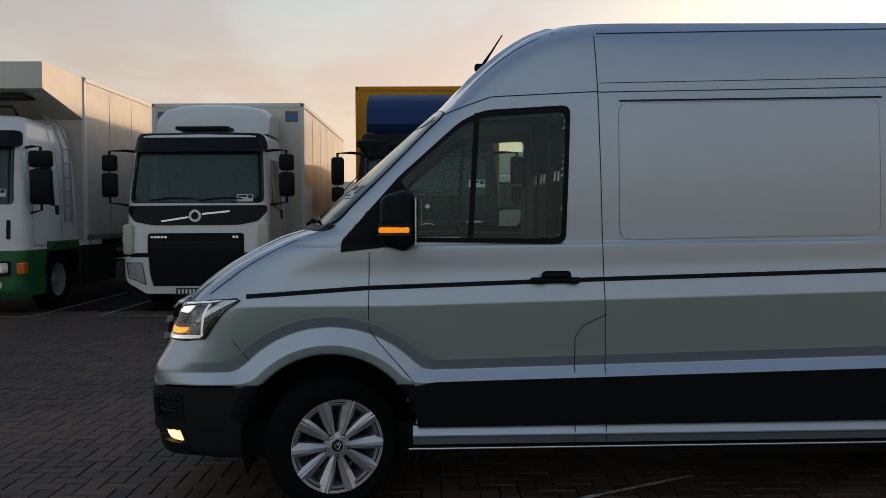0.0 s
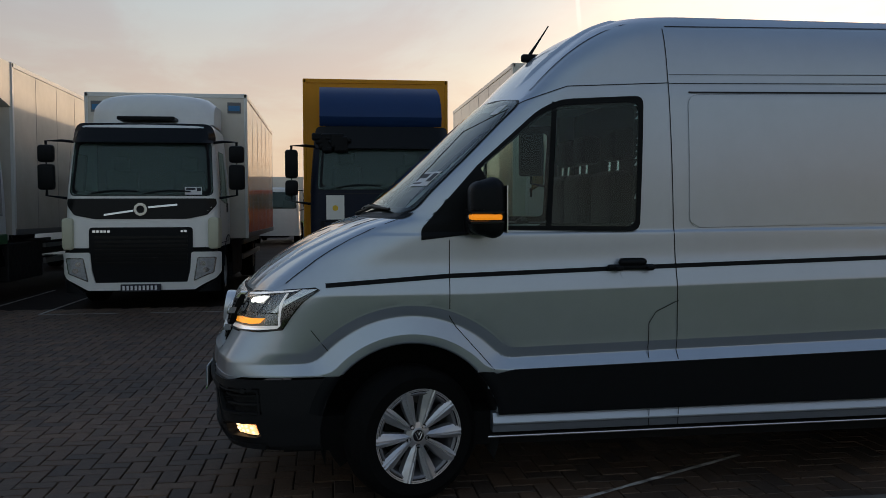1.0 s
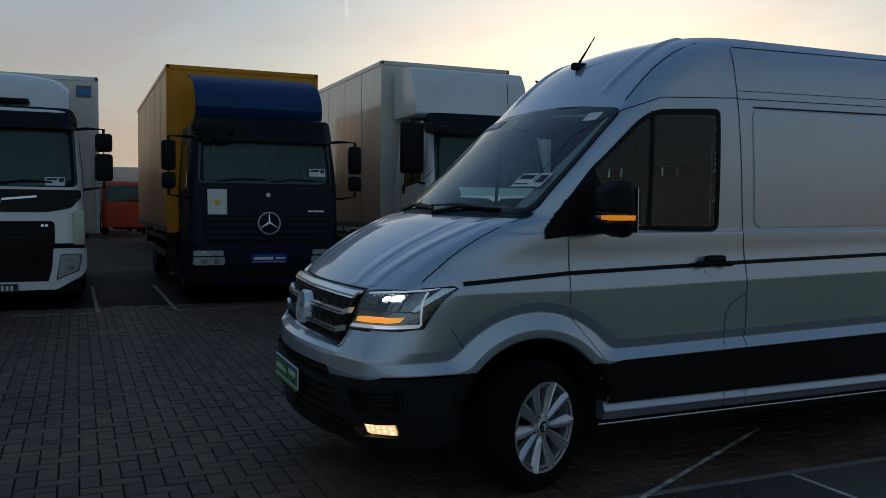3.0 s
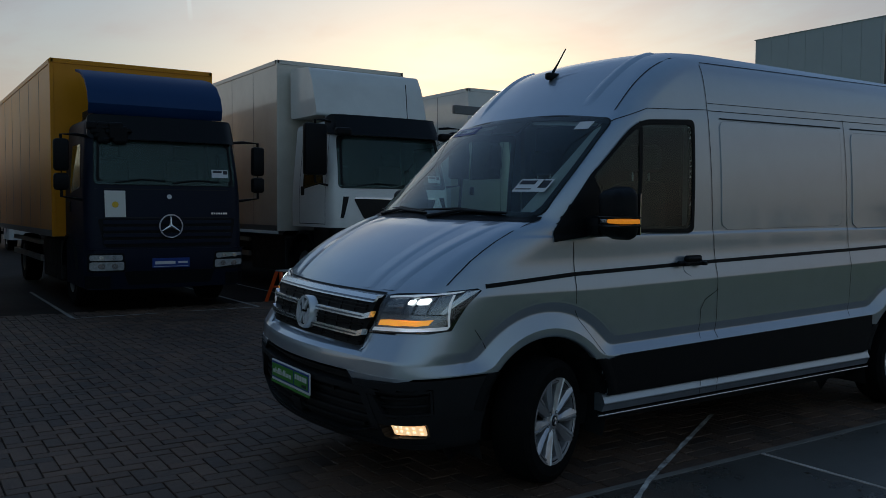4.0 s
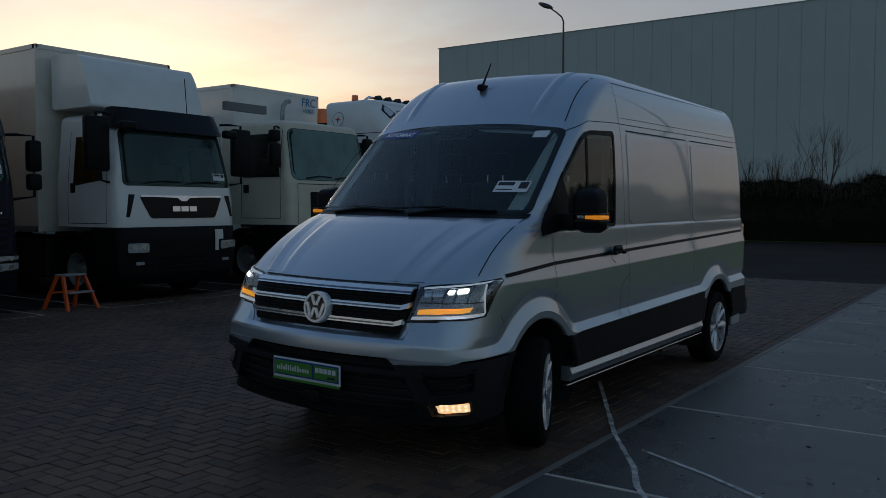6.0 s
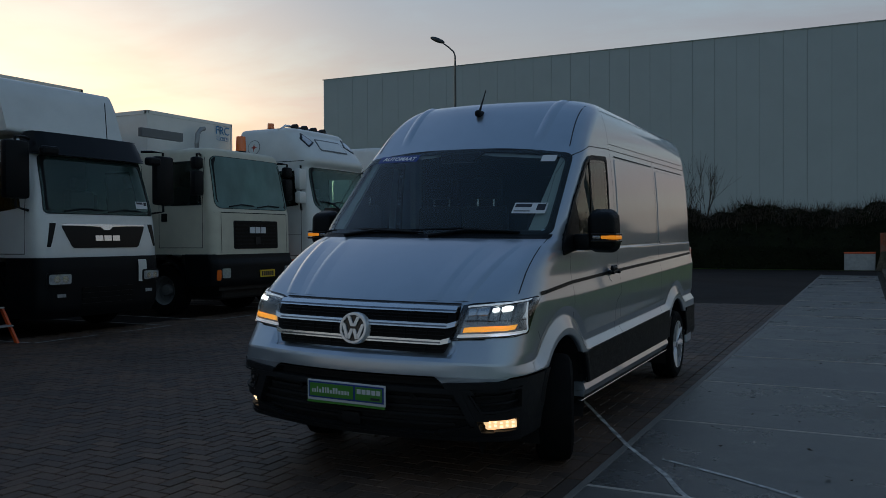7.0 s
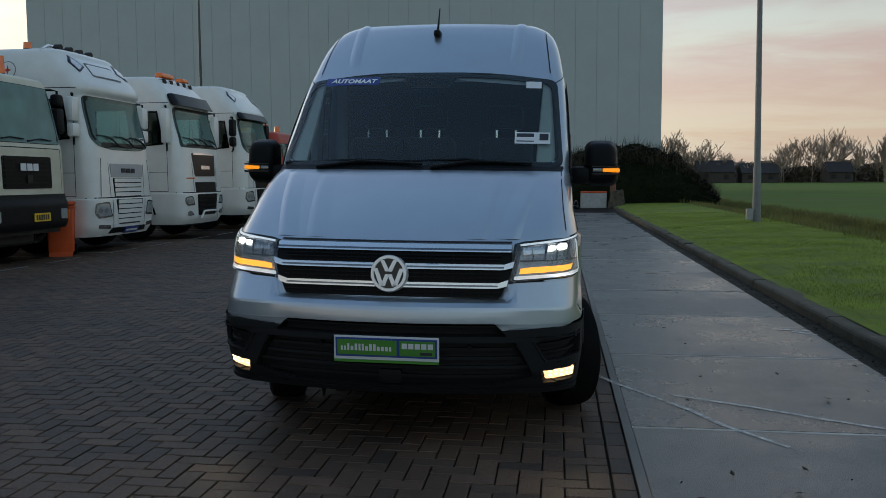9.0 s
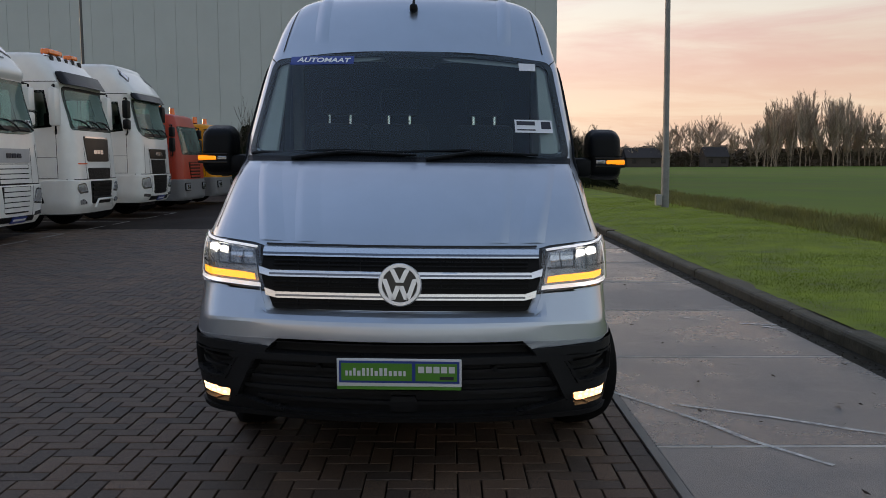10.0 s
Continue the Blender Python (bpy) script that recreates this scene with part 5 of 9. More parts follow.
    box(arm, 1.28, 1.44, min(s * 0.93, s * 1.06), max(s * 0.93, s * 1.06), 1.375, 1.49, 0.03)
    part("mirror_arm", arm, BLACKPL, mir, smooth=40)
    part("mirror_glass", boxes((1.447, 1.453, my - 0.085, my + 0.085, 1.39, 1.62)), CHROME, mir)
    ya, yb = sorted((s * 1.135, s * 1.245))
    part("indicator", boxes((1.272, 1.42, ya, yb, 1.453, 1.480), bevel=0.008), AMBER, mir, "amber strip, lit")
    ya, yb = sorted((s * 1.075, s * 1.133))
    part("indicator_lens", boxes((1.272, 1.42, ya, yb, 1.452, 1.480), bevel=0.008), LAMPGREY, mir, "clear unlit end of the strip")
    ya, yb = sorted((s * 1.07, s * 1.243))
    part("indicator_frame", boxes((1.268, 1.43, ya, yb, 1.434, 1.447), (1.268, 1.43, ya, yb, 1.484, 1.494), bevel=0.003), GLOSSBLACK, mir)
    part("cap_seam", boxes((1.2735, 1.40, my - 0.098, my + 0.098, 1.500, 1.5035)), GRILLEBLACK, mir)
    # rear lamp
    part("tail_lamp", boxes((5.52, 5.68, min(s * 0.78, s * 0.952), max(s * 0.78, s * 0.952), 0.82, 1.36), bevel=0.03), TAILRED, van, "tall red tail lamp", smooth=40)

part("rear_bumper", boxes((5.42, 5.78, -0.97, 0.97, 0.36, 0.58), bevel=0.05), BLACKPL, van, smooth=40)
part("rear_sill", boxes((5.16, 5.42, -0.985, -0.90, 0.30, 0.46), bevel=0.02), SILVER, van)
part("underbody", boxes((0.35, 5.4, -0.80, 0.80, 0.24, 0.42)), WHEELWELL, van)
part("bonnet_gap", ribbon([(-0.62, 1.072), (-0.3, 1.073), (0.0, 1.073), (0.3, 1.073), (0.62, 1.072)], "front", 0.009, 0.010), SEAM, van)
for s in (-1, 1):
    # creases of the bonnet, raised ribs
    for ya, yb, hh0 in ((0.625, 0.75, 0.007), (0.455, 0.53, 0.004)):
        bm = bmesh.new()
        rows = []
        for k in range(25):
            z = 1.085 + (1.45 - 1.085) * k / 24
            y = ya + (yb - ya) * (k / 24) ** 1.2
            h = hh0 * math.sin(math.pi * (0.12 + 0.76 * k / 24)) ** 0.7
            rows.append([bm.verts.new((front_x(y + o, z) - hh * h, s * (y + o), z + hh * h)) for o, hh in ((-0.12, -0.3), (-0.06, 0.3), (-0.03, 0.7), (-0.008, 0.95), (0.006, 0.95), (0.02, 0.5), (0.045, -0.3))])
        for p, q in zip(rows, rows[1:]):
            for k in range(6):
                bm.faces.new((p[k], p[k + 1], q[k + 1], q[k]))
        bmesh.ops.recalc_face_normals(bm, faces=bm.faces)
        if sum(f.normal.z for f in bm.faces) < 0:
            bmesh.ops.reverse_faces(bm, faces=bm.faces)
        part("bonnet_rib", bm, SILVER, van, smooth=50)
    bm = bmesh.new()
    rows = []
    for k in range(25):
        z = 2.17 + (2.545 - 2.17) * k / 24
        y = 0.56 + 0.02 * k / 24
        h = 0.014 * min(1, k / 6)
        rows.append([bm.verts.new((front_x(y + o, z) - hh * h, s * (y + o), z + hh * h)) for o, hh in ((-0.05, -0.3), (-0.012, 0.7), (0.02, 0.7), (0.06, -0.3))])
    for p, q in zip(rows, rows[1:]):
        for k in range(3):
            bm.faces.new((p[k], p[k + 1], q[k + 1], q[k]))
    bmesh.ops.recalc_face_normals(bm, faces=bm.faces)
    if sum(f.normal.z for f in bm.faces) < 0:
        bmesh.ops.reverse_faces(bm, faces=bm.faces)
    part("roof_rib", bm, SILVER, van, smooth=50)
    part("panel_gap", ribbon([(s * 0.80, 2.13), (s * 0.755, 2.54)], "front", 0.007, 0.004), SEAM, van)
    part("bonnet_edge_gap", ribbon([(s * 0.90, 1.13), (s * 0.885, 1.25), (s * 0.875, 1.40), (s * 0.875, 1.468)], "front", 0.005, 0.003), SEAM, van)

# wipers
for pts in ([(0.70, 0.62, 1.47), (0.80, 0.35, 1.505), (0.83, -0.05, 1.49)], [(0.78, -0.10, 1.47), (0.85, -0.35, 1.51), (0.92, -0.70, 1.50)]):
    wp = bmesh.new()
    q = []
    for (x, y, z) in pts:
        q.append((front_x(y, z) - 0.03, y, z))
    tube(wp, q, [0.012, 0.01, 0.007], 8)
    part("wiper", wp, BLACKPL, van)
for pts in ([(0, 0.86, 1.495), (0, 0.35, 1.515), (0, 0.02, 1.50)], [(0, 0.20, 1.50), (0, -0.30, 1.52), (0, -0.62, 1.50)]):
    wp = bmesh.new()
    tube(wp, [(front_x(y, z) - 0.018, y, z) for _, y, z in pts], 0.008, 6)
    part("wiper_blade", wp, BLACKPL, van)
part("scuttle", skin(rounded([(-0.88, 1.455), (0.88, 1.455), (0.885, 1.485), (-0.885, 1.485)], 0.005), "front", 0.007, thick=0.01, nx=50, dz=0.01), BLACKPL, van)

# antenna
ant = bmesh.new()
zx = 2.44
box(ant, 1.80, 1.93, -0.025, 0.025, 2.41, 2.462, 0.018, 3)
tube(ant, [(1.85, 0, 2.45), (1.91, 0, 2.54), (1.975, 0, 2.64)], [0.011, 0.006, 0.004], 8)
part("antenna", ant, BLACKPL, van, "short black roof antenna", smooth=40)

# stickers inside the windscreen
def screen_board(name, y0, y1, z0, z1, mat, label, lift=0.012):
    return part(name, skin([(y0, z0), (y1, z0), (y1, z1), (y0, z1)], "front", lift, thick=0.002, nx=8, dz=0.02), mat, van, label)


screen_board("banner", 0.345, 0.735, 2.036, 2.092, PLATEBLUE, "dark blue sticker with white lettering")
yb = 0.53
zb = 2.064
tilt = math.degrees(math.atan2(0.68, 0.72))
sl = math.degrees(math.atan((front_x(0.70, zb) - front_x(0.36, zb)) / 0.34))
words("lettering", "AUTOMAAT", 0.060, VINYLWHITE, van, Matrix.Translation((front_x(yb, zb) - 0.014, yb, zb + 0.0)) @ pose(0, 0, 0, 0, 0, -90 - sl) @ pose(0, 0, 0, 90 - 47, 0, 0) @ pose(0, 0, 0, 0, 0, -2), bold=0.0016, depth=0.0006)
st = screen_board("price_sticker", -0.80, -0.585, 1.625, 1.70, STICKER, "white paper stock sticker")
part("bar", skin([(-0.70, 1.668), (-0.595, 1.668), (-0.595, 1.692), (-0.70, 1.692)], "front", 0.0135, thick=0.001, nx=4), INK, st)
part("bar", skin([(-0.70, 1.638), (-0.595, 1.638), (-0.595, 1.645), (-0.70, 1.645)], "front", 0.0135, thick=0.001, nx=4), INK, st)
part("bar", skin([(-0.79, 1.648), (-0.735, 1.648), (-0.735, 1.692), (-0.79, 1.692)], "front", 0.0135, thick=0.001, nx=4), INK, st)
screen_board("small_sticker", -0.74, -0.64, 2.01, 2.06, STICKER, "small pale toll sticker")

# cabin
part("cabin_floor", boxes((1.48, 2.40, -0.85, 0.85, 0.62, 0.70)), DASH, van)
bm = bmesh.new()
prism(bm, [(0.90, 0.95), (1.52, 0.98), (1.50, 1.28), (1.36, 1.42), (1.15, 1.435), (0.92, 1.40)], "y", -0.84, 0.84)
part("dashboard", bm, DASH, van, "dark dashboard")
sw = bmesh.new()
for k in range(24):
    a, b = 2 * math.pi * k / 24, 2 * math.pi * (k + 1) / 24
    cyl(sw, (1.62 + 0.08 * math.sin(a), -0.48 + 0.19 * math.cos(a), 1.27 + 0.17 * math.sin(a)), (1.62 + 0.08 * math.sin(b), -0.48 + 0.19 * math.cos(b), 1.27 + 0.17 * math.sin(b)), 0.016, seg=8)
box(sw, 1.58, 1.64, -0.54, -0.42, 1.22, 1.32, 0.02)
box(sw, 1.60, 1.63, -0.66, -0.30, 1.25, 1.29, 0.01)
part("steering_wheel", sw, DASH, van)
for y in (-0.465, 0.12, 0.53):
    st = bmesh.new()
    box(st, 1.72, 2.22, y - 0.20, y + 0.20, 0.90, 1.08, 0.05, 3)
    box(st, 2.16, 2.30, y - 0.20, y + 0.20, 1.04, 1.715, 0.05, 3)
    box(st, 1.80, 2.15, y - 0.18, y + 0.18, 0.70, 0.90, 0.02)
    seat = part("seat", st, FABRIC, van, smooth=40)
    part("headrest", boxes((2.20, 2.33, y - 0.13, y + 0.13, 1.775, 1.96), bevel=0.04), FABRIC, seat, smooth=40)
    for o in (-0.072, 0.072):
        b = bmesh.new()
        cyl(b, (2.24, y + o, 1.64), (2.25, y + o, 1.80), 0.0095, seg=10)
        part("headrest_post", b, CHROME, seat, "bright chrome post")
bulk = part("bulkhead", boxes((2.40, 2.43, -0.86, 0.86, 0.5, 2.16), (2.40, 2.43, -0.74, 0.74, 2.16, 2.44)), DASH, van, "dark bulkhead behind the seats")
for s in (-1, 1):
    part("pillar_trim", skin([(s * 0.735, 1.50), (s * 0.87, 1.50), (s * 0.835, 2.07), (s * 0.765, 2.07)], "front", -0.03, thick=0.02, nx=3, dz=0.05), LINING, van, "pale pillar lining")
part("headliner", boxes((1.75, 2.42, -0.80, 0.80, 2.16, 2.20)), LINING, van)
for s in (-1, 1):
    part("door_card", boxes((1.10, 2.40, min(s * 0.87, s * 0.90), max(s * 0.87, s * 0.90), 0.88, 1.37), bevel=0.01), DASH, van)
    part("pillar_lining", boxes((2.27, 2.39, min(s * 0.80, s * 0.86), max(s * 0.80, s * 0.86), 1.37, 2.16), bevel=0.01), LINING, van)


# the body leans a little on its springs towards the slabs
LEAN = Matrix(((1, 0, 0, 0), (0, 1.009, 0, 0.009 * 0.97), (0, 0.015, 1, 0.015 * 0.70), (0, 0, 0, 1)))


def lean(ob, above):
    here = above @ ob.matrix_basis
    if ob.type == "MESH":
        ob.data.transform(here.inverted() @ LEAN @ here)
    for ch in ob.children:
        lean(ch, here)


for ob in van.children:
    lean(ob, Matrix.Identity(4))


# wheels
def wheel(hx, s, steer):
    w = part("wheel", lathe(bmesh.new(), [(0.20, 0.11), (0.28, 0.115), (0.335, 0.10), (0.348, 0.06), (0.35, 0.0), (0.348, -0.06), (0.335, -0.10), (0.30, -0.118), (0.235, -0.112), (0.215, -0.10), (0.213, 0.0)], (0, 0, 0), 48), RUBBER, van, "black tyre with ten-spoke alloy rim", smooth=30)
    w.matrix_basis = pose(hx, s * (0.895 if steer else 0.88), HUB_Z + 0.003, 0, 0, steer if s < 0 else 180 + steer)
    part("rim_barrel", lathe(bmesh.new(), [(0.226, -0.104), (0.218, -0.108), (0.207, -0.10), (0.198, -0.06), (0.19, 0.05), (0.0, 0.055)], (0, 0, 0), 48), RIMGREY, w, smooth=30)
    part("rim_lip", lathe(bmesh.new(), [(0.245, -0.102), (0.242, -0.113), (0.229, -0.111), (0.218, -0.08)], (0, 0, 0), 48), ALLOY, w, smooth=40)
    part("brake_disc", lathe(bmesh.new(), [(0.0, -0.005), (0.15, -0.005), (0.15, 0.02)], (0, 0, 0), 30), DARKMETAL, w)
    for k in range(5):
        off = radians(90 + 36 + 72 * k)
        for d in (-1, 1):
            bm = bmesh.new()
            q = []
            for r, da, h0, h1, y in ((0.030, 17, 0.010, 0.013, -0.090), (0.075, 15, 0.020, 0.018, -0.098), (0.14, 16, 0.034, 0.027, -0.102), (0.225, 17, 0.046, 0.034, -0.111), (0.242, 17, 0.048, 0.036, -0.113)):
                a = off + d * radians(da)
                c, t = Vector((math.cos(a) * r, y, math.sin(a) * r)), Vector((-math.sin(a), 0, math.cos(a))) * d
                q.append([bm.verts.new(c + t * w2 + Vector((0, g, 0))) for w2, g in ((-h1, 0.035), (-h1 * 0.94, 0.006), (-h1 * 0.35, -0.006), (-h1 * 0.12, 0.003), (h0 * 0.12, -0.005), (h0 * 0.92, 0.009), (h0, 0.045))])
            for p0, p1 in zip(q, q[1:]):
                for i in range(6):
                    bm.faces.new((p0[i], p0[i + 1], p1[i + 1], p1[i]))
            bmesh.ops.recalc_face_normals(bm, faces=bm.faces)
            if sum(f.normal.y for f in bm.faces) > 0:
                bmesh.ops.reverse_faces(bm, faces=bm.faces)
            part("spoke", bm, ALLOY, w)
    cap = part("hub", lathe(bmesh.new(), [(0.072, -0.07), (0.068, -0.092), (0.040, -0.098), (0.036, -0.103), (0.031, -0.103), (0.030, -0.100), (0.0, -0.100)], (0, 0, 0), 30), ALLOY, w, smooth=30)
    part("hub_cap", lathe(bmesh.new(), [(0.030, -0.100), (0.029, -0.103), (0.0, -0.105)], (0, 0, 0), 24), GLOSSBLACK, cap)
    bm = bmesh.new()
    for x0, z0, x1, z1 in ((-0.020, 0.014, -0.004, -0.019), (0.020, 0.014, 0.004, -0.019), (-0.009, 0.021, 0.0, 0.003), (0.009, 0.021, 0.0, 0.003)):
        cyl(bm, (x0, -0.105, z0), (x1, -0.105, z1), 0.0025, seg=6)
    part("cap_emblem", bm, CHROME, cap)
    for k in range(5):
        a = radians(126 + 72 * k)
        b2 = bmesh.new()
        lathe(b2, [(0.0125, -0.093), (0.012, -0.0985), (0.009, -0.0985), (0.0085, -0.094), (0.0, -0.094)], (0.055 * math.cos(a), 0, 0.055 * math.sin(a)), 12)
        part("wheel_bolt", b2, DARKMETAL, w)
    return w


for hx, steer in ((HUB_F, 21), (HUB_R, 0)):
    for s in (-1, 1):
        wheel(hx, s, steer)


# ---- trucks ----
YELLOW = material("yellow_panel", (0.72, 0.30, 0.010), 0.35, 0, 0.06, 1.5, spec=0.3, dirt=(0.34, 0.14, 0.015), dirt_amount=0.3)
TRUCKBLACK = material("truck_black_trim", (0.005, 0.0055, 0.006), 0.3, 0, 0.1, 5, spec=0.2)
SPOILERBLUE = material("blue_lacquer", (0.010, 0.038, 0.125), 0.5, 0, 0.05, 3, spec=0.3)
NAVY = material("navy_lacquer", (0.002, 0.006, 0.019), 0.45, 0, 0.05, 3, coat=0.0, dirt=(0.006, 0.009, 0.02), dirt_amount=0.4, spec=0.22)
CREAM = material("cream_lacquer", (0.66, 0.63, 0.50), 0.4, 0, 0.06, 2.5, dirt=(0.28, 0.24, 0.17), dirt_amount=0.35)
RED = material("red_lacquer", (0.42, 0.04, 0.015), 0.35, 0, 0.05, 3)
GREEN = material("green_lacquer", (0.015, 0.13, 0.035), 0.4, 0, 0.08, 3, dirt=(0.02, 0.05, 0.02), dirt_amount=0.5)
IVORY = material("aged_white_plastic", (0.56, 0.56, 0.42), 0.5, 0, 0.05, 3)
SHEET = material("paper_board", (0.72, 0.72, 0.66), 0.6)
ORANGE = material("orange_lens", (0.85, 0.16, 0.01), 0.2, 0, coat=0.6)
ORANGEPL = material("orange_plastic", (0.62, 0.09, 0.015), 0.45, 0, 0.06, 5)
PLATEYELLOW = material("plate_yellow", (0.75, 0.48, 0.02), 0.4)
LAMPCLEAR = material("lamp_glass", (0.55, 0.57, 0.58), 0.08, 0.4, 0.25, 25, coat=1.0)
GREYPL = material("grey_plastic", (0.16, 0.165, 0.17), 0.5, 0, 0.05, 8)
LOGOGREY = material("satin_grey_panel", (0.40, 0.41, 0.42), 0.4, 0, 0.05, 8)
SKYBLUE = material("blue_mark", (0.05, 0.22, 0.45), 0.5)
INTERIOR = material("truck_interior", (0.03, 0.032, 0.034), 0.8)


class Cab:
    """A lofted cab: front at y = 0, plan with rounded corners, openings cut for the panes."""

    def __init__(self, t, mat, prof, wide, length, z0, z1, r=0.22, bow=0.06, screen=None, side=None, roof=0.14, crown=0.03, label="", trim=BLACKPL, pane=None):
        self.prof, self.wide, self.r, self.bow = curve(prof), curve(wide), r, bow
        self.length = length
        bm = bmesh.new()
        n = int((z1 - z0) / 0.045)
        zs = [z0 + (z1 - z0) * k / n for k in range(n + 1)]
        rows = []
        for z in zs:
            w, y0 = self.wide(z), self.prof(z)
            row = [(w - r) * k / 16 for k in range(17)]
            row = [(x, self.front(x, z), "f") for x in row]
            for k in range(1, 7):
                a = k / 6 * math.pi / 2
                x = w - r + r * math.sin(a)
                row.append((x, self.front(x, z), "f"))
            ya = row[-1][1]
            ns = 36
            for k in range(1, ns + 1):
                row.append((w, ya + (length - 0.08 - ya) * k / ns, "s"))
            row += [(w - 0.08, length, "b"), (0, length, "b")]
            rows.append([(x, y, z, g) for x, y, g in row])
        last = rows[-1]
        for s in range(1, 5):
            a = s / 4 * math.pi / 2
            q = roof * (1 - math.cos(a))
            new_row = []
            for x, y, z, g in last:
                cy = length / 2
                fx = max(0.0, (x - q)) if x > q else x * 0.5
                fy = y + q * 1.2 if y < cy else y - q * 0.5
                new_row.append((fx, fy, z1 + roof * math.sin(a) * 0.8, "t"))
            rows.append(new_row)
        top = rows[-1]
        for s in (0.6, 0.25, 0.0):
            rows.append([(x * s, length / 2 + (y - length / 2) * (0.3 + 0.7 * s), top[0][2] + crown * (1 - s * s), "t") for x, y, z, g in top])
        hs = shrink(screen, 0.03) if screen else None
        hd = shrink(side, 0.03) if side else None
        made = {}
        for sg in (-1, 1):
            for i in range(len(rows) - 1):
                for j in range(len(rows[0]) - 1):
                    c = (rows[i][j], rows[i][j + 1], rows[i + 1][j + 1], rows[i + 1][j])
                    x, y, z = (sum(p[k] for p in c) / 4 for k in range(3))
                    g = c[1][3]
                    if g == "f" and hs and inside(hs, x, z):
                        continue
                    if g == "s" and hd and inside(hd, y, z):
                        continue
                    vs = []
                    for (a, b) in ((i, j), (i, j + 1), (i + 1, j + 1), (i + 1, j)):
                        p = rows[a][b]
                        key = (a, b, sg if p[0] > 1e-6 else 0)
                        if key not in made:
                            made[key] = bm.verts.new((sg * p[0], p[1], p[2]))
                        if made[key] not in vs:
                            vs.append(made[key])
                    if len(vs) > 2:
                        try:
                            bm.faces.new(vs)
                        except ValueError:
                            pass
        bmesh.ops.recalc_face_normals(bm, faces=bm.faces)
        if sum(f.normal.x * f.calc_center_median().x for f in bm.faces) < 0:
            bmesh.ops.reverse_faces(bm, faces=bm.faces)
        self.ob = part("cab", bm, mat, t, label, smooth=32)
        pane = pane or LIGHTMIST
        if screen:
            part("windscreen_frame", rim_of(screen, 0.075, self.at, 0.006, 0.02), trim, self.ob)
            part("windscreen", drape(shrink(screen, 0.01), self.at, 0.009, 0, 16, 0.06), pane, self.ob, smooth=30).visible_shadow = False
            lo, hi = min(p[1] for p in screen), max(p[1] for p in screen)
            w = self.wide(lo)
            part("dashboard", boxes((-w + 0.1, w - 0.1, 0.35, 0.75, lo - 0.25, lo + 0.06), bevel=0.04), INTERIOR, self.ob)
            for sx in (-0.55, 0.55):
                part("seat", boxes((sx - 0.26, sx + 0.26, 1.2, 1.4, lo - 0.4, lo + 0.45), (sx - 0.14, sx + 0.14, 1.22, 1.36, lo + 0.45, lo + 0.68), bevel=0.05), FABRIC, self.ob)
            part("rear_lining", boxes((-w + 0.12, w - 0.12, length - 0.14, length - 0.1, lo - 0.5, hi + 0.1)), INTERIOR, self.ob)
            for x0, x1 in ((-0.75, -0.05), (0.05, 0.75)):
                wb = bmesh.new()
                tube(wb, [self.at(x0, lo + 0.04, 0.03), self.at((x0 + x1) / 2, lo + 0.09, 0.035), self.at(x1, lo + 0.07, 0.03)], 0.012, 6)
                part("wiper", wb, BLACKPL, self.ob)
        if side:
            for s in (-1, 1):
                pl = lambda y, z, up, s=s: (s * (self.wide(z) + up), y, z)
                part("door_window_frame", rim_of(side, 0.05, pl, 0.005, 0.02), trim, self.ob)
                part("door_window", drape(shrink(side, 0.01), pl, 0.008, 0, 6, 0.1), TRUCKGLASS, self.ob).visible_shadow = False

    def front(self, x, z):
        w, x = self.wide(z), abs(x)
        k = self.bow / (w * w)
        xc = w - self.r
        if x <= xc:
            return self.prof(z) + k * x * x
        u = min(1.0, (x - xc) / self.r)
        return self.prof(z) + k * xc * xc + self.r * (1 - math.sqrt(max(0.0, 1 - u * u))) + 2 * k * xc * self.r * u * 0.5

    def at(self, x, z, up=0.0):
        """A point on the front skin, lifted off it."""
        e = 0.01
        sl = (self.front(x + e, z) - self.front(x - e, z)) / (2 * e)
        n = math.hypot(1, sl)
        return (x + up * sl / n, self.front(x, z) - up / n, z)

    def panel(self, name, poly, mat, lift=0.01, thick=0.02, label="", nx=10, dz=0.05, under=None):
        return part(name, drape(poly, self.at, lift, thick, nx, dz), mat, under or self.ob, label, smooth=30)

    def door_lines(self, y0, y1, z0, z1):
        for s in (-1, 1):
            for a, b, c, d in ((y0, y0 + 0.012, z0, z1), (y1, y1 + 0.012, z0, z1), (y0, y1, z0, z0 + 0.012)):
                pl = lambda y, z, up, s=s: (s * (self.wide(z) + up), y, z)
                part("door_gap", drape([(a, c), (b, c), (b, d), (a, d)], pl, 0.002, 0, 2, 0.1), SEAM, self.ob)
            w = self.wide((z0 + z1) / 2)
            part("door_handle", boxes((s * w - 0.02, s * w + 0.02, y1 - 0.2, y1 - 0.06, z0 + 0.5, z0 + 0.66), bevel=0.01), BLACKPL, self.ob)


def rect(x0, x1, z0, z1, r=0.03):
    return rounded([(x0, z0), (x1, z0), (x1, z1), (x0, z1)], r, 4)


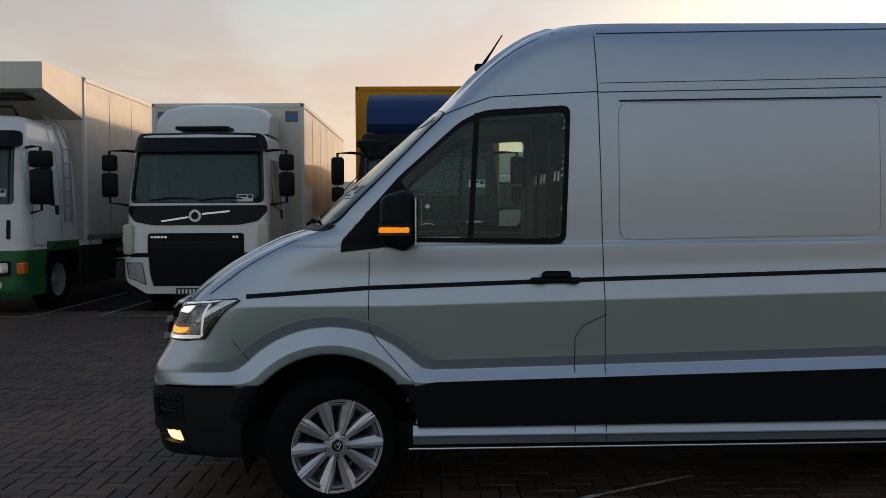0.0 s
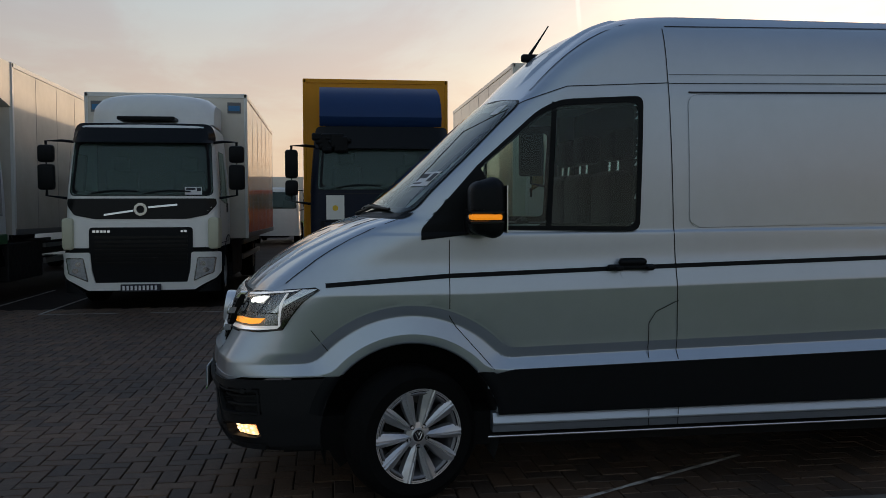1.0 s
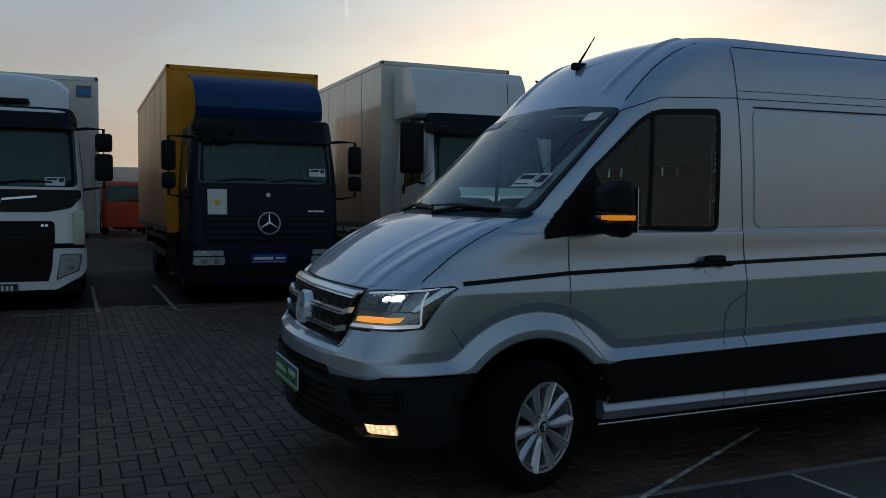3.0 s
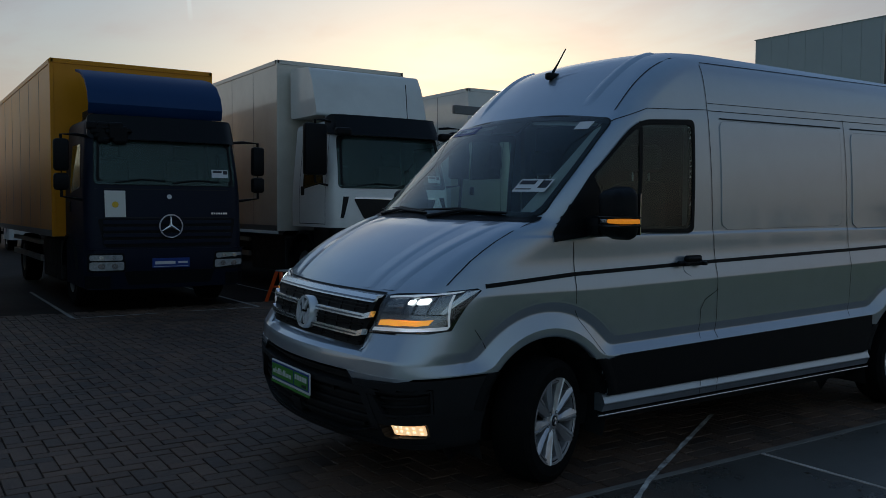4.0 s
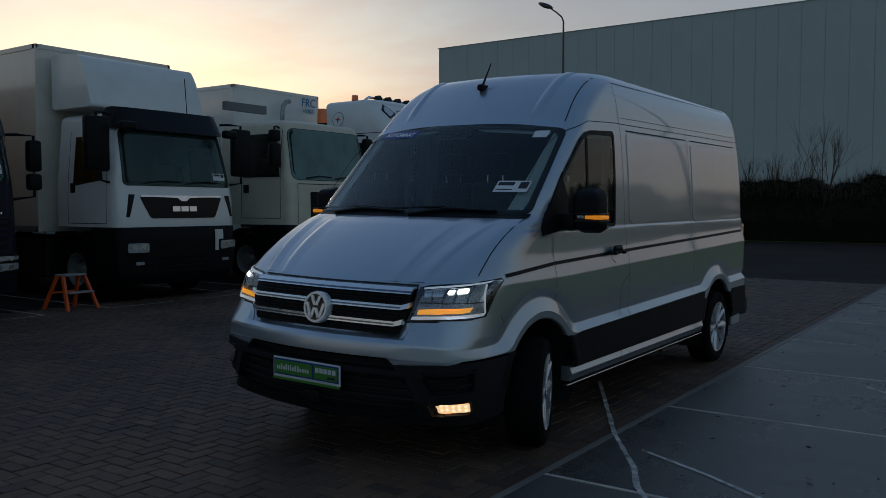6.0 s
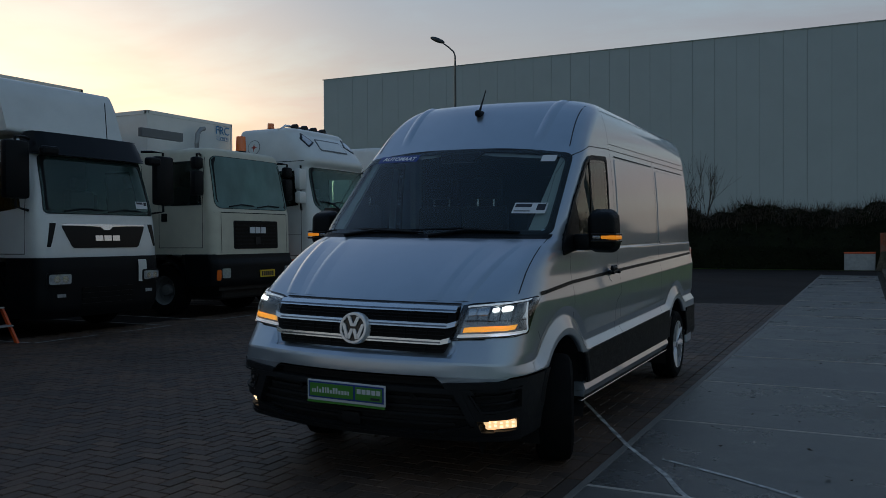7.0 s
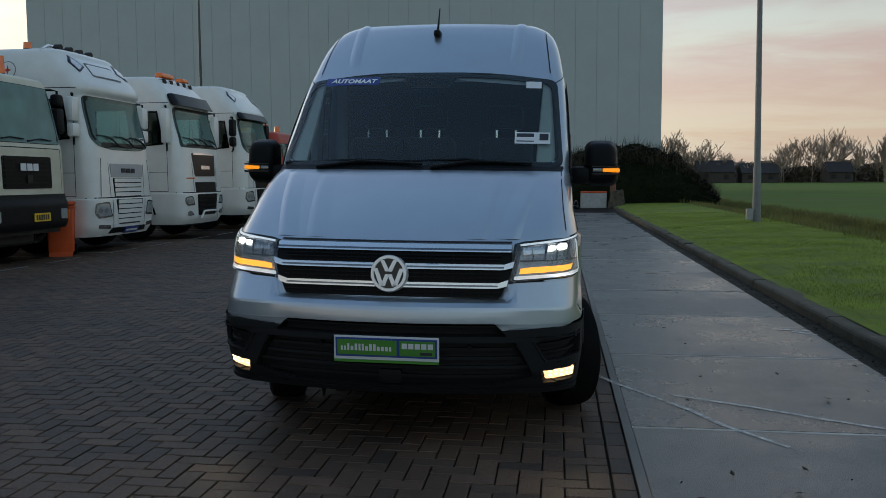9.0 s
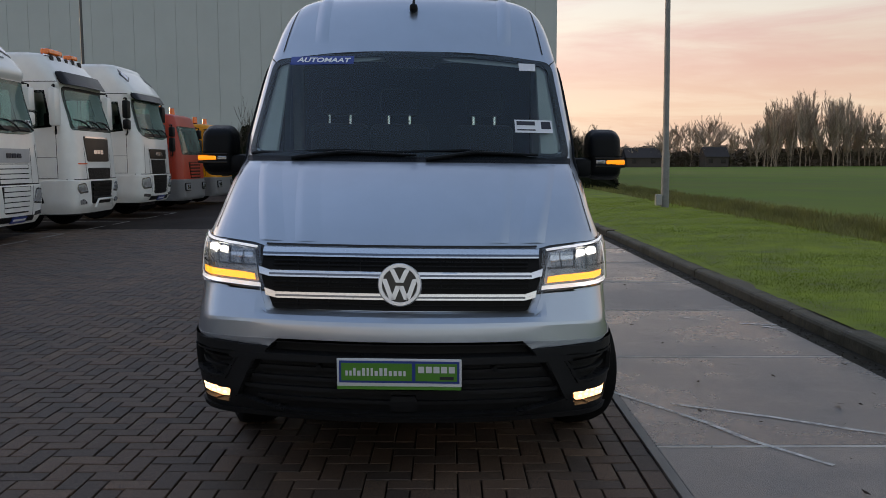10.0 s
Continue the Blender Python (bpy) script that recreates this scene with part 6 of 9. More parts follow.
def mirror_set(t, w, y, z, s, upper=(0.30, 0.22), lower=(0.42, 0.24), mat=BLACKPL, arm=0.32):
    """Two stacked mirrors on a bent tube at one side of a cab."""
    x = s * (w + arm)
    m = bmesh.new()
    tube(m, [(s * (w - 0.05), y + 0.1, z + 0.12), (s * (w + 0.1), y, z + 0.13), (x, y - 0.06, z + 0.12), (x, y - 0.06, z - upper[0] - lower[0] - 0.06), (s * (w + 0.05), y + 0.02, z - upper[0] - lower[0] - 0.10), (s * (w - 0.05), y + 0.1, z - upper[0] - lower[0] - 0.10)], 0.022, 8)
    arm_ob = part("mirror_arm", m, BLACKPL, t)
    zz = z + 0.06
    for h, b in (upper, lower):
        if h:
            part("mirror", boxes((x - b / 2, x + b / 2, y - 0.13, y + 0.02, zz - h, zz), bevel=0.045), mat, arm_ob, smooth=40)
            zz -= h + 0.03


nb = bmesh.new()
cyl(nb, (0, 0.0, 0), (0, -0.05, 0), 0.018, seg=6)
NUT = bpy.data.meshes.new("wheel_nut")
nb.to_mesh(NUT)
nb.free()
NUT.materials.append(GALV)


def truck_wheel(t, x, y, r=0.49, w=0.30, twin=False):
    s = 1 if x > 0 else -1
    prof = [(r * 0.55, -w / 2 + 0.02), (r * 0.6, -w / 2), (r * 0.92, -w / 2), (r, -w / 2 + 0.04), (r, w / 2 - 0.04), (r * 0.92, w / 2), (r * 0.5, w / 2)]
    ob = part("wheel", lathe(bmesh.new(), prof, (0, 0, 0), 32), RUBBER, t, smooth=30)
    ob.matrix_basis = pose(x, y, r, 0, 0, 90 if s > 0 else -90)
    part("rim", lathe(bmesh.new(), [(r * 0.57, -w / 2 + 0.01), (r * 0.52, -w / 2 + 0.02), (r * 0.50, -0.02), (r * 0.30, 0.02), (r * 0.22, -0.06), (r * 0.20, -0.10), (0, -0.11)], (0, 0, 0), 28), GALV, ob, smooth=30)
    for k in range(8):
        a = 2 * math.pi * k / 8
        nut = new("wheel_nut", NUT)
        nut.parent = ob
        nut.matrix_basis = pose(r * 0.33 * math.cos(a), 0.0, r * 0.33 * math.sin(a))


def chassis(t, y1, rear, w=2.3, tank=True):
    for s in (-1, 1):
        part("chassis_rail", boxes((s * 0.40 - 0.05, s * 0.40 + 0.05, 0.702, y1, 0.62, 0.90)), DARKMETAL, t)
    part("cross_member", boxes((-0.44, 0.44, 0.5, 0.7, 0.45, 0.9)), DARKMETAL, t)
    part("engine_block", boxes((-0.62, 0.62, 0.35, 2.1, 0.30, 1.0), bevel=0.05), DARKMETAL, t)
    for y in (1.35, *rear):
        for s in (-1, 1):
            truck_wheel(t, s * (w / 2 - 0.17), y)
        part("axle", boxes((-w / 2 + 0.3, w / 2 - 0.3, y - 0.07, y + 0.07, 0.42, 0.56)), DARKMETAL, t)
    for s in (-1, 1):
        bm = bmesh.new()
        lathe(bm, [(0.60, -0.19), (0.62, -0.19), (0.62, 0.19), (0.58, 0.19), (0.58, -0.15)], (0, 0, 0), 36)
        bmesh.ops.delete(bm, geom=[v for v in bm.verts if v.co.z < 0.05], context="VERTS")
        m = part("mudguard", bm, BLACKPL, t, smooth=30)
        m.matrix_basis = pose(s * (w / 2 - 0.16), 1.35, 0.50, 0, 0, 90)
        if tank:
            part("side_box", boxes((s * (w / 2) - 0.35, s * (w / 2) + 0.0, 2.2, 3.9, 0.32, 1.0) if s > 0 else (s * (w / 2), s * (w / 2) + 0.35, 2.2, 3.9, 0.32, 1.0), bevel=0.03), DARKMETAL, t)
            part("side_rail", boxes((s * (w / 2) - 0.03, s * (w / 2) + 0.03, 4.0, y1 - 1.5, 0.55, 0.65), (s * (w / 2) - 0.03, s * (w / 2) + 0.03, 4.0, y1 - 1.5, 0.85, 0.93)), GALV, t)


def cargo_box(t, y0, y1, z0, z1, mat, w=1.275, frame=None, front_frame=True):
    b = part("cargo_box", boxes((-w, w, y0, y1, z0, z1), bevel=0.012), mat, t)
    fr = frame or mat
    for s in (-1, 1):
        part("corner_post", boxes((s * w - 0.045, s * w + 0.012, y0 - 0.012, y0 + 0.07, z0, z1 + 0.01) if s > 0 else (s * w - 0.012, s * w + 0.045, y0 - 0.012, y0 + 0.07, z0, z1 + 0.01), bevel=0.006), fr, b)
        part("roof_rail", boxes((min(s * w, s * w - s * 0.05) - (0.012 if s < 0 else 0), max(s * w, s * w - s * 0.05) + (0.012 if s > 0 else 0), y0, y1, z1 - 0.07, z1 + 0.012), bevel=0.006), fr, b)
        part("floor_rail", boxes((s * w - 0.012, s * w + 0.012, y0, y1, z0, z0 + 0.10)), GREYPL, b)
        k = y0 + 1.2
        while k < y1:
            part("panel_joint", boxes((s * (w + 0.0015) - 0.001, s * (w + 0.0015) + 0.001, k, k + 0.012, z0 + 0.1, z1 - 0.07)), GREYPL, b)
            k += 1.2
    part("front_rail", boxes((-w, w, y0 - 0.012, y0 + 0.05, z1 - 0.06, z1 + 0.014), bevel=0.006), fr, b)
    return b


def sticker(c, x, z, w=0.26, h=0.12):
    s = c.panel("paper_sticker", [(x, z), (x + w, z), (x + w, z + h), (x, z + h)], STICKER, 0.014, 0.002, nx=2)
    c.panel("bar", [(x + 0.02, z + h * 0.62), (x + w * 0.62, z + h * 0.62), (x + w * 0.62, z + h * 0.9), (x + 0.02, z + h * 0.9)], INK, 0.016, 0.001, nx=2, under=s)
    c.panel("bar", [(x + w * 0.7, z + h * 0.45), (x + w * 0.95, z + h * 0.45), (x + w * 0.95, z + h * 0.92), (x + w * 0.7, z + h * 0.92)], INK, 0.016, 0.001, nx=2, under=s)


def lamp_unit(t, c, x, z0, z1, w, label="clear headlamp"):
    for s in (-1, 1):
        a, b = sorted((s * x, s * (x + w)))
        h = c.panel("headlamp", rounded([(a, z0), (b, z0 + (0.03 if s > 0 else 0)), (b, z1), (a, z1)], 0.03, 3), LAMPCLEAR, 0.046, 0.03, label, nx=8, dz=0.03)
        c.panel("lamp_surround", rounded([(a - 0.025, z0 - 0.025), (b + 0.025, z0 - 0.025), (b + 0.025, z1 + 0.025), (a - 0.025, z1 + 0.025)], 0.04, 3), BLACKPL, 0.036, 0.03, nx=8, dz=0.03, under=h)
        for k in (0.3, 0.7):
            cx, cz = a + (b - a) * k, (z0 + z1) / 2
            rr = min(0.35 * (z1 - z0), 0.2 * w)
            c.panel("bulb", [(cx + rr * math.cos(i * math.pi / 5), cz + rr * math.sin(i * math.pi / 5)) for i in range(10)], CHROME, 0.051, 0.004, nx=4, dz=0.02, under=h)


def almond_lamp(t, c, x0, x1, z0, z1):
    """Slanted headlamps with a thin grey edge, narrower towards the top."""
    for s in (-1, 1):
        P = [(s * x0, z0 + 0.02), (s * (x1 - 0.07), z0), (s * x1, z0 + 0.10), (s * (x1 - 0.02), z1 - 0.03), (s * (x0 + 0.20), z1), (s * (x0 + 0.10), z1 - 0.02)]
        P = rounded(P, 0.03, 3)
        h = c.panel("headlamp", P, LAMPGREY, 0.012, 0.02, "slanted clear headlamp", nx=12, dz=0.03)
        c.panel("lamp_bowl", shrink(P, 0.035), LAMPCLEAR, 0.016, 0.006, nx=12, dz=0.02, under=h)
        for k in (0.34, 0.68):
            cx, cz = s * (x0 + 0.05 + (x1 - x0) * k), (z0 + z1) / 2 - 0.01
            c.panel("bulb", [(cx + 0.05 * math.cos(i * math.pi / 6), cz + 0.05 * math.sin(i * math.pi / 6)) for i in range(12)], GREYPL, 0.020, 0.004, nx=4, dz=0.02, under=h)


def big_wipers(t, c, lo):
    """Three parked wipers on a dark cowl."""
    c.panel("wiper_cowl", rounded([(-0.86, lo + 0.015), (0.86, lo + 0.015), (0.80, lo + 0.10), (-0.80, lo + 0.10)], 0.03, 3), TRUCKBLACK, 0.012, 0.008, nx=14)
    for x in (-0.70, -0.12, 0.46):
        w = bmesh.new()
        tube(w, [c.at(x + 0.40, lo + 0.05, 0.05), c.at(x + 0.22, lo + 0.15, 0.055), c.at(x, lo + 0.22, 0.045)], 0.017, 6)
        tube(w, [c.at(x - 0.26, lo + 0.23, 0.03), c.at(x, lo + 0.22, 0.035), c.at(x + 0.30, lo + 0.19, 0.03)], 0.012, 6)
        part("wiper", w, TRUCKBLACK, c.ob)


def slats(t, c, x0, x1, z0, z1, n, mat, lift=0.03, under=None, f0=0.2, f1=0.75):
    h = (z1 - z0) / n
    for k in range(n):
        c.panel("grille_slat", [(x0, z0 + h * (k + f0)), (x1, z0 + h * (k + f0)), (x1, z0 + h * (k + f1)), (x0, z0 + h * (k + f1))], mat, lift, 0.03, nx=8, dz=0.03, under=under)


def bar_letters(t, c, x0, z, n, w, h, mat, gap=0.3, lift=0.03, under=None):
    """Raised bars of the size of a maker's lettering."""
    for k in range(n):
        a = x0 + k * w * (1 + gap)
        c.panel("badge_bar", [(a, z), (a + w, z), (a + w, z + h), (a, z + h)], mat, lift, 0.01, nx=2, under=under)


def beacon(t, x, y, z, r=0.075, h=0.2):
    b = bmesh.new()
    cyl(b, (x, y, z), (x, y, z + 0.04), r * 0.9, seg=16)
    base = part("beacon_base", b, BLACKPL, t)
    b = bmesh.new()
    cyl(b, (x, y, z + 0.04), (x, y, z + h), r, r * 0.85, seg=16)
    part("beacon", b, ORANGE, base, "orange beacon")


# white rigid truck with black mask and visor, insulated box body
def truck_masked(x, y):
    t = thing("box_truck", "white rigid truck with black front mask and insulated white box", "truck", at=(x, y, 0), group="row of parked trucks")
    SC = rounded([(-1.09, 1.76), (1.09, 1.76), (1.04, 2.66), (-1.04, 2.66)], 0.10, 4)
    c = Cab(t, WHITE, [(0.30, 0.02), (0.9, 0.0), (1.6, 0.05), (2.7, 0.26), (2.95, 0.34)], [(0.3, 1.17), (1.5, 1.17), (2.7, 1.09), (2.95, 1.06)], 1.75, 0.95, 2.82, screen=SC, side=[(0.42, 1.70), (1.30, 1.62), (1.30, 2.5), (0.62, 2.5)])
    c.door_lines(0.34, 1.40, 1.0, 2.6)
    mask = c.panel("front_mask", rounded([(-1.12, 1.72), (-1.13, 1.62), (-1.0, 1.46), (-0.7, 1.40), (0.7, 1.40), (1.0, 1.46), (1.13, 1.62), (1.12, 1.72)], 0.03, 3), TRUCKBLACK, 0.01, 0.02, "gloss black mask under the windscreen", nx=24)
    for a, b, z in ((-0.55, -0.11, 1.46), (0.11, 0.55, 1.62)):
        c.panel("emblem_bar", [(a, z - 0.012 if a < 0 else z - 0.055), (b, z + 0.055 if a < 0 else z - 0.012), (b, z + 0.085 if a < 0 else z + 0.018), (a, z + 0.018 if a < 0 else z - 0.025)], CHROME, 0.03, 0.01, nx=6, under=mask)
    em = part("emblem", lathe(bmesh.new(), [(0.055, 0.0), (0.06, -0.03), (0.10, -0.03), (0.105, 0.0)], (0, c.front(0, 1.55) - 0.02, 1.55), 24), CHROME, mask, "round chrome emblem")
    grille = c.panel("grille", rounded([(-0.70, 0.40), (0.70, 0.40), (0.78, 0.62), (0.78, 1.27), (-0.78, 1.27), (-0.78, 0.62)], 0.06, 4), BLACKPL, 0.012, 0.04, "black grille panel", nx=14)
    slats(t, c, -0.70, 0.70, 0.68, 1.15, 7, TRUCKBLACK, 0.02, grille)
    bar_letters(t, c, -0.72, 1.19, 5, 0.042, 0.035, CHROME, under=grille)
    bar_letters(t, c, 0.60, 1.19, 2, 0.04, 0.035, CHROME, under=grille)
    # lower front
    bp = c.panel("bumper", rounded([(-0.74, 0.29), (0.74, 0.29), (0.70, 0.41), (-0.70, 0.41)], 0.02, 2), WHITE, 0.05, 0.10, "white three-part bumper", nx=14)
    part("bumper_core", boxes((-1.10, 1.10, 0.08, 0.6, 0.26, 0.97), bevel=0.04), BLACKPL, t)
    for s in (-1, 1):
        c.panel("bumper_corner", rounded([(s * 0.66, 0.29), (s * 0.80, 0.29), (s * 1.10, 0.47), (s * 1.155, 0.56), (s * 1.155, 0.88), (s * 0.76, 0.88), (s * 0.74, 0.60)], 0.03, 3), WHITE, 0.052, 0.12, nx=14, under=bp)
        c.panel("bumper_edge", [(s * 0.84, 0.25), (s * 1.15, 0.25), (s * 1.15, 0.52), (s * 1.10, 0.44)], BLACKPL, 0.04, 0.12, nx=8, under=bp)
        hl = c.panel("headlamp", rounded([(s * 0.785, 0.42), (s * 1.07, 0.55), (s * 1.10, 0.80), (s * 0.85, 0.80)], 0.025, 3), LAMPGREY, 0.060, 0.03, "clear headlamp", nx=10, dz=0.03)
        c.panel("lamp_glass", shrink(rounded([(s * 0.785, 0.42), (s * 1.07, 0.55), (s * 1.10, 0.80), (s * 0.85, 0.80)], 0.025, 3), 0.022), LAMPCLEAR, 0.064, 0.006, nx=10, dz=0.03, under=hl)
        for cx, cz in ((0.93, 0.70), (0.97, 0.60)):
            c.panel("bulb", [(s * (cx + 0.045 * math.cos(i * math.pi / 5)), cz + 0.04 * math.sin(i * math.pi / 5)) for i in range(10)], CHROME, 0.068, 0.004, nx=4, dz=0.02, under=hl)
        part("corner_deflector", boxes((s * 1.10 - 0.085, s * 1.10 + 0.085, 0.0, 0.42, 0.92, 1.42), bevel=0.05), IVORY, t, "yellowed corner deflector", smooth=40)
        mirror_set(t, 1.13, 0.3, 2.50, s, (0.27, 0.24), (0.40, 0.25))
    part("sun_visor", drape(rounded([(-1.12, 2.60), (1.12, 2.60), (1.05, 2.92), (-1.05, 2.92)], 0.12, 4), lambda a, z, up: (a, c.front(a, 2.7) - 0.14 - up + (z - 2.60) * 0.75, z), 0, 0.05, 24, 0.05), TRUCKBLACK, t, "dark tinted sun visor", smooth=30)
    sticker(c, 0.66, 1.78)
    part("hatch", boxes((-0.45, 0.45, 0.5, 1.0, 2.99, 3.05), bevel=0.02), BLACKPL, t)
    d = bmesh.new()
    sections = []
    for k in range(17):
        u = -1 + k / 8
        top = 3.50 - 0.05 * u * u - 0.10 * max(0.0, abs(u) - 0.85) / 0.15
        sections.append([d.verts.new((0.98 * u, min(2.2, yy + 0.40 * u * u), 2.98 + (top - 2.98) * f)) for yy, f in ((0.78, 0.0), (0.80, 0.35), (0.90, 0.72), (1.02, 0.90), (1.18, 0.98), (1.40, 1.0), (2.18, 1.0), (2.18, 0.0))])
    for a, b in zip(sections, sections[1:]):
        for i in range(8):
            d.faces.new((a[i], b[i], b[(i + 1) % 8], a[(i + 1) % 8]))
    d.faces.new(sections[0][::-1])
    d.faces.new(sections[-1])
    bmesh.ops.recalc_face_normals(d, faces=d.faces)
    part("roof_deflector", d, WHITE, t, "white roof air deflector", smooth=40)
    b = cargo_box(t, 2.35, 9.6, 1.02, 3.66, BOXWHITE, 1.42, WHITE)
    for s in (-1, 1):
        m = part("company_mark", boxes((s * 1.20 - 0.12, s * 1.20 + 0.12, 2.335, 2.345, 3.32, 3.52)), GREYPL, b, "grey and blue mark")
        part("bar", boxes((s * 1.20 - 0.10, s * 1.20 + 0.10, 2.328, 2.334, 3.36, 3.46)), SKYBLUE, m)
    pl = part("licence_plate", boxes((-0.30, 0.30, -0.085, -0.03, 0.275, 0.385), bevel=0.004), INK, t, "dark plate with pale characters as bars")
    for k in range(9):
        part("bar", boxes((-0.27 + k * 0.06, -0.235 + k * 0.06, -0.089, -0.0855, 0.295, 0.365)), STICKER, pl)
    chassis(t, 9.5, (6.9,))
    return t


# dark blue cab with yellow box and blue spoiler
def truck_yellow(x, y):
    t = thing("box_truck", "dark blue rigid truck with yellow box body and blue roof spoiler", "truck", at=(x, y, 0), group="row of parked trucks")
    SC = rounded([(-1.04, 1.84), (1.04, 1.84), (1.0, 2.55), (-1.0, 2.55)], 0.08, 4)
    c = Cab(t, NAVY, [(0.30, 0.06), (0.8, 0.0), (1.7, 0.05), (2.6, 0.22), (2.9, 0.30)], [(0.3, 1.14), (1.6, 1.15), (2.6, 1.09), (2.9, 1.06)], 1.75, 0.35, 2.72, screen=SC, side=[(0.45, 1.80), (1.25, 1.72), (1.25, 2.45), (0.62, 2.45)])
    c.door_lines(0.36, 1.38, 0.95, 2.55)
    grille = c.panel("grille", rounded([(-0.92, 0.95), (0.92, 0.95), (1.0, 1.36), (-1.0, 1.36)], 0.05, 3), BLACKPL, 0.012, 0.03, "dark slatted grille", nx=14)
    slats(t, c, -0.93, 0.93, 0.98, 1.36, 4, NAVY, 0.035, grille)
    ring = part("emblem", lathe(bmesh.new(), [(0.15, 0), (0.155, -0.03), (0.175, -0.03), (0.18, 0)], (0, c.front(0, 1.25) - 0.04, 1.25), 32), CHROME, grille, "round chrome emblem")
    e = bmesh.new()
    for a in (90, 210, 330):
        ca, sa = math.cos(radians(a)), math.sin(radians(a))
        cyl(e, (0, c.front(0, 1.25) - 0.06, 1.25), (0.155 * ca, c.front(0, 1.25) - 0.05, 1.25 + 0.155 * sa), 0.028, 0.006, seg=6)
    part("spoke", e, CHROME, ring)
    c.panel("front_flap_gap", [(-1.02, 1.37), (1.02, 1.37), (1.02, 1.382), (-1.02, 1.382)], SEAM, 0.004, 0, nx=14)
    c.panel("front_flap_gap", [(-1.02, 1.78), (1.02, 1.78), (1.02, 1.792), (-1.02, 1.792)], SEAM, 0.004, 0, nx=14)
    sh = c.panel("paper_board", [(-0.90, 1.38), (-0.62, 1.38), (-0.62, 1.76), (-0.90, 1.76)], SHEET, 0.02, 0.008, "pale board with a round yellow mark", nx=3)
    c.panel("mark", [(-0.76 + 0.045 * math.cos(k * math.pi / 6), 1.56 + 0.045 * math.sin(k * math.pi / 6)) for k in range(12)], PLATEYELLOW, 0.024, 0.002, nx=4, dz=0.01, under=sh)
    c.panel("round_cap", [(0.0 + 0.035 * math.cos(k * math.pi / 6), 1.68 + 0.035 * math.sin(k * math.pi / 6)) for k in range(12)], STICKER, 0.02, 0.01, nx=4, dz=0.01)
    bar_letters(t, c, 0.62, 1.42, 7, 0.022, 0.028, CHROME, 0.7)
    bump = c.panel("bumper", rounded([(-1.13, 0.34), (1.13, 0.34), (1.14, 0.92), (-1.14, 0.92)], 0.05, 3), NAVY, 0.03, 0.05, nx=24)
    c.panel("bumper_recess", rounded([(-0.60, 0.40), (0.60, 0.40), (0.66, 0.60), (-0.66, 0.60)], 0.04, 3), BLACKPL, 0.036, 0.01, nx=12, under=bump)
    lamp_unit(t, c, 0.66, 0.62, 0.74, 0.42)
    lamp_unit(t, c, 0.68, 0.76, 0.84, 0.40)
    for s in (-1, 1):
        c.panel("grey_flap", [(s * 0.98 - 0.14, 0.36), (s * 0.98 + 0.14, 0.36), (s * 0.98 + 0.14, 0.54), (s * 0.98 - 0.14, 0.54)], BLACKPL, 0.04, 0.01, nx=4, under=bump)
        mirror_set(t, 1.12, 0.28, 2.42, s, (0.45, 0.20), (0.24, 0.20))
    pl = c.panel("licence_plate", [(-0.27, 0.64), (0.27, 0.64), (0.27, 0.78), (-0.27, 0.78)], PLATEBLUE, 0.04, 0.02, "blue dealer plate with pale bars", nx=4)
    c.panel("bar", [(-0.23, 0.69), (0.06, 0.69), (0.06, 0.735), (-0.23, 0.735)], STICKER, 0.043, 0.002, nx=3, under=pl)
    c.panel("bar", [(0.10, 0.70), (0.24, 0.70), (0.24, 0.73), (0.10, 0.73)], STICKER, 0.043, 0.002, nx=3, under=pl)
    c.panel("bar", [(-0.25, 0.655), (0.25, 0.655), (0.25, 0.662), (-0.25, 0.662)], STICKER, 0.043, 0.002, nx=3, under=pl)
    part("sun_visor", drape(rounded([(-1.08, 2.50), (1.08, 2.50), (1.06, 2.86), (-1.06, 2.86)], 0.08, 4), lambda a, z, up: (a, c.front(a, 2.6) - 0.13 - up + (z - 2.50) * 0.5, z), 0, 0.05, 24, 0.05), TRUCKBLACK, t, "dark sun visor", smooth=30)
    sticker(c, 0.66, 1.98)
    # curved spoiler plate before the box
    rows = [(0.62, 2.93), (0.58, 3.05), (0.66, 3.25), (0.86, 3.45), (1.18, 3.58), (1.55, 3.66)]
    bm = bmesh.new()
    up = [[bm.verts.new((xx, yy, zz)) for xx in (-1.0, -0.5, 0, 0.5, 1.0)] for yy, zz in rows]
    dn = [[bm.verts.new((xx, yy + 0.03, zz - 0.03)) for xx in (-1.0, -0.5, 0, 0.5, 1.0)] for yy, zz in rows]
    for g in (up, dn):
        for p, q in zip(g, g[1:]):
            for k in range(4):
                bm.faces.new((p[k], p[k + 1], q[k + 1], q[k]))
    for k in range(len(rows) - 1):
        bm.faces.new((up[k][0], up[k + 1][0], dn[k + 1][0], dn[k][0])); bm.faces.new((up[k][4], up[k + 1][4], dn[k + 1][4], dn[k][4]))
    for k in range(4):
        bm.faces.new((up[0][k], up[0][k + 1], dn[0][k + 1], dn[0][k])); bm.faces.new((up[-1][k], up[-1][k + 1], dn[-1][k + 1], dn[-1][k]))
    bmesh.ops.recalc_face_normals(bm, faces=bm.faces)
    part("roof_spoiler", bm, SPOILERBLUE, t, "curved dark blue roof spoiler", smooth=40)
    part("spoiler_strut", boxes((-0.9, -0.86, 0.8, 1.6, 2.85, 3.0), (0.86, 0.9, 0.8, 1.6, 2.85, 3.0), (-0.9, 0.9, 0.9, 0.95, 2.84, 2.94)), BLACKPL, t)
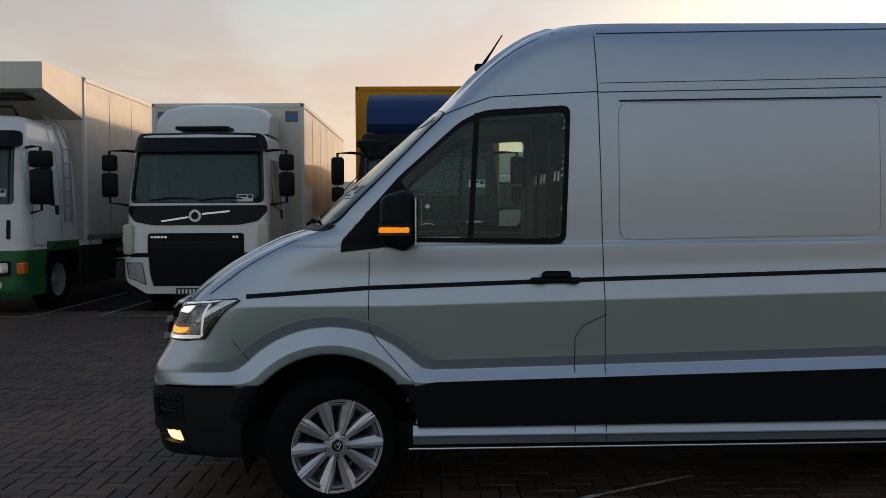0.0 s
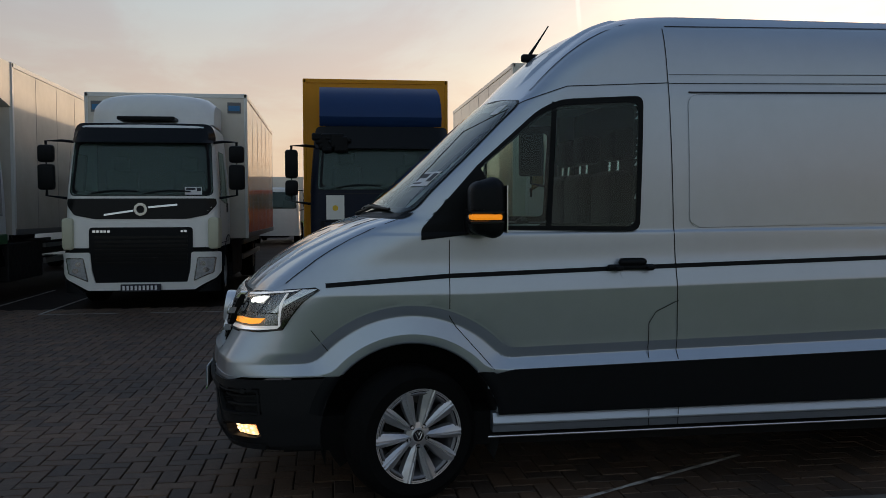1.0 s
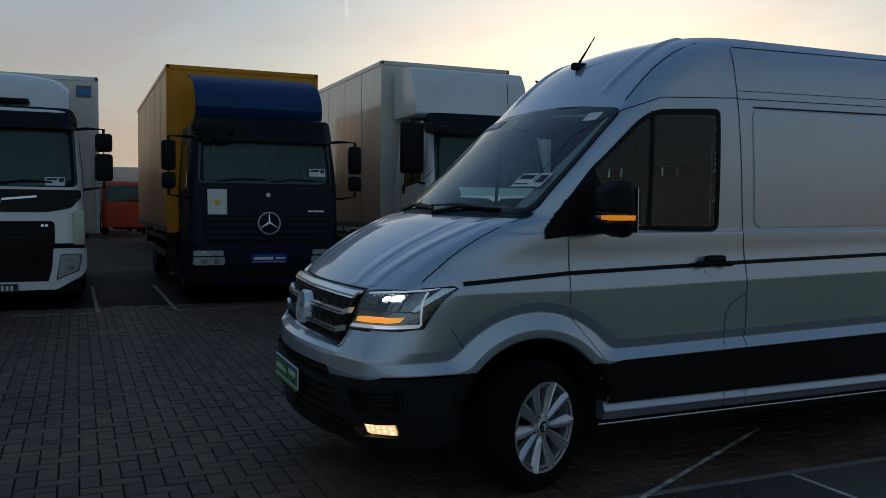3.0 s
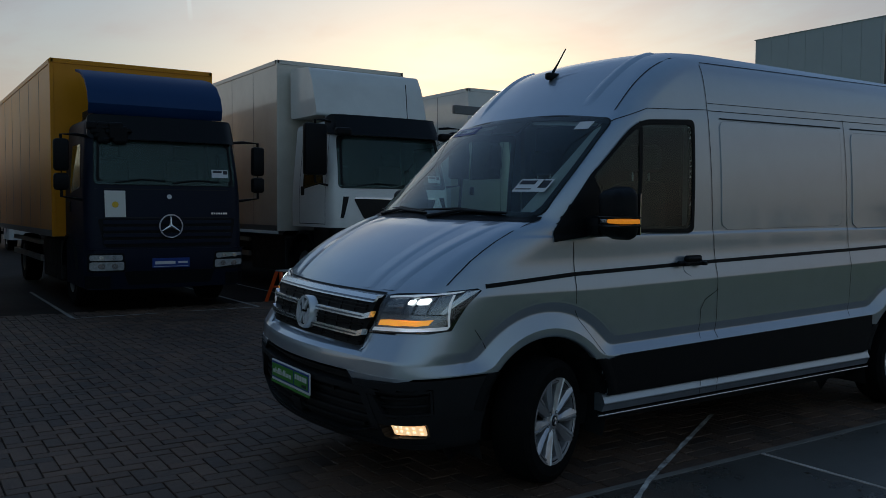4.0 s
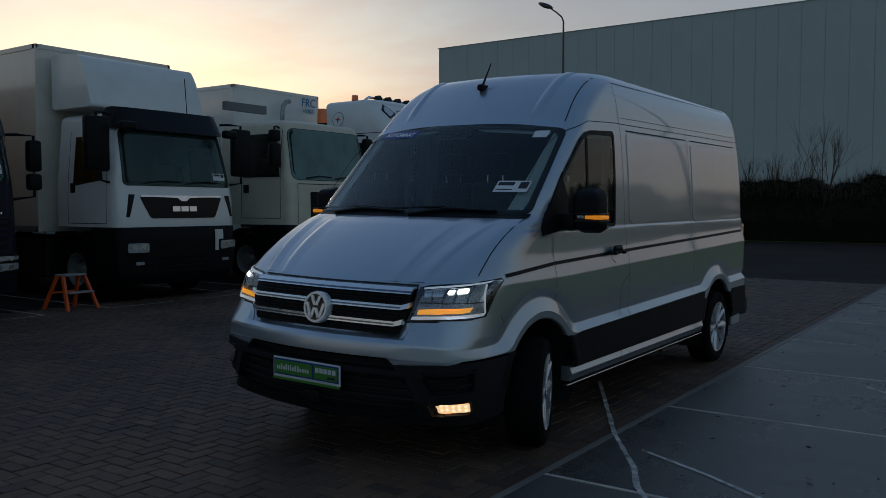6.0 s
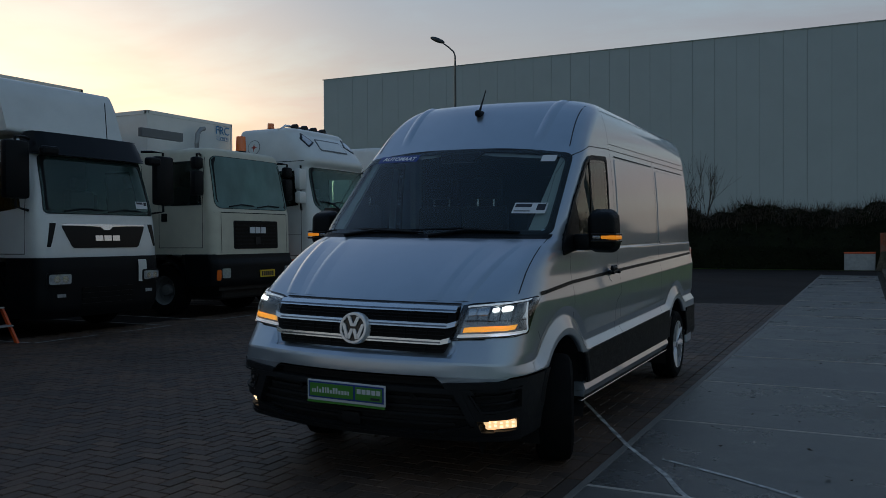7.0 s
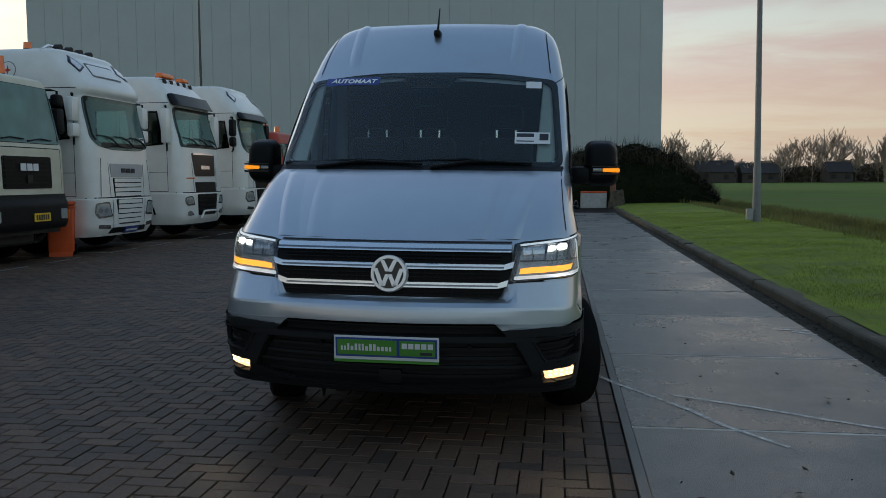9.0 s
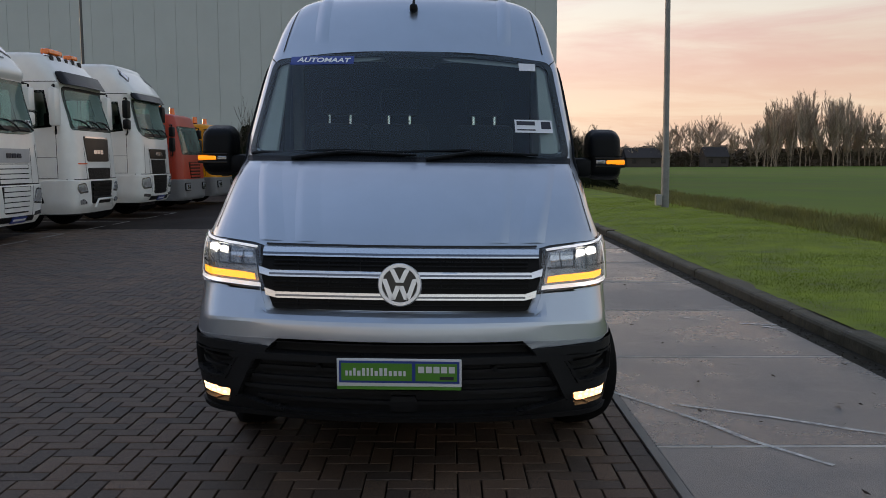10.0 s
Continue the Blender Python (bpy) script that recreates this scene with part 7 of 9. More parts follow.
    cargo_box(t, 2.0, 9.4, 1.05, 3.86, YELLOW, 1.29)
    for k in range(9):
        a = k * 0.7
        part("wrap_scrap", boxes((-1.12 + 0.05 * k, -0.98 + 0.06 * k, 0.12 + 0.02 * math.sin(a), 0.22, 2.62 - 0.06 * (k % 4), 2.74 - 0.05 * (k % 3)), bevel=0.03), BLACKPL, t, "torn black plastic wrap on the mirror arm" if k == 0 else "")
    chassis(t, 9.3, (6.7,))
    return t


# white cab on dark bumper, white box with a big wind deflector
def truck_deflector(x, y):
    t = thing("box_truck", "white rigid truck with black bumper, grey box and white deflector", "truck", at=(x, y, 0), group="row of parked trucks")
    SC = rounded([(-1.07, 1.86), (1.07, 1.86), (1.0, 2.76), (-1.0, 2.76)], 0.08, 4)
    c = Cab(t, WHITE, [(0.30, 0.05), (1.2, 0.0), (1.8, 0.05), (2.75, 0.28), (3.05, 0.36)], [(0.3, 1.18), (1.6, 1.18), (2.7, 1.10), (3.05, 1.07)], 1.85, 1.20, 2.92, screen=SC, side=[(0.50, 1.95), (1.32, 1.86), (1.32, 2.66), (0.68, 2.66)])
    c.door_lines(0.40, 1.46, 1.25, 2.75)
    g = c.panel("grille", rounded([(-0.64, 1.34), (0.64, 1.34), (0.82, 1.69), (-0.82, 1.69)], 0.05, 3), TRUCKBLACK, 0.012, 0.02, "black grille panel with chrome lettering bars", nx=12)
    c.panel("chrome_arc", [(-0.80, 1.685), (-0.12, 1.668), (-0.05, 1.62), (0.05, 1.62), (0.12, 1.668), (0.80, 1.685), (0.80, 1.71), (-0.80, 1.71)], CHROME, 0.02, 0.01, nx=24, dz=0.02, under=g)
    bar_letters(t, c, -0.24, 1.45, 3, 0.145, 0.085, CHROME, 0.15, under=g)
    for s in (-1, 1):
        c.panel("side_slot", [(s * 0.90, 1.72), (s * 1.00, 1.72), (s * 1.06, 1.36), (s * 1.01, 1.36)], TRUCKBLACK, 0.01, 0.01, nx=3)
        mirror_set(t, 1.14, 0.30, 2.86, s, (0.0, 0.2), (0.85, 0.40), arm=0.30)
        part("wide_mirror", boxes((s * 1.02 - 0.14, s * 1.02 + 0.14, -0.02, 0.12, 2.72, 2.86), bevel=0.04), BLACKPL, t)
    b = Cab(t, BLACKPL, [(0.25, 0.10), (0.45, 0.0), (1.0, -0.02), (1.2, 0.0)], [(0.25, 1.14), (0.6, 1.19), (1.2, 1.19)], 0.9, 0.28, 1.19, roof=0.005, crown=0.0, label="black plastic bumper and steps")
    lamp_unit(t, b, 0.72, 0.80, 0.95, 0.34)
    slats(t, b, -0.5, 0.5, 0.42, 0.75, 4, TRUCKBLACK, 0.015)
    for s in (-1, 1):
        b.panel("fog_lamp", [(s * 0.86 - 0.07, 0.60), (s * 0.86 + 0.07, 0.60), (s * 0.86 + 0.07, 0.65), (s * 0.86 - 0.07, 0.65)], LAMPCLEAR, 0.02, 0.02, nx=2)
    b.panel("pale_board", [(0.62, 0.78), (0.80, 0.78), (0.80, 1.14), (0.62, 1.14)], SHEET, 0.02, 0.006, "pale grey board", nx=2)
    part("sun_visor", drape(rounded([(-1.12, 2.76), (1.12, 2.76), (1.08, 3.12), (-1.08, 3.12)], 0.08, 4), lambda a, z, up: (a, c.front(a, 2.8) - 0.14 - up + (z - 2.76) * 0.6, z), 0, 0.05, 24, 0.05), TRUCKBLACK, t, "dark tinted sun visor", smooth=30)
    sticker(c, 0.68, 1.98)
    d = bmesh.new()
    prism(d, rounded([(0.85, 3.14), (1.05, 3.75), (1.20, 4.0), (1.98, 4.06), (1.98, 3.14)], 0.08, 4), "x", -1.12, 1.12)
    part("roof_deflector", d, WHITE, t, "large white wind deflector", smooth=40)
    part("cab_ladder", boxes((1.14, 1.17, 1.52, 1.70, 1.3, 2.85), bevel=0.01), BLACKPL, t)
    an = bmesh.new()
    tube(an, [(0.55, 0.6, 3.1), (0.52, 0.62, 3.75)], 0.008, 6)
    part("aerial", an, BLACKPL, t)
    cargo_box(t, 2.1, 9.6, 1.1, 4.22, BOXWHITE, 1.33, BOXWHITE)
    chassis(t, 9.5, (6.8,))
    return t


# older cream cab
def truck_cream(x, y):
    t = thing("box_truck", "older cream-coloured truck with black bumper and orange roof beacon", "truck", at=(x, y, 0), group="row of parked trucks")
    SC = rounded([(-1.09, 2.04), (1.09, 2.04), (1.04, 3.04), (-1.04, 3.04)], 0.16, 4)
    c = Cab(t, CREAM, [(1.1, 0.0), (1.95, 0.02), (2.1, 0.06), (3.05, 0.24), (3.2, 0.30)], [(1.1, 1.17), (2.0, 1.17), (3.05, 1.09), (3.2, 1.06)], 2.1, 1.18, 3.10, r=0.16, bow=0.04, screen=SC, side=[(0.34, 2.10), (1.34, 2.10), (1.34, 2.94), (0.46, 2.94)], roof=0.12, pane=MISTED)
    c.door_lines(0.32, 1.40, 1.3, 3.0)
    g = c.panel("grille", rounded([(-0.66, 1.28), (0.66, 1.28), (0.66, 1.82), (-0.66, 1.82)], 0.04, 3), BLACKPL, 0.012, 0.03, "black grille with pale lettering bars", nx=10)
    slats(t, c, -0.62, 0.62, 1.31, 1.80, 7, GRILLEBLACK, 0.022, g)
    bar_letters(t, c, -0.24, 1.58, 3, 0.14, 0.12, STICKER, 0.2, 0.04, g)
    c.panel("small_badge", rect(-0.07, 0.07, 1.37, 1.51, 0.01), DARKMETAL, 0.035, 0.01, nx=2, under=g)
    c.panel("cab_gap", [(-1.12, 1.96), (1.12, 1.96), (1.12, 1.975), (-1.12, 1.975)], SEAM, 0.004, 0, nx=14)
    for s in (-1, 1):
        c.panel("cab_gap", [(s * 0.98, 1.2), (s * 0.99, 1.2), (s * 0.99, 1.96), (s * 0.98, 1.96)], SEAM, 0.004, 0, nx=1)
        mirror_set(t, 1.13, 0.34, 2.92, s, (0.22, 0.22), (0.46, 0.24), arm=0.22)
    b = Cab(t, BLACKPL, [(0.5, 0.02), (0.7, -0.06), (1.0, -0.06), (1.1, 0.0)], [(0.5, 1.16), (1.1, 1.22)], 0.8, 0.58, 1.17, r=0.14, bow=0.06, roof=0.02, crown=0.0, label="black steel bumper")
    for s in (-1, 1):
        b.panel("headlamp", rect(s * 0.93 - 0.10, s * 0.93 + 0.10, 0.74, 0.92), LAMPCLEAR, 0.02, 0.02, "square headlamp", nx=4)
        b.panel("position_lamp", rect(s * 1.10 - 0.035, s * 1.10 + 0.035, 0.70, 0.90), ORANGE, 0.02, 0.02, nx=3)
    pl = b.panel("licence_plate", rect(0.0, 0.46, 0.72, 0.86, 0.01), PLATEYELLOW, 0.02, 0.015, "yellow plate with dark bars", nx=3)
    for k in range(6):
        b.panel("bar", [(0.04 + k * 0.065, 0.745), (0.085 + k * 0.065, 0.745), (0.085 + k * 0.065, 0.835), (0.04 + k * 0.065, 0.835)], INK, 0.023, 0.002, nx=1, under=pl)
    part("front_chassis", boxes((-1.0, 1.0, 0.1, 1.0, 0.5, 1.2)), DARKMETAL, t)
    beacon(t, 0.62, 0.9, 3.25, 0.11, 0.34)
    ex = bmesh.new()
    tube(ex, [(0.75, 2.22, 1.2), (0.75, 2.22, 3.55), (0.78, 2.22, 3.75), (0.88, 2.22, 3.86), (0.98, 2.22, 3.88)], 0.05, 10)
    part("exhaust_pipe", ex, GALV, t, "upright exhaust pipe", smooth=40)
    part("roof_board", boxes((-1.3, -0.2, 1.7, 1.8, 3.45, 3.62), bevel=0.01), GREYPL, t)
    tr = thing("box_trailer", "white refrigerated box trailer with blue inspection mark", "trailer", at=(x + 0.8, y + 2.4, 0))
    bx = cargo_box(tr, 0.0, 8.0, 1.2, 4.10, WHITE, 1.28, WHITE)
    for yy in (5.5, 6.8):
        for s in (-1, 1):
            truck_wheel(tr, s * 1.0, yy)
    for s in (-1, 1):
        part("landing_leg", boxes((s * 0.85 - 0.05, s * 0.85 + 0.05, 1.5, 1.6, 0.0, 1.2)), DARKMETAL, tr)
    words("inspection_mark", "FRC", 0.26, SKYBLUE, bx, Matrix.Translation((0.95, -0.02, 3.92)) @ pose(0, 0, 0, 90, 0, 0), depth=0.002)
    words("inspection_date", "11/2021", 0.13, SKYBLUE, bx, Matrix.Translation((0.95, -0.02, 3.74)) @ pose(0, 0, 0, 90, 0, 0), depth=0.002)
    chassis(t, 6.2, (5.2,))
    return t


# long-haul tractors
def tractor(x, y, style, label, lift):
    t = thing("tractor_unit", label, "truck", at=(x, y, 0), group="row of parked trucks")
    wide = [(0.2, 1.20), (1.8, 1.22), (3.1, 1.19), (3.5, 1.15), (3.8, 1.08)]
    if style == "man":
        SC = rounded([(-1.08, 2.04), (1.08, 2.04), (1.02, 2.98), (-1.02, 2.98)], 0.08, 4)
        c = Cab(t, WHITE, [(0.9, 0.0), (2.0, 0.08), (2.95, 0.30), (3.02, 0.27), (3.12, 0.30), (3.5, 0.58), (3.7, 0.80)], wide, 2.25, 0.95, 3.58, r=0.28, pane=HALFMIST, screen=SC, side=[(0.50, 2.10), (1.36, 2.02), (1.36, 2.88), (0.64, 2.88)], roof=0.15)
        lowz = 0.95
    else:
        SC = rounded([(-1.10, 2.12), (-0.98, 1.98), (-0.55, 1.91), (0.55, 1.91), (0.98, 1.98), (1.10, 2.12), (1.07, 2.93), (-1.07, 2.93)], [0.08, 0.1, 0.3, 0.3, 0.1, 0.08, 0.08, 0.08], 4)
        c = Cab(t, WHITE, [(0.9, 0.0), (1.9, 0.05), (2.95, 0.25), (3.03, 0.20), (3.10, 0.20), (3.22, 0.27), (3.6, 0.58), (3.8, 0.80)], wide, 2.25, 0.95, 3.72, r=0.28, pane=HALFMIST, screen=SC, side=[(0.50, 2.10), (1.38, 2.02), (1.38, 2.86), (0.62, 2.86)], roof=0.16)
        lowz = 0.95
    c.door_lines(0.42, 1.58, 1.0, 2.95)
    c.panel("cab_gap", [(-1.2, 0.965), (1.2, 0.965), (1.2, 0.985), (-1.2, 0.985)], BLACKPL, 0.004, 0, nx=24)
    for s in (-1, 1):
        c.panel("cab_gap", [(s * 0.66, 0.98), (s * 0.674, 0.98), (s * 0.70, 1.66), (s * 0.686, 1.66)], SEAM, 0.004, 0, nx=1)
        pl = lambda y, z, up, s=s: (s * (c.wide(z) + up), y, z)
        for y0, y1, z0, z1 in ((0.36, 2.2, 3.06, 3.075), (1.66, 1.675, 1.0, 3.06), (0.42, 2.2, 1.45, 1.46)):
            part("side_gap", drape([(y0, z0), (y1, z0), (y1, z1), (y0, z1)], pl, 0.003, 0, 3, 0.1), SEAM, c.ob)
    b = Cab(t, WHITE, [(0.18, 0.12), (0.4, 0.0), (0.95, -0.03), (1.2, 0.0)], [(0.18, 1.16), (0.5, 1.23), (1.2, 1.23)], 1.0, 0.22, lowz, r=0.26, bow=0.09, roof=0.01, crown=0.0, label="white moulded bumper")
    if style == "man":
        g = c.panel("grille", rounded([(-0.58, 1.36), (0.58, 1.36), (0.66, 1.92), (-0.66, 1.92)], 0.06, 3), TRUCKBLACK, 0.012, 0.02, "black grille panel with chrome bars", nx=12)
        bar_letters(t, c, -0.26, 1.53, 3, 0.15, 0.09, CHROME, 0.15, under=g)
        c.panel("chrome_arc", rect(-0.6, 0.6, 1.88, 1.92, 0.01), CHROME, 0.02, 0.01, nx=10, under=g)
        low = b.panel("lower_grille", rounded([(-0.50, 0.42), (0.50, 0.42), (0.58, 0.93), (-0.58, 0.93)], 0.05, 3), BLACKPL, 0.012, 0.02, "black lower intake", nx=10)
        slats(t, b, -0.5, 0.5, 0.5, 0.9, 4, TRUCKBLACK, 0.03, low)
        c.panel("upper_intake", rounded([(-0.58, 0.97), (0.58, 0.97), (0.60, 1.22), (-0.60, 1.22)], 0.03, 3), BLACKPL, 0.012, 0.02, nx=10)
        gb = bmesh.new()
        tube(gb, [(-0.5, -0.06, 0.34), (-0.38, -0.09, 0.52), (0.38, -0.09, 0.52), (0.5, -0.06, 0.34)], 0.026, 8)
        part("bull_bar", gb, WHITE, t, smooth=40)
        almond_lamp(t, b, 0.70, 1.10, 0.66, 0.90)
        almond_lamp(t, b, 0.72, 1.02, 0.42, 0.54)
        big_wipers(t, c, 2.04)
        part("sun_visor", drape(rounded([(-1.12, 3.02), (1.12, 3.02), (1.08, 3.30), (-1.08, 3.30)], 0.08, 4), lambda a, z, up: (a, c.front(a, 3.0) - 0.16 - up + (z - 2.95) * 0.6, z), 0, 0.05, 24, 0.06), TRUCKBLACK, t, "dark tinted sun visor", smooth=30)
        lb = bmesh.new()
        tube(lb, [(-1.0, 0.9, 3.5), (-0.9, 0.75, 3.66), (0.9, 0.75, 3.66), (1.0, 0.9, 3.5)], 0.03, 8)
        bar = part("lamp_bar", lb, CHROME, t, "chrome roof lamp bar")
        part("warning_light", boxes((-0.75, -0.1, 0.7, 0.9, 3.70, 3.82), bevel=0.03), ORANGE, bar, "orange warning light bar")
        part("warning_light", boxes((0.35, 0.70, 0.7, 0.9, 3.70, 3.80), bevel=0.03), ORANGE, bar, "orange warning light bar")
        for k in range(5):
            q = bmesh.new()
            cyl(q, (-0.7 + 0.35 * k, 0.66, 3.60), (-0.7 + 0.35 * k, 0.76, 3.60), 0.07, seg=14)
            part("spot_lamp", q, DARKMETAL, bar)
        for s in (-1, 1):
            mirror_set(t, 1.17, 0.40, 2.86, s, (0.0, 0.2), (0.80, 0.30), WHITE, 0.22)
        c.panel("stripe", rect(-1.0, -0.6, 1.30, 1.33, 0.005), ORANGEPL, 0.005, 0.002, nx=6)
    else:
        gm = BLACKPL if style == "daf_dark" else WHITE
        top = c.panel("logo_panel", rounded([(-0.62, 1.38), (0.62, 1.38), (0.64, 1.64), (-0.64, 1.64)], 0.04, 3), LOGOGREY if style == "daf" else TRUCKBLACK, 0.014, 0.02, "grey panel with emblem bars", nx=12)
        bar_letters(t, c, -0.26, 1.465, 3, 0.15, 0.085, INK if style == "daf" else CHROME, 0.25, 0.03, top)
        gr = c.panel("grille", rounded([(-0.53, 0.98), (0.53, 0.98), (0.56, 1.36), (-0.56, 1.36)], 0.03, 3), BLACKPL, 0.010, 0.02, nx=10)
        slats(t, c, -0.52, 0.52, 0.99, 1.36, 4, gm, 0.022, gr, 0.08, 0.88)
        lw = b.panel("lower_grille", rounded([(-0.42, 0.44), (0.42, 0.44), (0.53, 0.94), (-0.53, 0.94)], 0.03, 3), BLACKPL, 0.010, 0.02, nx=10)
        slats(t, b, -0.47, 0.47, 0.46, 0.94, 5, gm, 0.022, lw, 0.08, 0.88)
        b.panel("lower_lip", rounded([(-0.72, 0.27), (0.72, 0.27), (0.66, 0.38), (-0.66, 0.38)], 0.03, 3), BLACKPL, 0.012, 0.02, nx=12)
        almond_lamp(t, b, 0.66, 1.14, 0.58, 0.90)
        b.panel("side_slot", rounded([(-1.06, 0.38), (-0.70, 0.36), (-0.72, 0.44), (-1.06, 0.46)], 0.02, 3), LAMPGREY, 0.012, 0.01, nx=8)
        b.panel("side_slot", rounded([(1.06, 0.38), (0.70, 0.36), (0.72, 0.44), (1.06, 0.46)], 0.02, 3), LAMPGREY, 0.012, 0.01, nx=8)
        big_wipers(t, c, 1.95)
        for s in (-1, 1):
            c.panel("corner_gap", [(s * 0.98, 1.0), (s * 0.998, 1.0), (s * 0.93, 1.74), (s * 0.912, 1.74)], SEAM, 0.004, 0, nx=2)
            b.panel("corner_gap", [(s * 0.60, 0.34), (s * 0.615, 0.34), (s * 0.66, 0.94), (s * 0.645, 0.94)], SEAM, 0.004, 0, nx=2)
        for s in (-1, 1):
            rl = part("roof_lamp", drape(rounded([(s * 0.60, 3.52), (s * 0.92, 3.38), (s * 0.99, 3.58), (s * 0.80, 3.74)], 0.03, 3), c.at, 0.012, 0.02, 8, 0.04), TRUCKBLACK, t, "oval clear roof lamp in a dark frame")
            part("roof_lamp_glass", drape(rounded([(s * 0.66, 3.53), (s * 0.89, 3.43), (s * 0.94, 3.57), (s * 0.80, 3.69)], 0.03, 3), c.at, 0.018, 0.01, 8, 0.04), LAMPCLEAR, rl)
            mirror_set(t, 1.17, 0.40, 2.82, s, (0.46, 0.26), (0.26, 0.24), WHITE if style == "daf" else BLACKPL, 0.18)
        if style == "daf":
            sg = c.panel("roof_sign", rounded([(-0.55, 3.34), (0.55, 3.34), (0.50, 3.62), (-0.50, 3.62)], 0.05, 3), GREYPL, 0.012, 0.02, "framed roof sign panel", nx=12)
            c.panel("sign_face", shrink(rounded([(-0.55, 3.34), (0.55, 3.34), (0.50, 3.62), (-0.50, 3.62)], 0.05, 3), 0.03), WHITE, 0.02, 0.005, nx=12, under=sg)
            rb = bmesh.new()
            tube(rb, [(-0.9, 1.3, 3.78), (-0.8, 1.15, 3.92), (0.8, 1.15, 3.92), (0.9, 1.3, 3.78)], 0.03, 8)
            bar = part("lamp_bar", rb, CHROME, t, "chrome roof lamp bar")
            for k in range(4):
                q = bmesh.new()
                cyl(q, (-0.54 + 0.36 * k, 1.02, 3.91), (-0.54 + 0.36 * k, 1.14, 3.91), 0.07, seg=14)
                part("spot_lamp", q, DARKMETAL, bar)
            beacon(t, -0.75, 1.6, 3.84, 0.08, 0.16)
            beacon(t, 0.45, 1.3, 3.86, 0.08, 0.14)
            ey = 1.7
            pl = lambda yy, z, up: (-(c.wide(z) + up), yy, z)
            em = part("side_emblem", drape([(1.75 + 0.17 * math.cos(k * math.pi / 8), 3.42 + 0.17 * math.sin(k * math.pi / 8)) for k in range(16)], pl, 0.006, 0.003, 8, 0.03), GREYPL, t, "round grey and red emblem")
            part("emblem_core", drape([(1.75 + (0.10 if k % 4 == 0 else 0.035) * math.cos(k * math.pi / 8), 3.42 + (0.10 if k % 4 == 0 else 0.035) * math.sin(k * math.pi / 8)) for k in range(16)], pl, 0.012, 0.003, 8, 0.03), RED, em)
            part("emblem_face", drape([(1.75 + 0.155 * math.cos(k * math.pi / 8), 3.42 + 0.155 * math.sin(k * math.pi / 8)) for k in range(16)], pl, 0.009, 0.003, 8, 0.03), WHITE, em)
        else:
            part("sun_visor", drape(rounded([(-1.12, 2.92), (1.12, 2.92), (1.08, 3.16), (-1.08, 3.16)], 0.08, 4), lambda a, z, up: (a, c.front(a, 3.0) - 0.14 - up + (z - 2.92) * 0.7, z), 0, 0.05, 24, 0.05), TRUCKBLACK, t, "dark tinted sun visor", smooth=30)
        p = b.panel("licence_plate", rect(-0.2, 0.34, 0.25, 0.37, 0.01), PLATEBLUE, 0.03, 0.02, "dark blue dealer plate with pale bars", nx=3)
        b.panel("bar", rect(-0.16, 0.30, 0.29, 0.33, 0.005), STICKER, 0.034, 0.002, nx=3, under=p)
    sticker(c, 0.70, 2.10, 0.2, 0.1)
    for s in (-1, 1):
        part("side_skirt", boxes((s * 1.22 - 0.03, s * 1.22 + 0.03, 1.95, 4.2, 0.35, 1.15), bevel=0.02), WHITE, t)
    part("fifth_wheel_deck", boxes((-0.5, 0.5, 2.4, 5.8, 0.9, 1.05)), DARKMETAL, t)
    for ob in t.children:
        ob.matrix_basis = Matrix.Translation((0, 0, lift)) @ ob.matrix_basis
    chassis(t, 6.0, (4.9,), 2.45, tank=False)
    return t


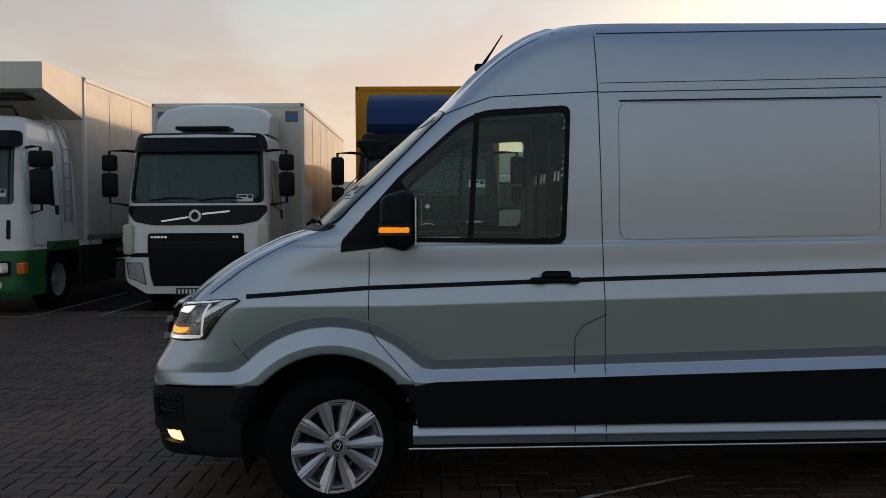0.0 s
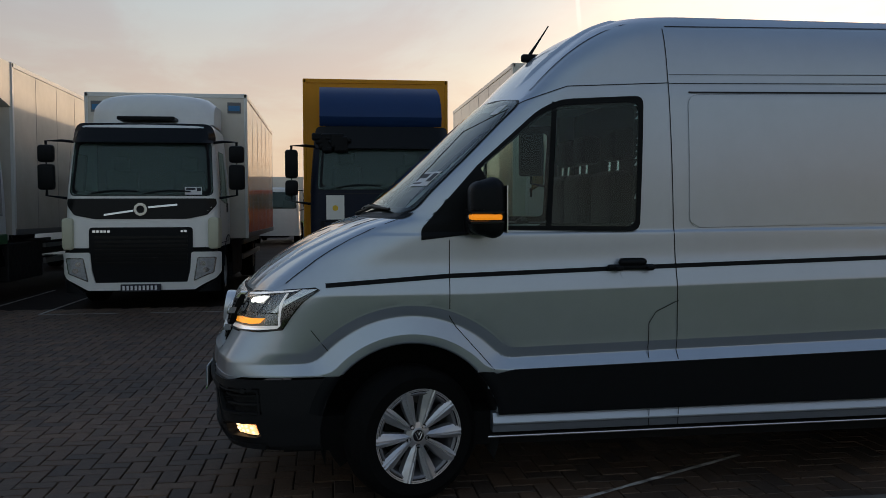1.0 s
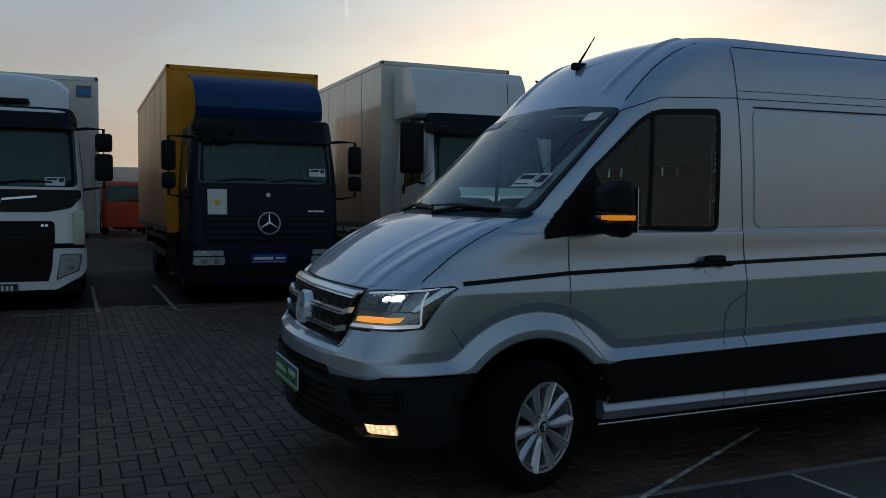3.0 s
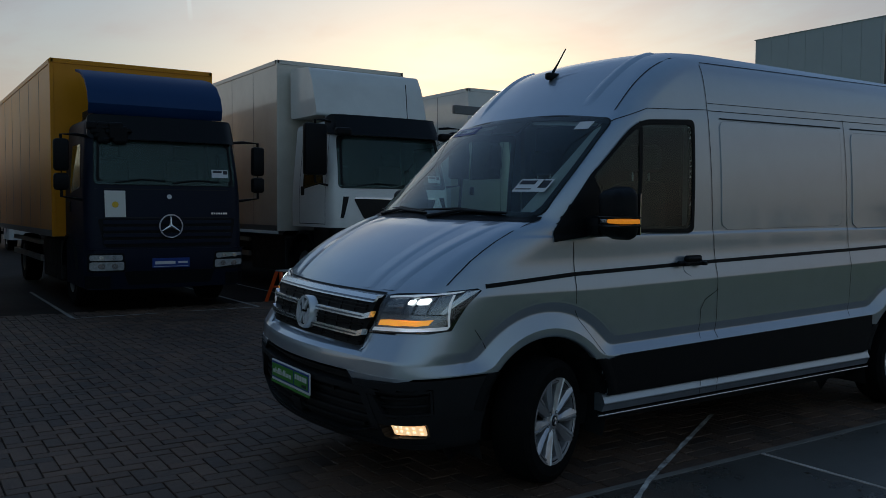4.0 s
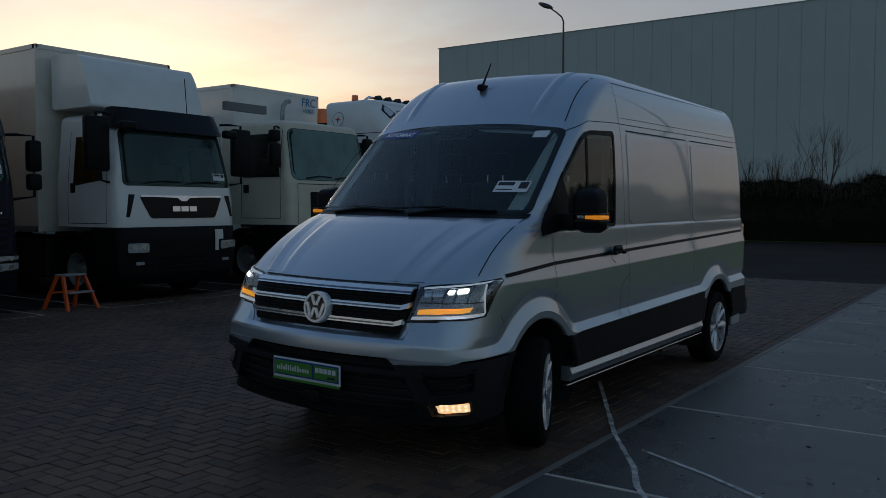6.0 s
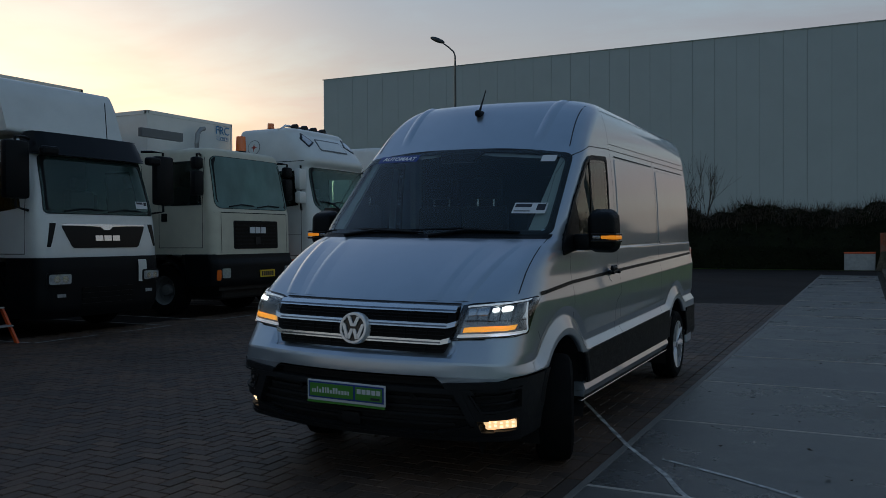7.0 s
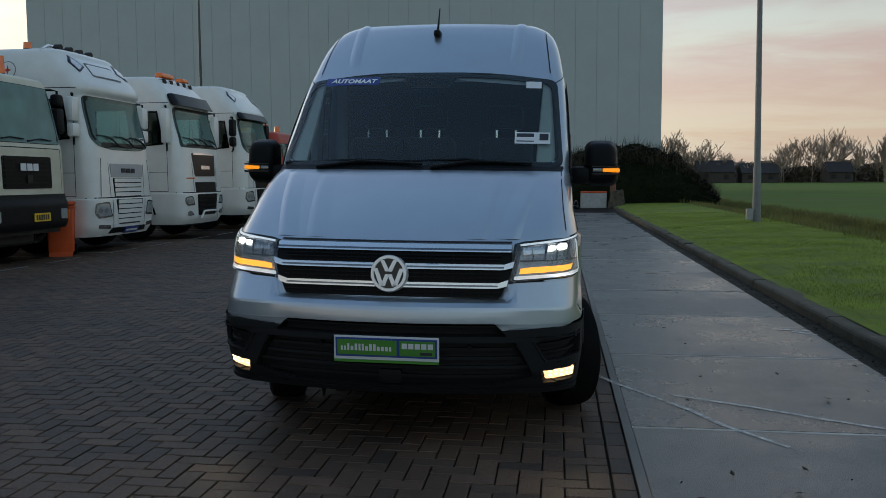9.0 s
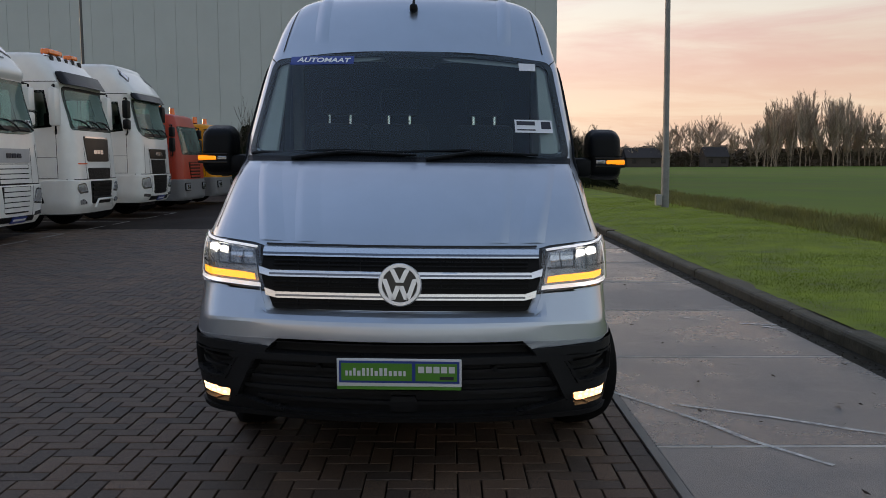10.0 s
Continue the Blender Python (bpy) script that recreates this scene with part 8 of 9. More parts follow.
# white and green cab under a box that reaches over the roof
def truck_green(x, y):
    t = thing("box_truck", "white and green truck with box body reaching over the cab", "truck", at=(x, y, 0), group="row of parked trucks")
    SC = rounded([(-1.08, 1.74), (1.08, 1.74), (1.02, 2.72), (-1.02, 2.72)], 0.08, 4)
    c = Cab(t, WHITE, [(0.95, 0.0), (1.7, 0.05), (2.7, 0.24), (2.95, 0.34), (3.2, 0.55)], [(0.9, 1.24), (1.7, 1.22), (2.7, 1.13), (3.2, 1.0)], 2.15, 1.02, 3.0, screen=SC, side=[(0.50, 1.80), (1.22, 1.72), (1.22, 2.58), (0.66, 2.58)], roof=0.22)
    c.door_lines(0.40, 1.42, 1.08, 2.7)
    b = Cab(t, GREEN, [(0.25, 0.08), (0.4, -0.02), (1.02, 0.0)], [(0.25, 1.22), (1.02, 1.25)], 0.9, 0.30, 1.02, r=0.22, bow=0.06, roof=0.01, crown=0.0, label="green lower front and bumper")
    lamp_unit(t, b, 0.60, 0.66, 0.84, 0.42)
    for s in (-1, 1):
        part("indicator", boxes((s * 1.15 - 0.09, s * 1.15 + 0.09, 0.06, 0.2, 0.66, 0.84), bevel=0.02), ORANGE, t)
        b.panel("round_mark", [(s * 0.85 + 0.07 * math.cos(k * math.pi / 6), 0.50 + 0.07 * math.sin(k * math.pi / 6)) for k in range(12)], STICKER, 0.012, 0.004, nx=4, dz=0.02)
        part("green_arch", boxes((s * 1.22 - 0.03, s * 1.22 + 0.03, 0.85, 2.1, 0.98, 1.15), bevel=0.02), GREEN, t)
        part("step", boxes((s * 1.10 - 0.12, s * 1.10 + 0.12, 0.5, 0.85, 0.42, 0.48), bevel=0.01), GALV, t)
        mirror_set(t, 1.17, 0.34, 2.52, s, (0.26, 0.36), (0.55, 0.34), arm=0.26)
        lad = bmesh.new()
        for yy in (1.50, 1.78):
            tube(lad, [(s * 1.27, yy, 1.45), (s * 1.24, yy, 2.7), (s * 1.08, yy, 3.15), (s * 0.9, yy, 3.28)], 0.02, 8)
        for k in range(6):
            z = 1.5 + 0.24 * k
            cyl(lad, (s * 1.262, 1.50, z), (s * 1.262, 1.78, z), 0.014, seg=8)
        part("roof_ladder", lad, GALV, t, "tubular roof ladder", smooth=40)
    gr = c.panel("grille", rounded([(-0.8, 1.08), (0.8, 1.08), (0.84, 1.58), (-0.84, 1.58)], 0.05, 3), BLACKPL, 0.012, 0.03, nx=10)
    slats(t, c, -0.78, 0.78, 1.1, 1.56, 5, WHITE, 0.03, gr)
    c.panel("side_slot", rect(0.98, 1.04, 1.2, 1.5, 0.02), TRUCKBLACK, 0.01, 0.01, nx=2)
    part("sun_visor", drape(rounded([(-1.12, 2.64), (1.12, 2.64), (1.10, 2.90), (-1.10, 2.90)], 0.06, 4), lambda a, z, up: (a, c.front(a, 2.7) - 0.14 - up + (z - 2.64) * 0.5, z), 0, 0.05, 24, 0.05), TRUCKBLACK, t, "dark sun visor", smooth=30)
    sticker(c, 0.70, 1.86)
    rb = bmesh.new()
    tube(rb, [(-0.9, 0.75, 3.12), (-0.8, 0.7, 3.32), (0.8, 0.7, 3.32), (0.9, 0.75, 3.12)], 0.02, 8)
    part("roof_bar", rb, BLACKPL, t)
    bx = cargo_box(t, 2.35, 9.6, 1.12, 4.05, BOXWHITE, 1.28, WHITE)
    lu = bmesh.new()
    prism(lu, [(0.75, 3.62), (0.75, 4.05), (2.34, 4.05), (2.34, 3.30)], "x", -1.27, 1.27)
    part("over_cab_box", lu, BOXWHITE, bx, "box front reaching over the cab")
    part("over_cab_slot", boxes((-1.0, 0.9, 0.9, 1.5, 3.50, 3.54)), DARKMETAL, bx)
    chassis(t, 9.5, (6.8,), 2.45)
    return t


def truck_small(x, y, mat, label, h=2.75, bed=None):
    """Farther trucks at the end of the row."""
    t = thing("truck", label, "truck", at=(x, y, 0), group="row of parked trucks")
    SC = rounded([(-1.06, 1.72), (1.06, 1.72), (1.0, 2.6), (-1.0, 2.6)], 0.08, 4)
    c = Cab(t, mat, [(0.9, 0.0), (1.7, 0.05), (2.6, 0.22), (3.0, 0.36)], [(0.9, 1.22), (1.7, 1.20), (2.6, 1.12), (3.0, 1.05)], 1.9, 0.95, h, screen=SC, side=[(0.5, 1.78), (1.25, 1.70), (1.25, 2.5), (0.66, 2.5)], roof=0.16)
    c.door_lines(0.4, 1.4, 1.0, 2.6)
    b = Cab(t, GREYPL, [(0.25, 0.08), (0.4, -0.02), (0.95, 0.0)], [(0.25, 1.2), (0.95, 1.24)], 0.9, 0.30, 0.95, r=0.22, bow=0.06, roof=0.01, crown=0.0, label="grey bumper")
    gr = c.panel("grille", rounded([(-0.5, 0.98), (0.5, 0.98), (0.6, 1.5), (-0.6, 1.5)], 0.05, 3), BLACKPL, 0.012, 0.03, nx=8)
    slats(t, c, -0.52, 0.52, 1.0, 1.5, 5, mat, 0.035, gr)
    lamp_unit(t, b, 0.68, 0.62, 0.82, 0.36)
    beacon(t, -0.6, 0.9, h + 0.13, 0.09, 0.26)
    beacon(t, 0.6, 0.9, h + 0.13, 0.09, 0.26)
    for s in (-1, 1):
        mirror_set(t, 1.16, 0.34, 2.5, s, arm=0.24)
    if bed:
        part("load_body", boxes((-1.25, 1.25, 2.1, 6.5, 1.1, bed[0]), bevel=0.03), bed[1], t)
    chassis(t, 6.5, (5.0,), 2.4)
    return t


truck_green(-6.0, 7.75)
truck_masked(-2.30, 8.45)
truck_yellow(1.47, 8.10)
truck_deflector(5.33, 8.05)
truck_cream(8.9, 7.95)
tractor(11.97, 7.81, "daf", "white high-roof tractor unit with slatted grille and roof lamps", 0.10)
tractor(15.7, 7.75, "man", "white tractor unit with orange light bar and black grille", 0.14)
tractor(19.7, 7.75, "daf_dark", "white tractor unit with dark visor and black grille slats", 0.20)
truck_small(23.6, 7.9, RED, "red truck with twin orange beacons on its roof", 2.85, (3.3, YELLOW))
truck_small(27.3, 7.9, YELLOW, "yellow truck with pale cab roof at the end of the row", 2.7, (3.2, BOXWHITE))

# a second row behind, seen between the first
for x, y, mat, h in ((-8.5, 27.0, BOXWHITE, 3.8), (-1.9, 36.0, BOXWHITE, 3.3), (0.6, 47.0, BOXWHITE, 3.0), (-4.6, 27.5, BOXWHITE, 3.6), (1.05, 40.5, BOXWHITE, 3.5), (2.6, 27.0, YELLOW, 3.6), (5.0, 26.5, BOXWHITE, 3.9), (9.5, 27.5, BOXWHITE, 3.6), (15.5, 27.0, BOXWHITE, 3.9),
                     (-9.7, 18.9, BOXWHITE, 3.5), (-6.1, 18.6, BOXWHITE, 3.5), (-3.3, 19.2, BOXWHITE, 3.4), (4.0, 19.0, BOXWHITE, 3.5), (7.3, 18.8, BOXWHITE, 3.6), (11.0, 19.3, BOXWHITE, 3.5), (14.6, 18.7, BOXWHITE, 3.5), (18.3, 19.0, BOXWHITE, 3.5), (22.0, 18.8, BOXWHITE, 3.4)):
    t = thing("box_truck", "pale box truck in the row behind", "truck", at=(x, y, 0), group="trucks in the row behind")
    c = Cab(t, RED if abs(x - 1.05) < 0.1 else WHITE, [(0.35, 0.0), (1.7, 0.05), (2.7, 0.25)], [(0.35, 1.18), (2.7, 1.1)], 1.8, 0.4, 2.6, screen=rounded([(-1.0, 1.7), (1.0, 1.7), (0.96, 2.5), (-0.96, 2.5)], 0.08, 3))
    cargo_box(t, 2.1, 8.5, 1.1, h, mat, 1.27)
    for s in (-1, 1):
        mirror_set(t, 1.12, 0.3, 2.45, s)
    chassis(t, 8.4, (6.2,), tank=False)


# ---- loose things and marks in the yard ----
def line_mark(name, pts, w, z, label):
    bm = bmesh.new()
    rng = random.Random(len(pts) + int(w * 1000))
    P = []
    for (a, b), (c, d) in zip(pts, pts[1:]):
        n = max(2, int(math.hypot(c - a, d - b) / 0.08))
        P += [(a + (c - a) * k / n, b + (d - b) * k / n) for k in range(n)]
    P.append(pts[-1])
    rows = []
    for i, p in enumerate(P):
        q, r = P[max(0, i - 1)], P[min(len(P) - 1, i + 1)]
        d = Vector((r[0] - q[0], r[1] - q[1])).normalized()
        h = w / 2 * rng.uniform(0.75, 1.15)
        rows.append([bm.verts.new((p[0] - d.y * h * s, p[1] + d.x * h * s, z)) for s in (-1, 1)])
    for a, b in zip(rows, rows[1:]):
        bm.faces.new((a[0], a[1], b[1], b[0]))
    bmesh.ops.recalc_face_normals(bm, faces=bm.faces)
    if sum(f.normal.z for f in bm.faces) < 0:
        bmesh.ops.reverse_faces(bm, faces=bm.faces)
    return tagged(part(name, bm, PAINTLINE), label, "ground marking", kind="structure")


def dusty(name, color):
    """Chalk dust: broken up, the ground shows through."""
    m = material(name, color, 0.8, 0, 0.2, 9)
    nt = m.node_tree
    n, l = nt.nodes.new, nt.links.new
    out, b = nt.nodes["Material Output"], nt.nodes["Principled BSDF"]
    tr, mix, no, tc, mr = n("ShaderNodeBsdfTransparent"), n("ShaderNodeMixShader"), n("ShaderNodeTexNoise"), n("ShaderNodeTexCoord"), n("ShaderNodeMapRange")
    no.inputs["Scale"].default_value, no.inputs["Detail"].default_value, no.inputs["Roughness"].default_value = 9.0, 8.0, 0.75
    mr.inputs[1].default_value, mr.inputs[2].default_value, mr.inputs[3].default_value, mr.inputs[4].default_value = 0.34, 0.62, 0.25, 0.95
    l(tc.outputs["Object"], no.inputs[0]); l(no.outputs[0], mr.inputs[0]); l(mr.outputs[0], mix.inputs[0])
    l(tr.outputs[0], mix.inputs[1]); l(b.outputs[0], mix.inputs[2]); l(mix.outputs[0], out.inputs[0])
    return m


CHALK = dusty("chalk_line", (0.68, 0.66, 0.62))
for pts in ([(3.05, -0.45), (1.51, -1.26), (0.89, -1.65), (0.585, -1.79), (0.22, -2.055)], [(1.26, -1.55), (1.0, -2.04), (0.777, -2.385), (0.66, -2.60), (0.42, -3.05)], [(4.14, -2.38), (3.92, -2.60)], [(3.78, -2.83), (3.72, -3.14)], [(3.67, -2.97), (3.52, -3.15)]):
    ob = line_mark("chalk_line", pts, 0.034, 0.0105, "faint white chalk line across the slabs")
    ob.data.materials[0] = CHALK
BAYS = [-5.98, -2.30, 1.40, 5.10, 8.80, 12.45, 16.15, 19.85]
for i, c in enumerate(BAYS):
    line_mark("bay_line", [(c - 1.33, 7.8), (c - 0.2, 7.8)], 0.055, 0.006, "worn white parking bay line")
    line_mark("bay_line", [(c + 0.25, 7.8), (c + 1.33, 7.8)], 0.055, 0.006, "worn white parking bay line")
    line_mark("bay_line", [(c - 1.33, 7.84), (c - 1.31, 12.0)], 0.055, 0.006, "worn white parking bay line")
    line_mark("bay_line", [(c + 1.33, 7.84), (c + 1.31, 12.0)], 0.055, 0.006, "worn white parking bay line")


def step_ladder(x, y, turn):
    t = thing("step_ladder", "small orange step ladder with pale treads beside a truck wheel", "ladder", at=(x, y, 0), turn=turn)
    for s in (-1, 1):
        for y0, y1 in ((-0.26, -0.06), (0.26, 0.06)):
            b = bmesh.new()
            prism(b, [(y0 - 0.02, 0.0), (y0 + 0.03, 0.0), (y1 + 0.025, 0.50), (y1 - 0.025, 0.50)], "x", s * 0.27 - 0.02, s * 0.27 + 0.02)
            for v in b.verts:
                v.co.x -= s * 0.10 * v.co.z / 0.6
            part("leg", b, ORANGEPL, t)
    part("top_tread", boxes((-0.19, 0.19, -0.12, 0.12, 0.495, 0.52), bevel=0.008), GALV, t, "pale metal tread")
    part("tread", boxes((-0.22, 0.22, -0.25, -0.08, 0.24, 0.265), bevel=0.008), GALV, t)
    part("brace", boxes((-0.22, 0.22, 0.16, 0.18, 0.23, 0.26)), ORANGEPL, t)


def wheelie_bin(x, y):
    t = thing("wheelie_bin", "orange plastic wheelie bin with closed lid between two trucks", "bin", at=(x, y, 0), turn=-63)
    b = bmesh.new()
    box(b, -0.24, 0.24, -0.27, 0.27, 0.06, 0.92, 0.03, 3)
    for v in b.verts:
        k = 0.86 + 0.14 * v.co.z / 0.92
        v.co.x *= k
        v.co.y *= k
    part("body", b, ORANGEPL, t, smooth=40)
    part("rim", boxes((-0.26, 0.26, -0.29, 0.29, 0.90, 0.94), bevel=0.012), ORANGEPL, t)
    part("lid", boxes((-0.26, 0.26, -0.31, 0.29, 0.945, 1.02), bevel=0.03), ORANGEPL, t, smooth=40)
    part("handle", boxes((-0.22, 0.22, 0.33, 0.38, 0.93, 0.97), bevel=0.01), ORANGEPL, t)
    for s in (-1, 1):
        w = bmesh.new()
        cyl(w, (s * 0.22 - 0.03, 0.22, 0.10), (s * 0.22 + 0.03, 0.22, 0.10), 0.10, seg=16)
        part("wheel", w, RUBBER, t)
    part("foot", boxes((-0.2, 0.2, -0.25, -0.15, 0.0, 0.08)), ORANGEPL, t)


step_ladder(3.42, 8.28, 8)
wheelie_bin(10.48, 8.4)

PALEBLOCK = material("whitewashed_concrete", (0.42, 0.43, 0.42), 0.8, 0, 0.2, 6.0, 0.3, 60, dirt=(0.2, 0.2, 0.18), dirt_amount=0.5)
blk = thing("concrete_block", "grey concrete barrier block with orange painted top", "barrier", at=(36.0, -2.53, 0))
part("block", boxes((-0.3, 0.3, -0.60, 0.60, 0, 0.72), bevel=0.03), PALEBLOCK, blk)
part("top_cap", boxes((-0.31, 0.31, -0.61, 0.61, 0.715, 0.785), bevel=0.02), ORANGEPL, blk, "orange painted top")
stn = bmesh.new()
prism(stn, [(-0.42, 0), (0.42, 0), (0.22, 0.80), (-0.30, 0.86)], "x", -0.3, 0.3)
st_ob = tagged(part("boulder", stn, KERB), "pale leaning concrete stump beside the barrier block", "block")
st_ob.matrix_basis = pose(35.8, -3.56, 0, 0, 0, 0)
pst = bmesh.new()
cyl(pst, (36.5, -3.47, 0.0), (36.5, -3.44, 1.60), 0.15, 0.14, 14)
tagged(part("bollard", pst, material("rusty_paint", (0.22, 0.07, 0.035), 0.8, 0, 0.5, 6, dirt=(0.3, 0.26, 0.2), dirt_amount=0.6)), "rust-brown worn steel bollard before the hedge", "bollard")

# dry leaves and dirt on the slabs
LEAF = material("dead_leaf", (0.035, 0.022, 0.012), 0.9)
rng = random.Random(31)
bm = bmesh.new()
for k in range(420):
    x, y = rng.uniform(-2.5, 24), rng.choice((rng.uniform(-3.1, -1.4), rng.uniform(-3.35, -3.17), rng.uniform(-3.35, -3.17)))
    r, a = rng.uniform(0.008, 0.045), rng.uniform(0, 6.28)
    z = 0.016 if y > -3.15 else 0.002
    vs = [bm.verts.new((x + math.cos(a + t) * r * q, y + math.sin(a + t) * r * q * 0.6, z + rng.uniform(0, 0.012))) for t, q in ((0, 1), (1.4, 0.5), (3.14, 1), (4.6, 0.5))]
    bm.faces.new(vs)
tagged(part("leaf_litter", bm, LEAF), "dark dead leaves scattered on slabs and gutter", "leaves", kind="stuff")


# ---- planting and distance ----
HEDGELEAF = material("hedge_leaf", (0.014, 0.018, 0.009), 0.9, 0, 0.4, 2.0, spec=0.08)
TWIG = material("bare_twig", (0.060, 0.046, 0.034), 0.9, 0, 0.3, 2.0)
# distance haze is put into this colour: much paler than the near twigs
HAZETWIG = material("far_branch_hazed", (0.42, 0.335, 0.27), 0.95, 0, 0.3, 0.2, spec=0.1)
SCRUB = material("winter_scrub", (0.16, 0.13, 0.10), 0.95, 0, 0.4, 0.3, spec=0.08)
DRYGRASS = material("dry_reed", (0.185, 0.18, 0.05), 0.95, 0, 0.4, 1.0)
BLADE = material("grass_blade", (0.22, 0.29, 0.042), 0.9, 0, 0.4, 0.9, spec=0.1)


def mesh_of(name, verts, faces, mat, label, category, kind="stuff", parent=None):
    me = bpy.data.meshes.new(name)
    me.from_pydata(verts, [], faces)
    me.materials.append(mat)
    ob = new(name, me)
    if parent is not None:
        ob.parent = parent
        if label:
            ob["label"] = label
        return ob
    return tagged(ob, label, category, kind=kind)


def branches(rng, verts, faces, base, height, spread, depth, up=0.75, r0=None):
    """A bare tree: a tapered trunk that forks into thinner limbs, three-sided."""
    r0 = r0 or height * 0.013
    stack = [(Vector(base), Vector((rng.uniform(-0.08, 0.08), rng.uniform(-0.08, 0.08), 1)).normalized(), height * 0.24, r0, depth)]
    while stack:
        p, d, L, r, n = stack.pop()
        q = p + d * L
        s = d.orthogonal().normalized()
        u = d.cross(s)
        b = len(verts)
        for c, rr in ((p, r), (q, r * 0.62)):
            for k in range(3):
                a = k * 2.094
                verts.append(tuple(c + s * math.cos(a) * rr + u * math.sin(a) * rr))
        for k in range(3):
            j = (k + 1) % 3
            faces.append((b + k, b + j, b + 3 + j, b + 3 + k))
        if n > 0:
            for _ in range(rng.choice((2, 3, 3, 4)) if n > 1 else rng.choice((3, 4, 5))):
                e = Vector((rng.gauss(0, spread), rng.gauss(0, spread), up)) + d * 0.9
                stack.append((p + d * L * rng.uniform(0.55, 1.0), e.normalized(), L * rng.uniform(0.62, 0.98), r * 0.55, n - 1))


# hedge at the end of the slabs
rng = random.Random(12)
hedge = thing("hedge", "dense dark hedge with bare twigs standing out of its top", "hedge")
V, F = [], []
TV, TF = [], []


def hedge_h(y):
    return 2.75 + 0.6 * noise.noise((y * 0.35, 3.0, 0.0)) + 0.5 * noise.noise((y * 1.1, 9.0, 0.0))


for k in range(60000):
    y = rng.uniform(-8.6, 16.0)
    end = max(0.14, min(1.0, (y + 9.0) / 2.4))
    h = hedge_h(y) * end
    depth = rng.uniform(0, 1)
    z = h * (1 - (1 - rng.random()) ** 1.6 * 1.0)
    x = 37.3 + depth * 3.0 + 0.5 * noise.noise((y * 0.8, z * 0.8, 1.0)) + 0.3 * z / 3
    r = rng.uniform(0.04, 0.10)
    a, b = Vector((rng.gauss(0, 1), rng.gauss(0, 1), rng.gauss(0, 1))).normalized(), Vector((rng.gauss(0, 1), rng.gauss(0, 1), rng.gauss(0, 1))).normalized()
    c = Vector((x, y, z))
    n0 = len(V)
    V += [tuple(c + a * r), tuple(c + b * r * 0.6), tuple(c - a * r), tuple(c - b * r * 0.6)]
    F.append((n0, n0 + 1, n0 + 2, n0 + 3))
mesh_of("foliage", V, F, HEDGELEAF, "", "", parent=hedge)
cb = bmesh.new()
rows = []
for k in range(104):
    y = -8.4 + 24.4 * k / 103
    h = hedge_h(y) * max(0.14, min(1.0, (y + 9.0) / 2.4))
    w = 0.25 * noise.noise((y * 0.9, 5.0, 2.0))
    rows.append([cb.verts.new((x, y, z)) for x, z in ((37.75 + w, -0.05), (37.65 + w, h * 0.35), (37.95 + w, h * 0.70), (38.5, h * 0.86), (39.6, h * 0.84), (40.1, h * 0.5), (40.2, -0.05))])
for p, q in zip(rows, rows[1:]):
    for i in range(6):
        cb.faces.new((p[i], q[i], q[i + 1], p[i + 1]))
cb.faces.new(rows[0])
cb.faces.new(rows[-1][::-1])
part("inner_growth", cb, HEDGELEAF, hedge)
for k in range(420):
    y = rng.uniform(-8.4, 16.0)
    branches(rng, TV, TF, (37.8 + rng.random() * 2, y, hedge_h(y) * 0.6 * max(0.14, min(1, (y + 9.0) / 2.4))), rng.uniform(1.0, 2.6), 0.35, 2, 0.9, 0.014)
for y, h in ((5.4, 5.6), (4.3, 5.8), (6.6, 5.0), (8.2, 4.8), (3.2, 3.9), (2.0, 4.3), (10.0, 4.6), (-0.5, 3.4)):
    branches(rng, TV, TF, (38.4, y, 0.5), h, 0.45, 4, 0.7, 0.06)
for k in range(9000):
    y = rng.uniform(-8.6, 16.0)
    h = hedge_h(y) * max(0.14, min(1.0, (y + 9.0) / 2.4))
    p = Vector((37.6 + rng.random() * 1.8, y, h * rng.uniform(0.7, 0.98)))
    e = Vector((rng.gauss(0, 0.3), rng.gauss(0, 0.35), 1.0)).normalized() * rng.uniform(0.2, 0.75)
    w = Vector((0, 1, 0)) * rng.uniform(0.006, 0.016)
    n0 = len(TV)
    TV.extend([tuple(p - w), tuple(p + w), tuple(p + e)])
    TF.append((n0, n0 + 1, n0 + 2))
mesh_of("bare_growth", TV, TF, TWIG, "bare twigs", "", parent=hedge)

# far trees round the fields
rng = random.Random(5)
V, F = [], []


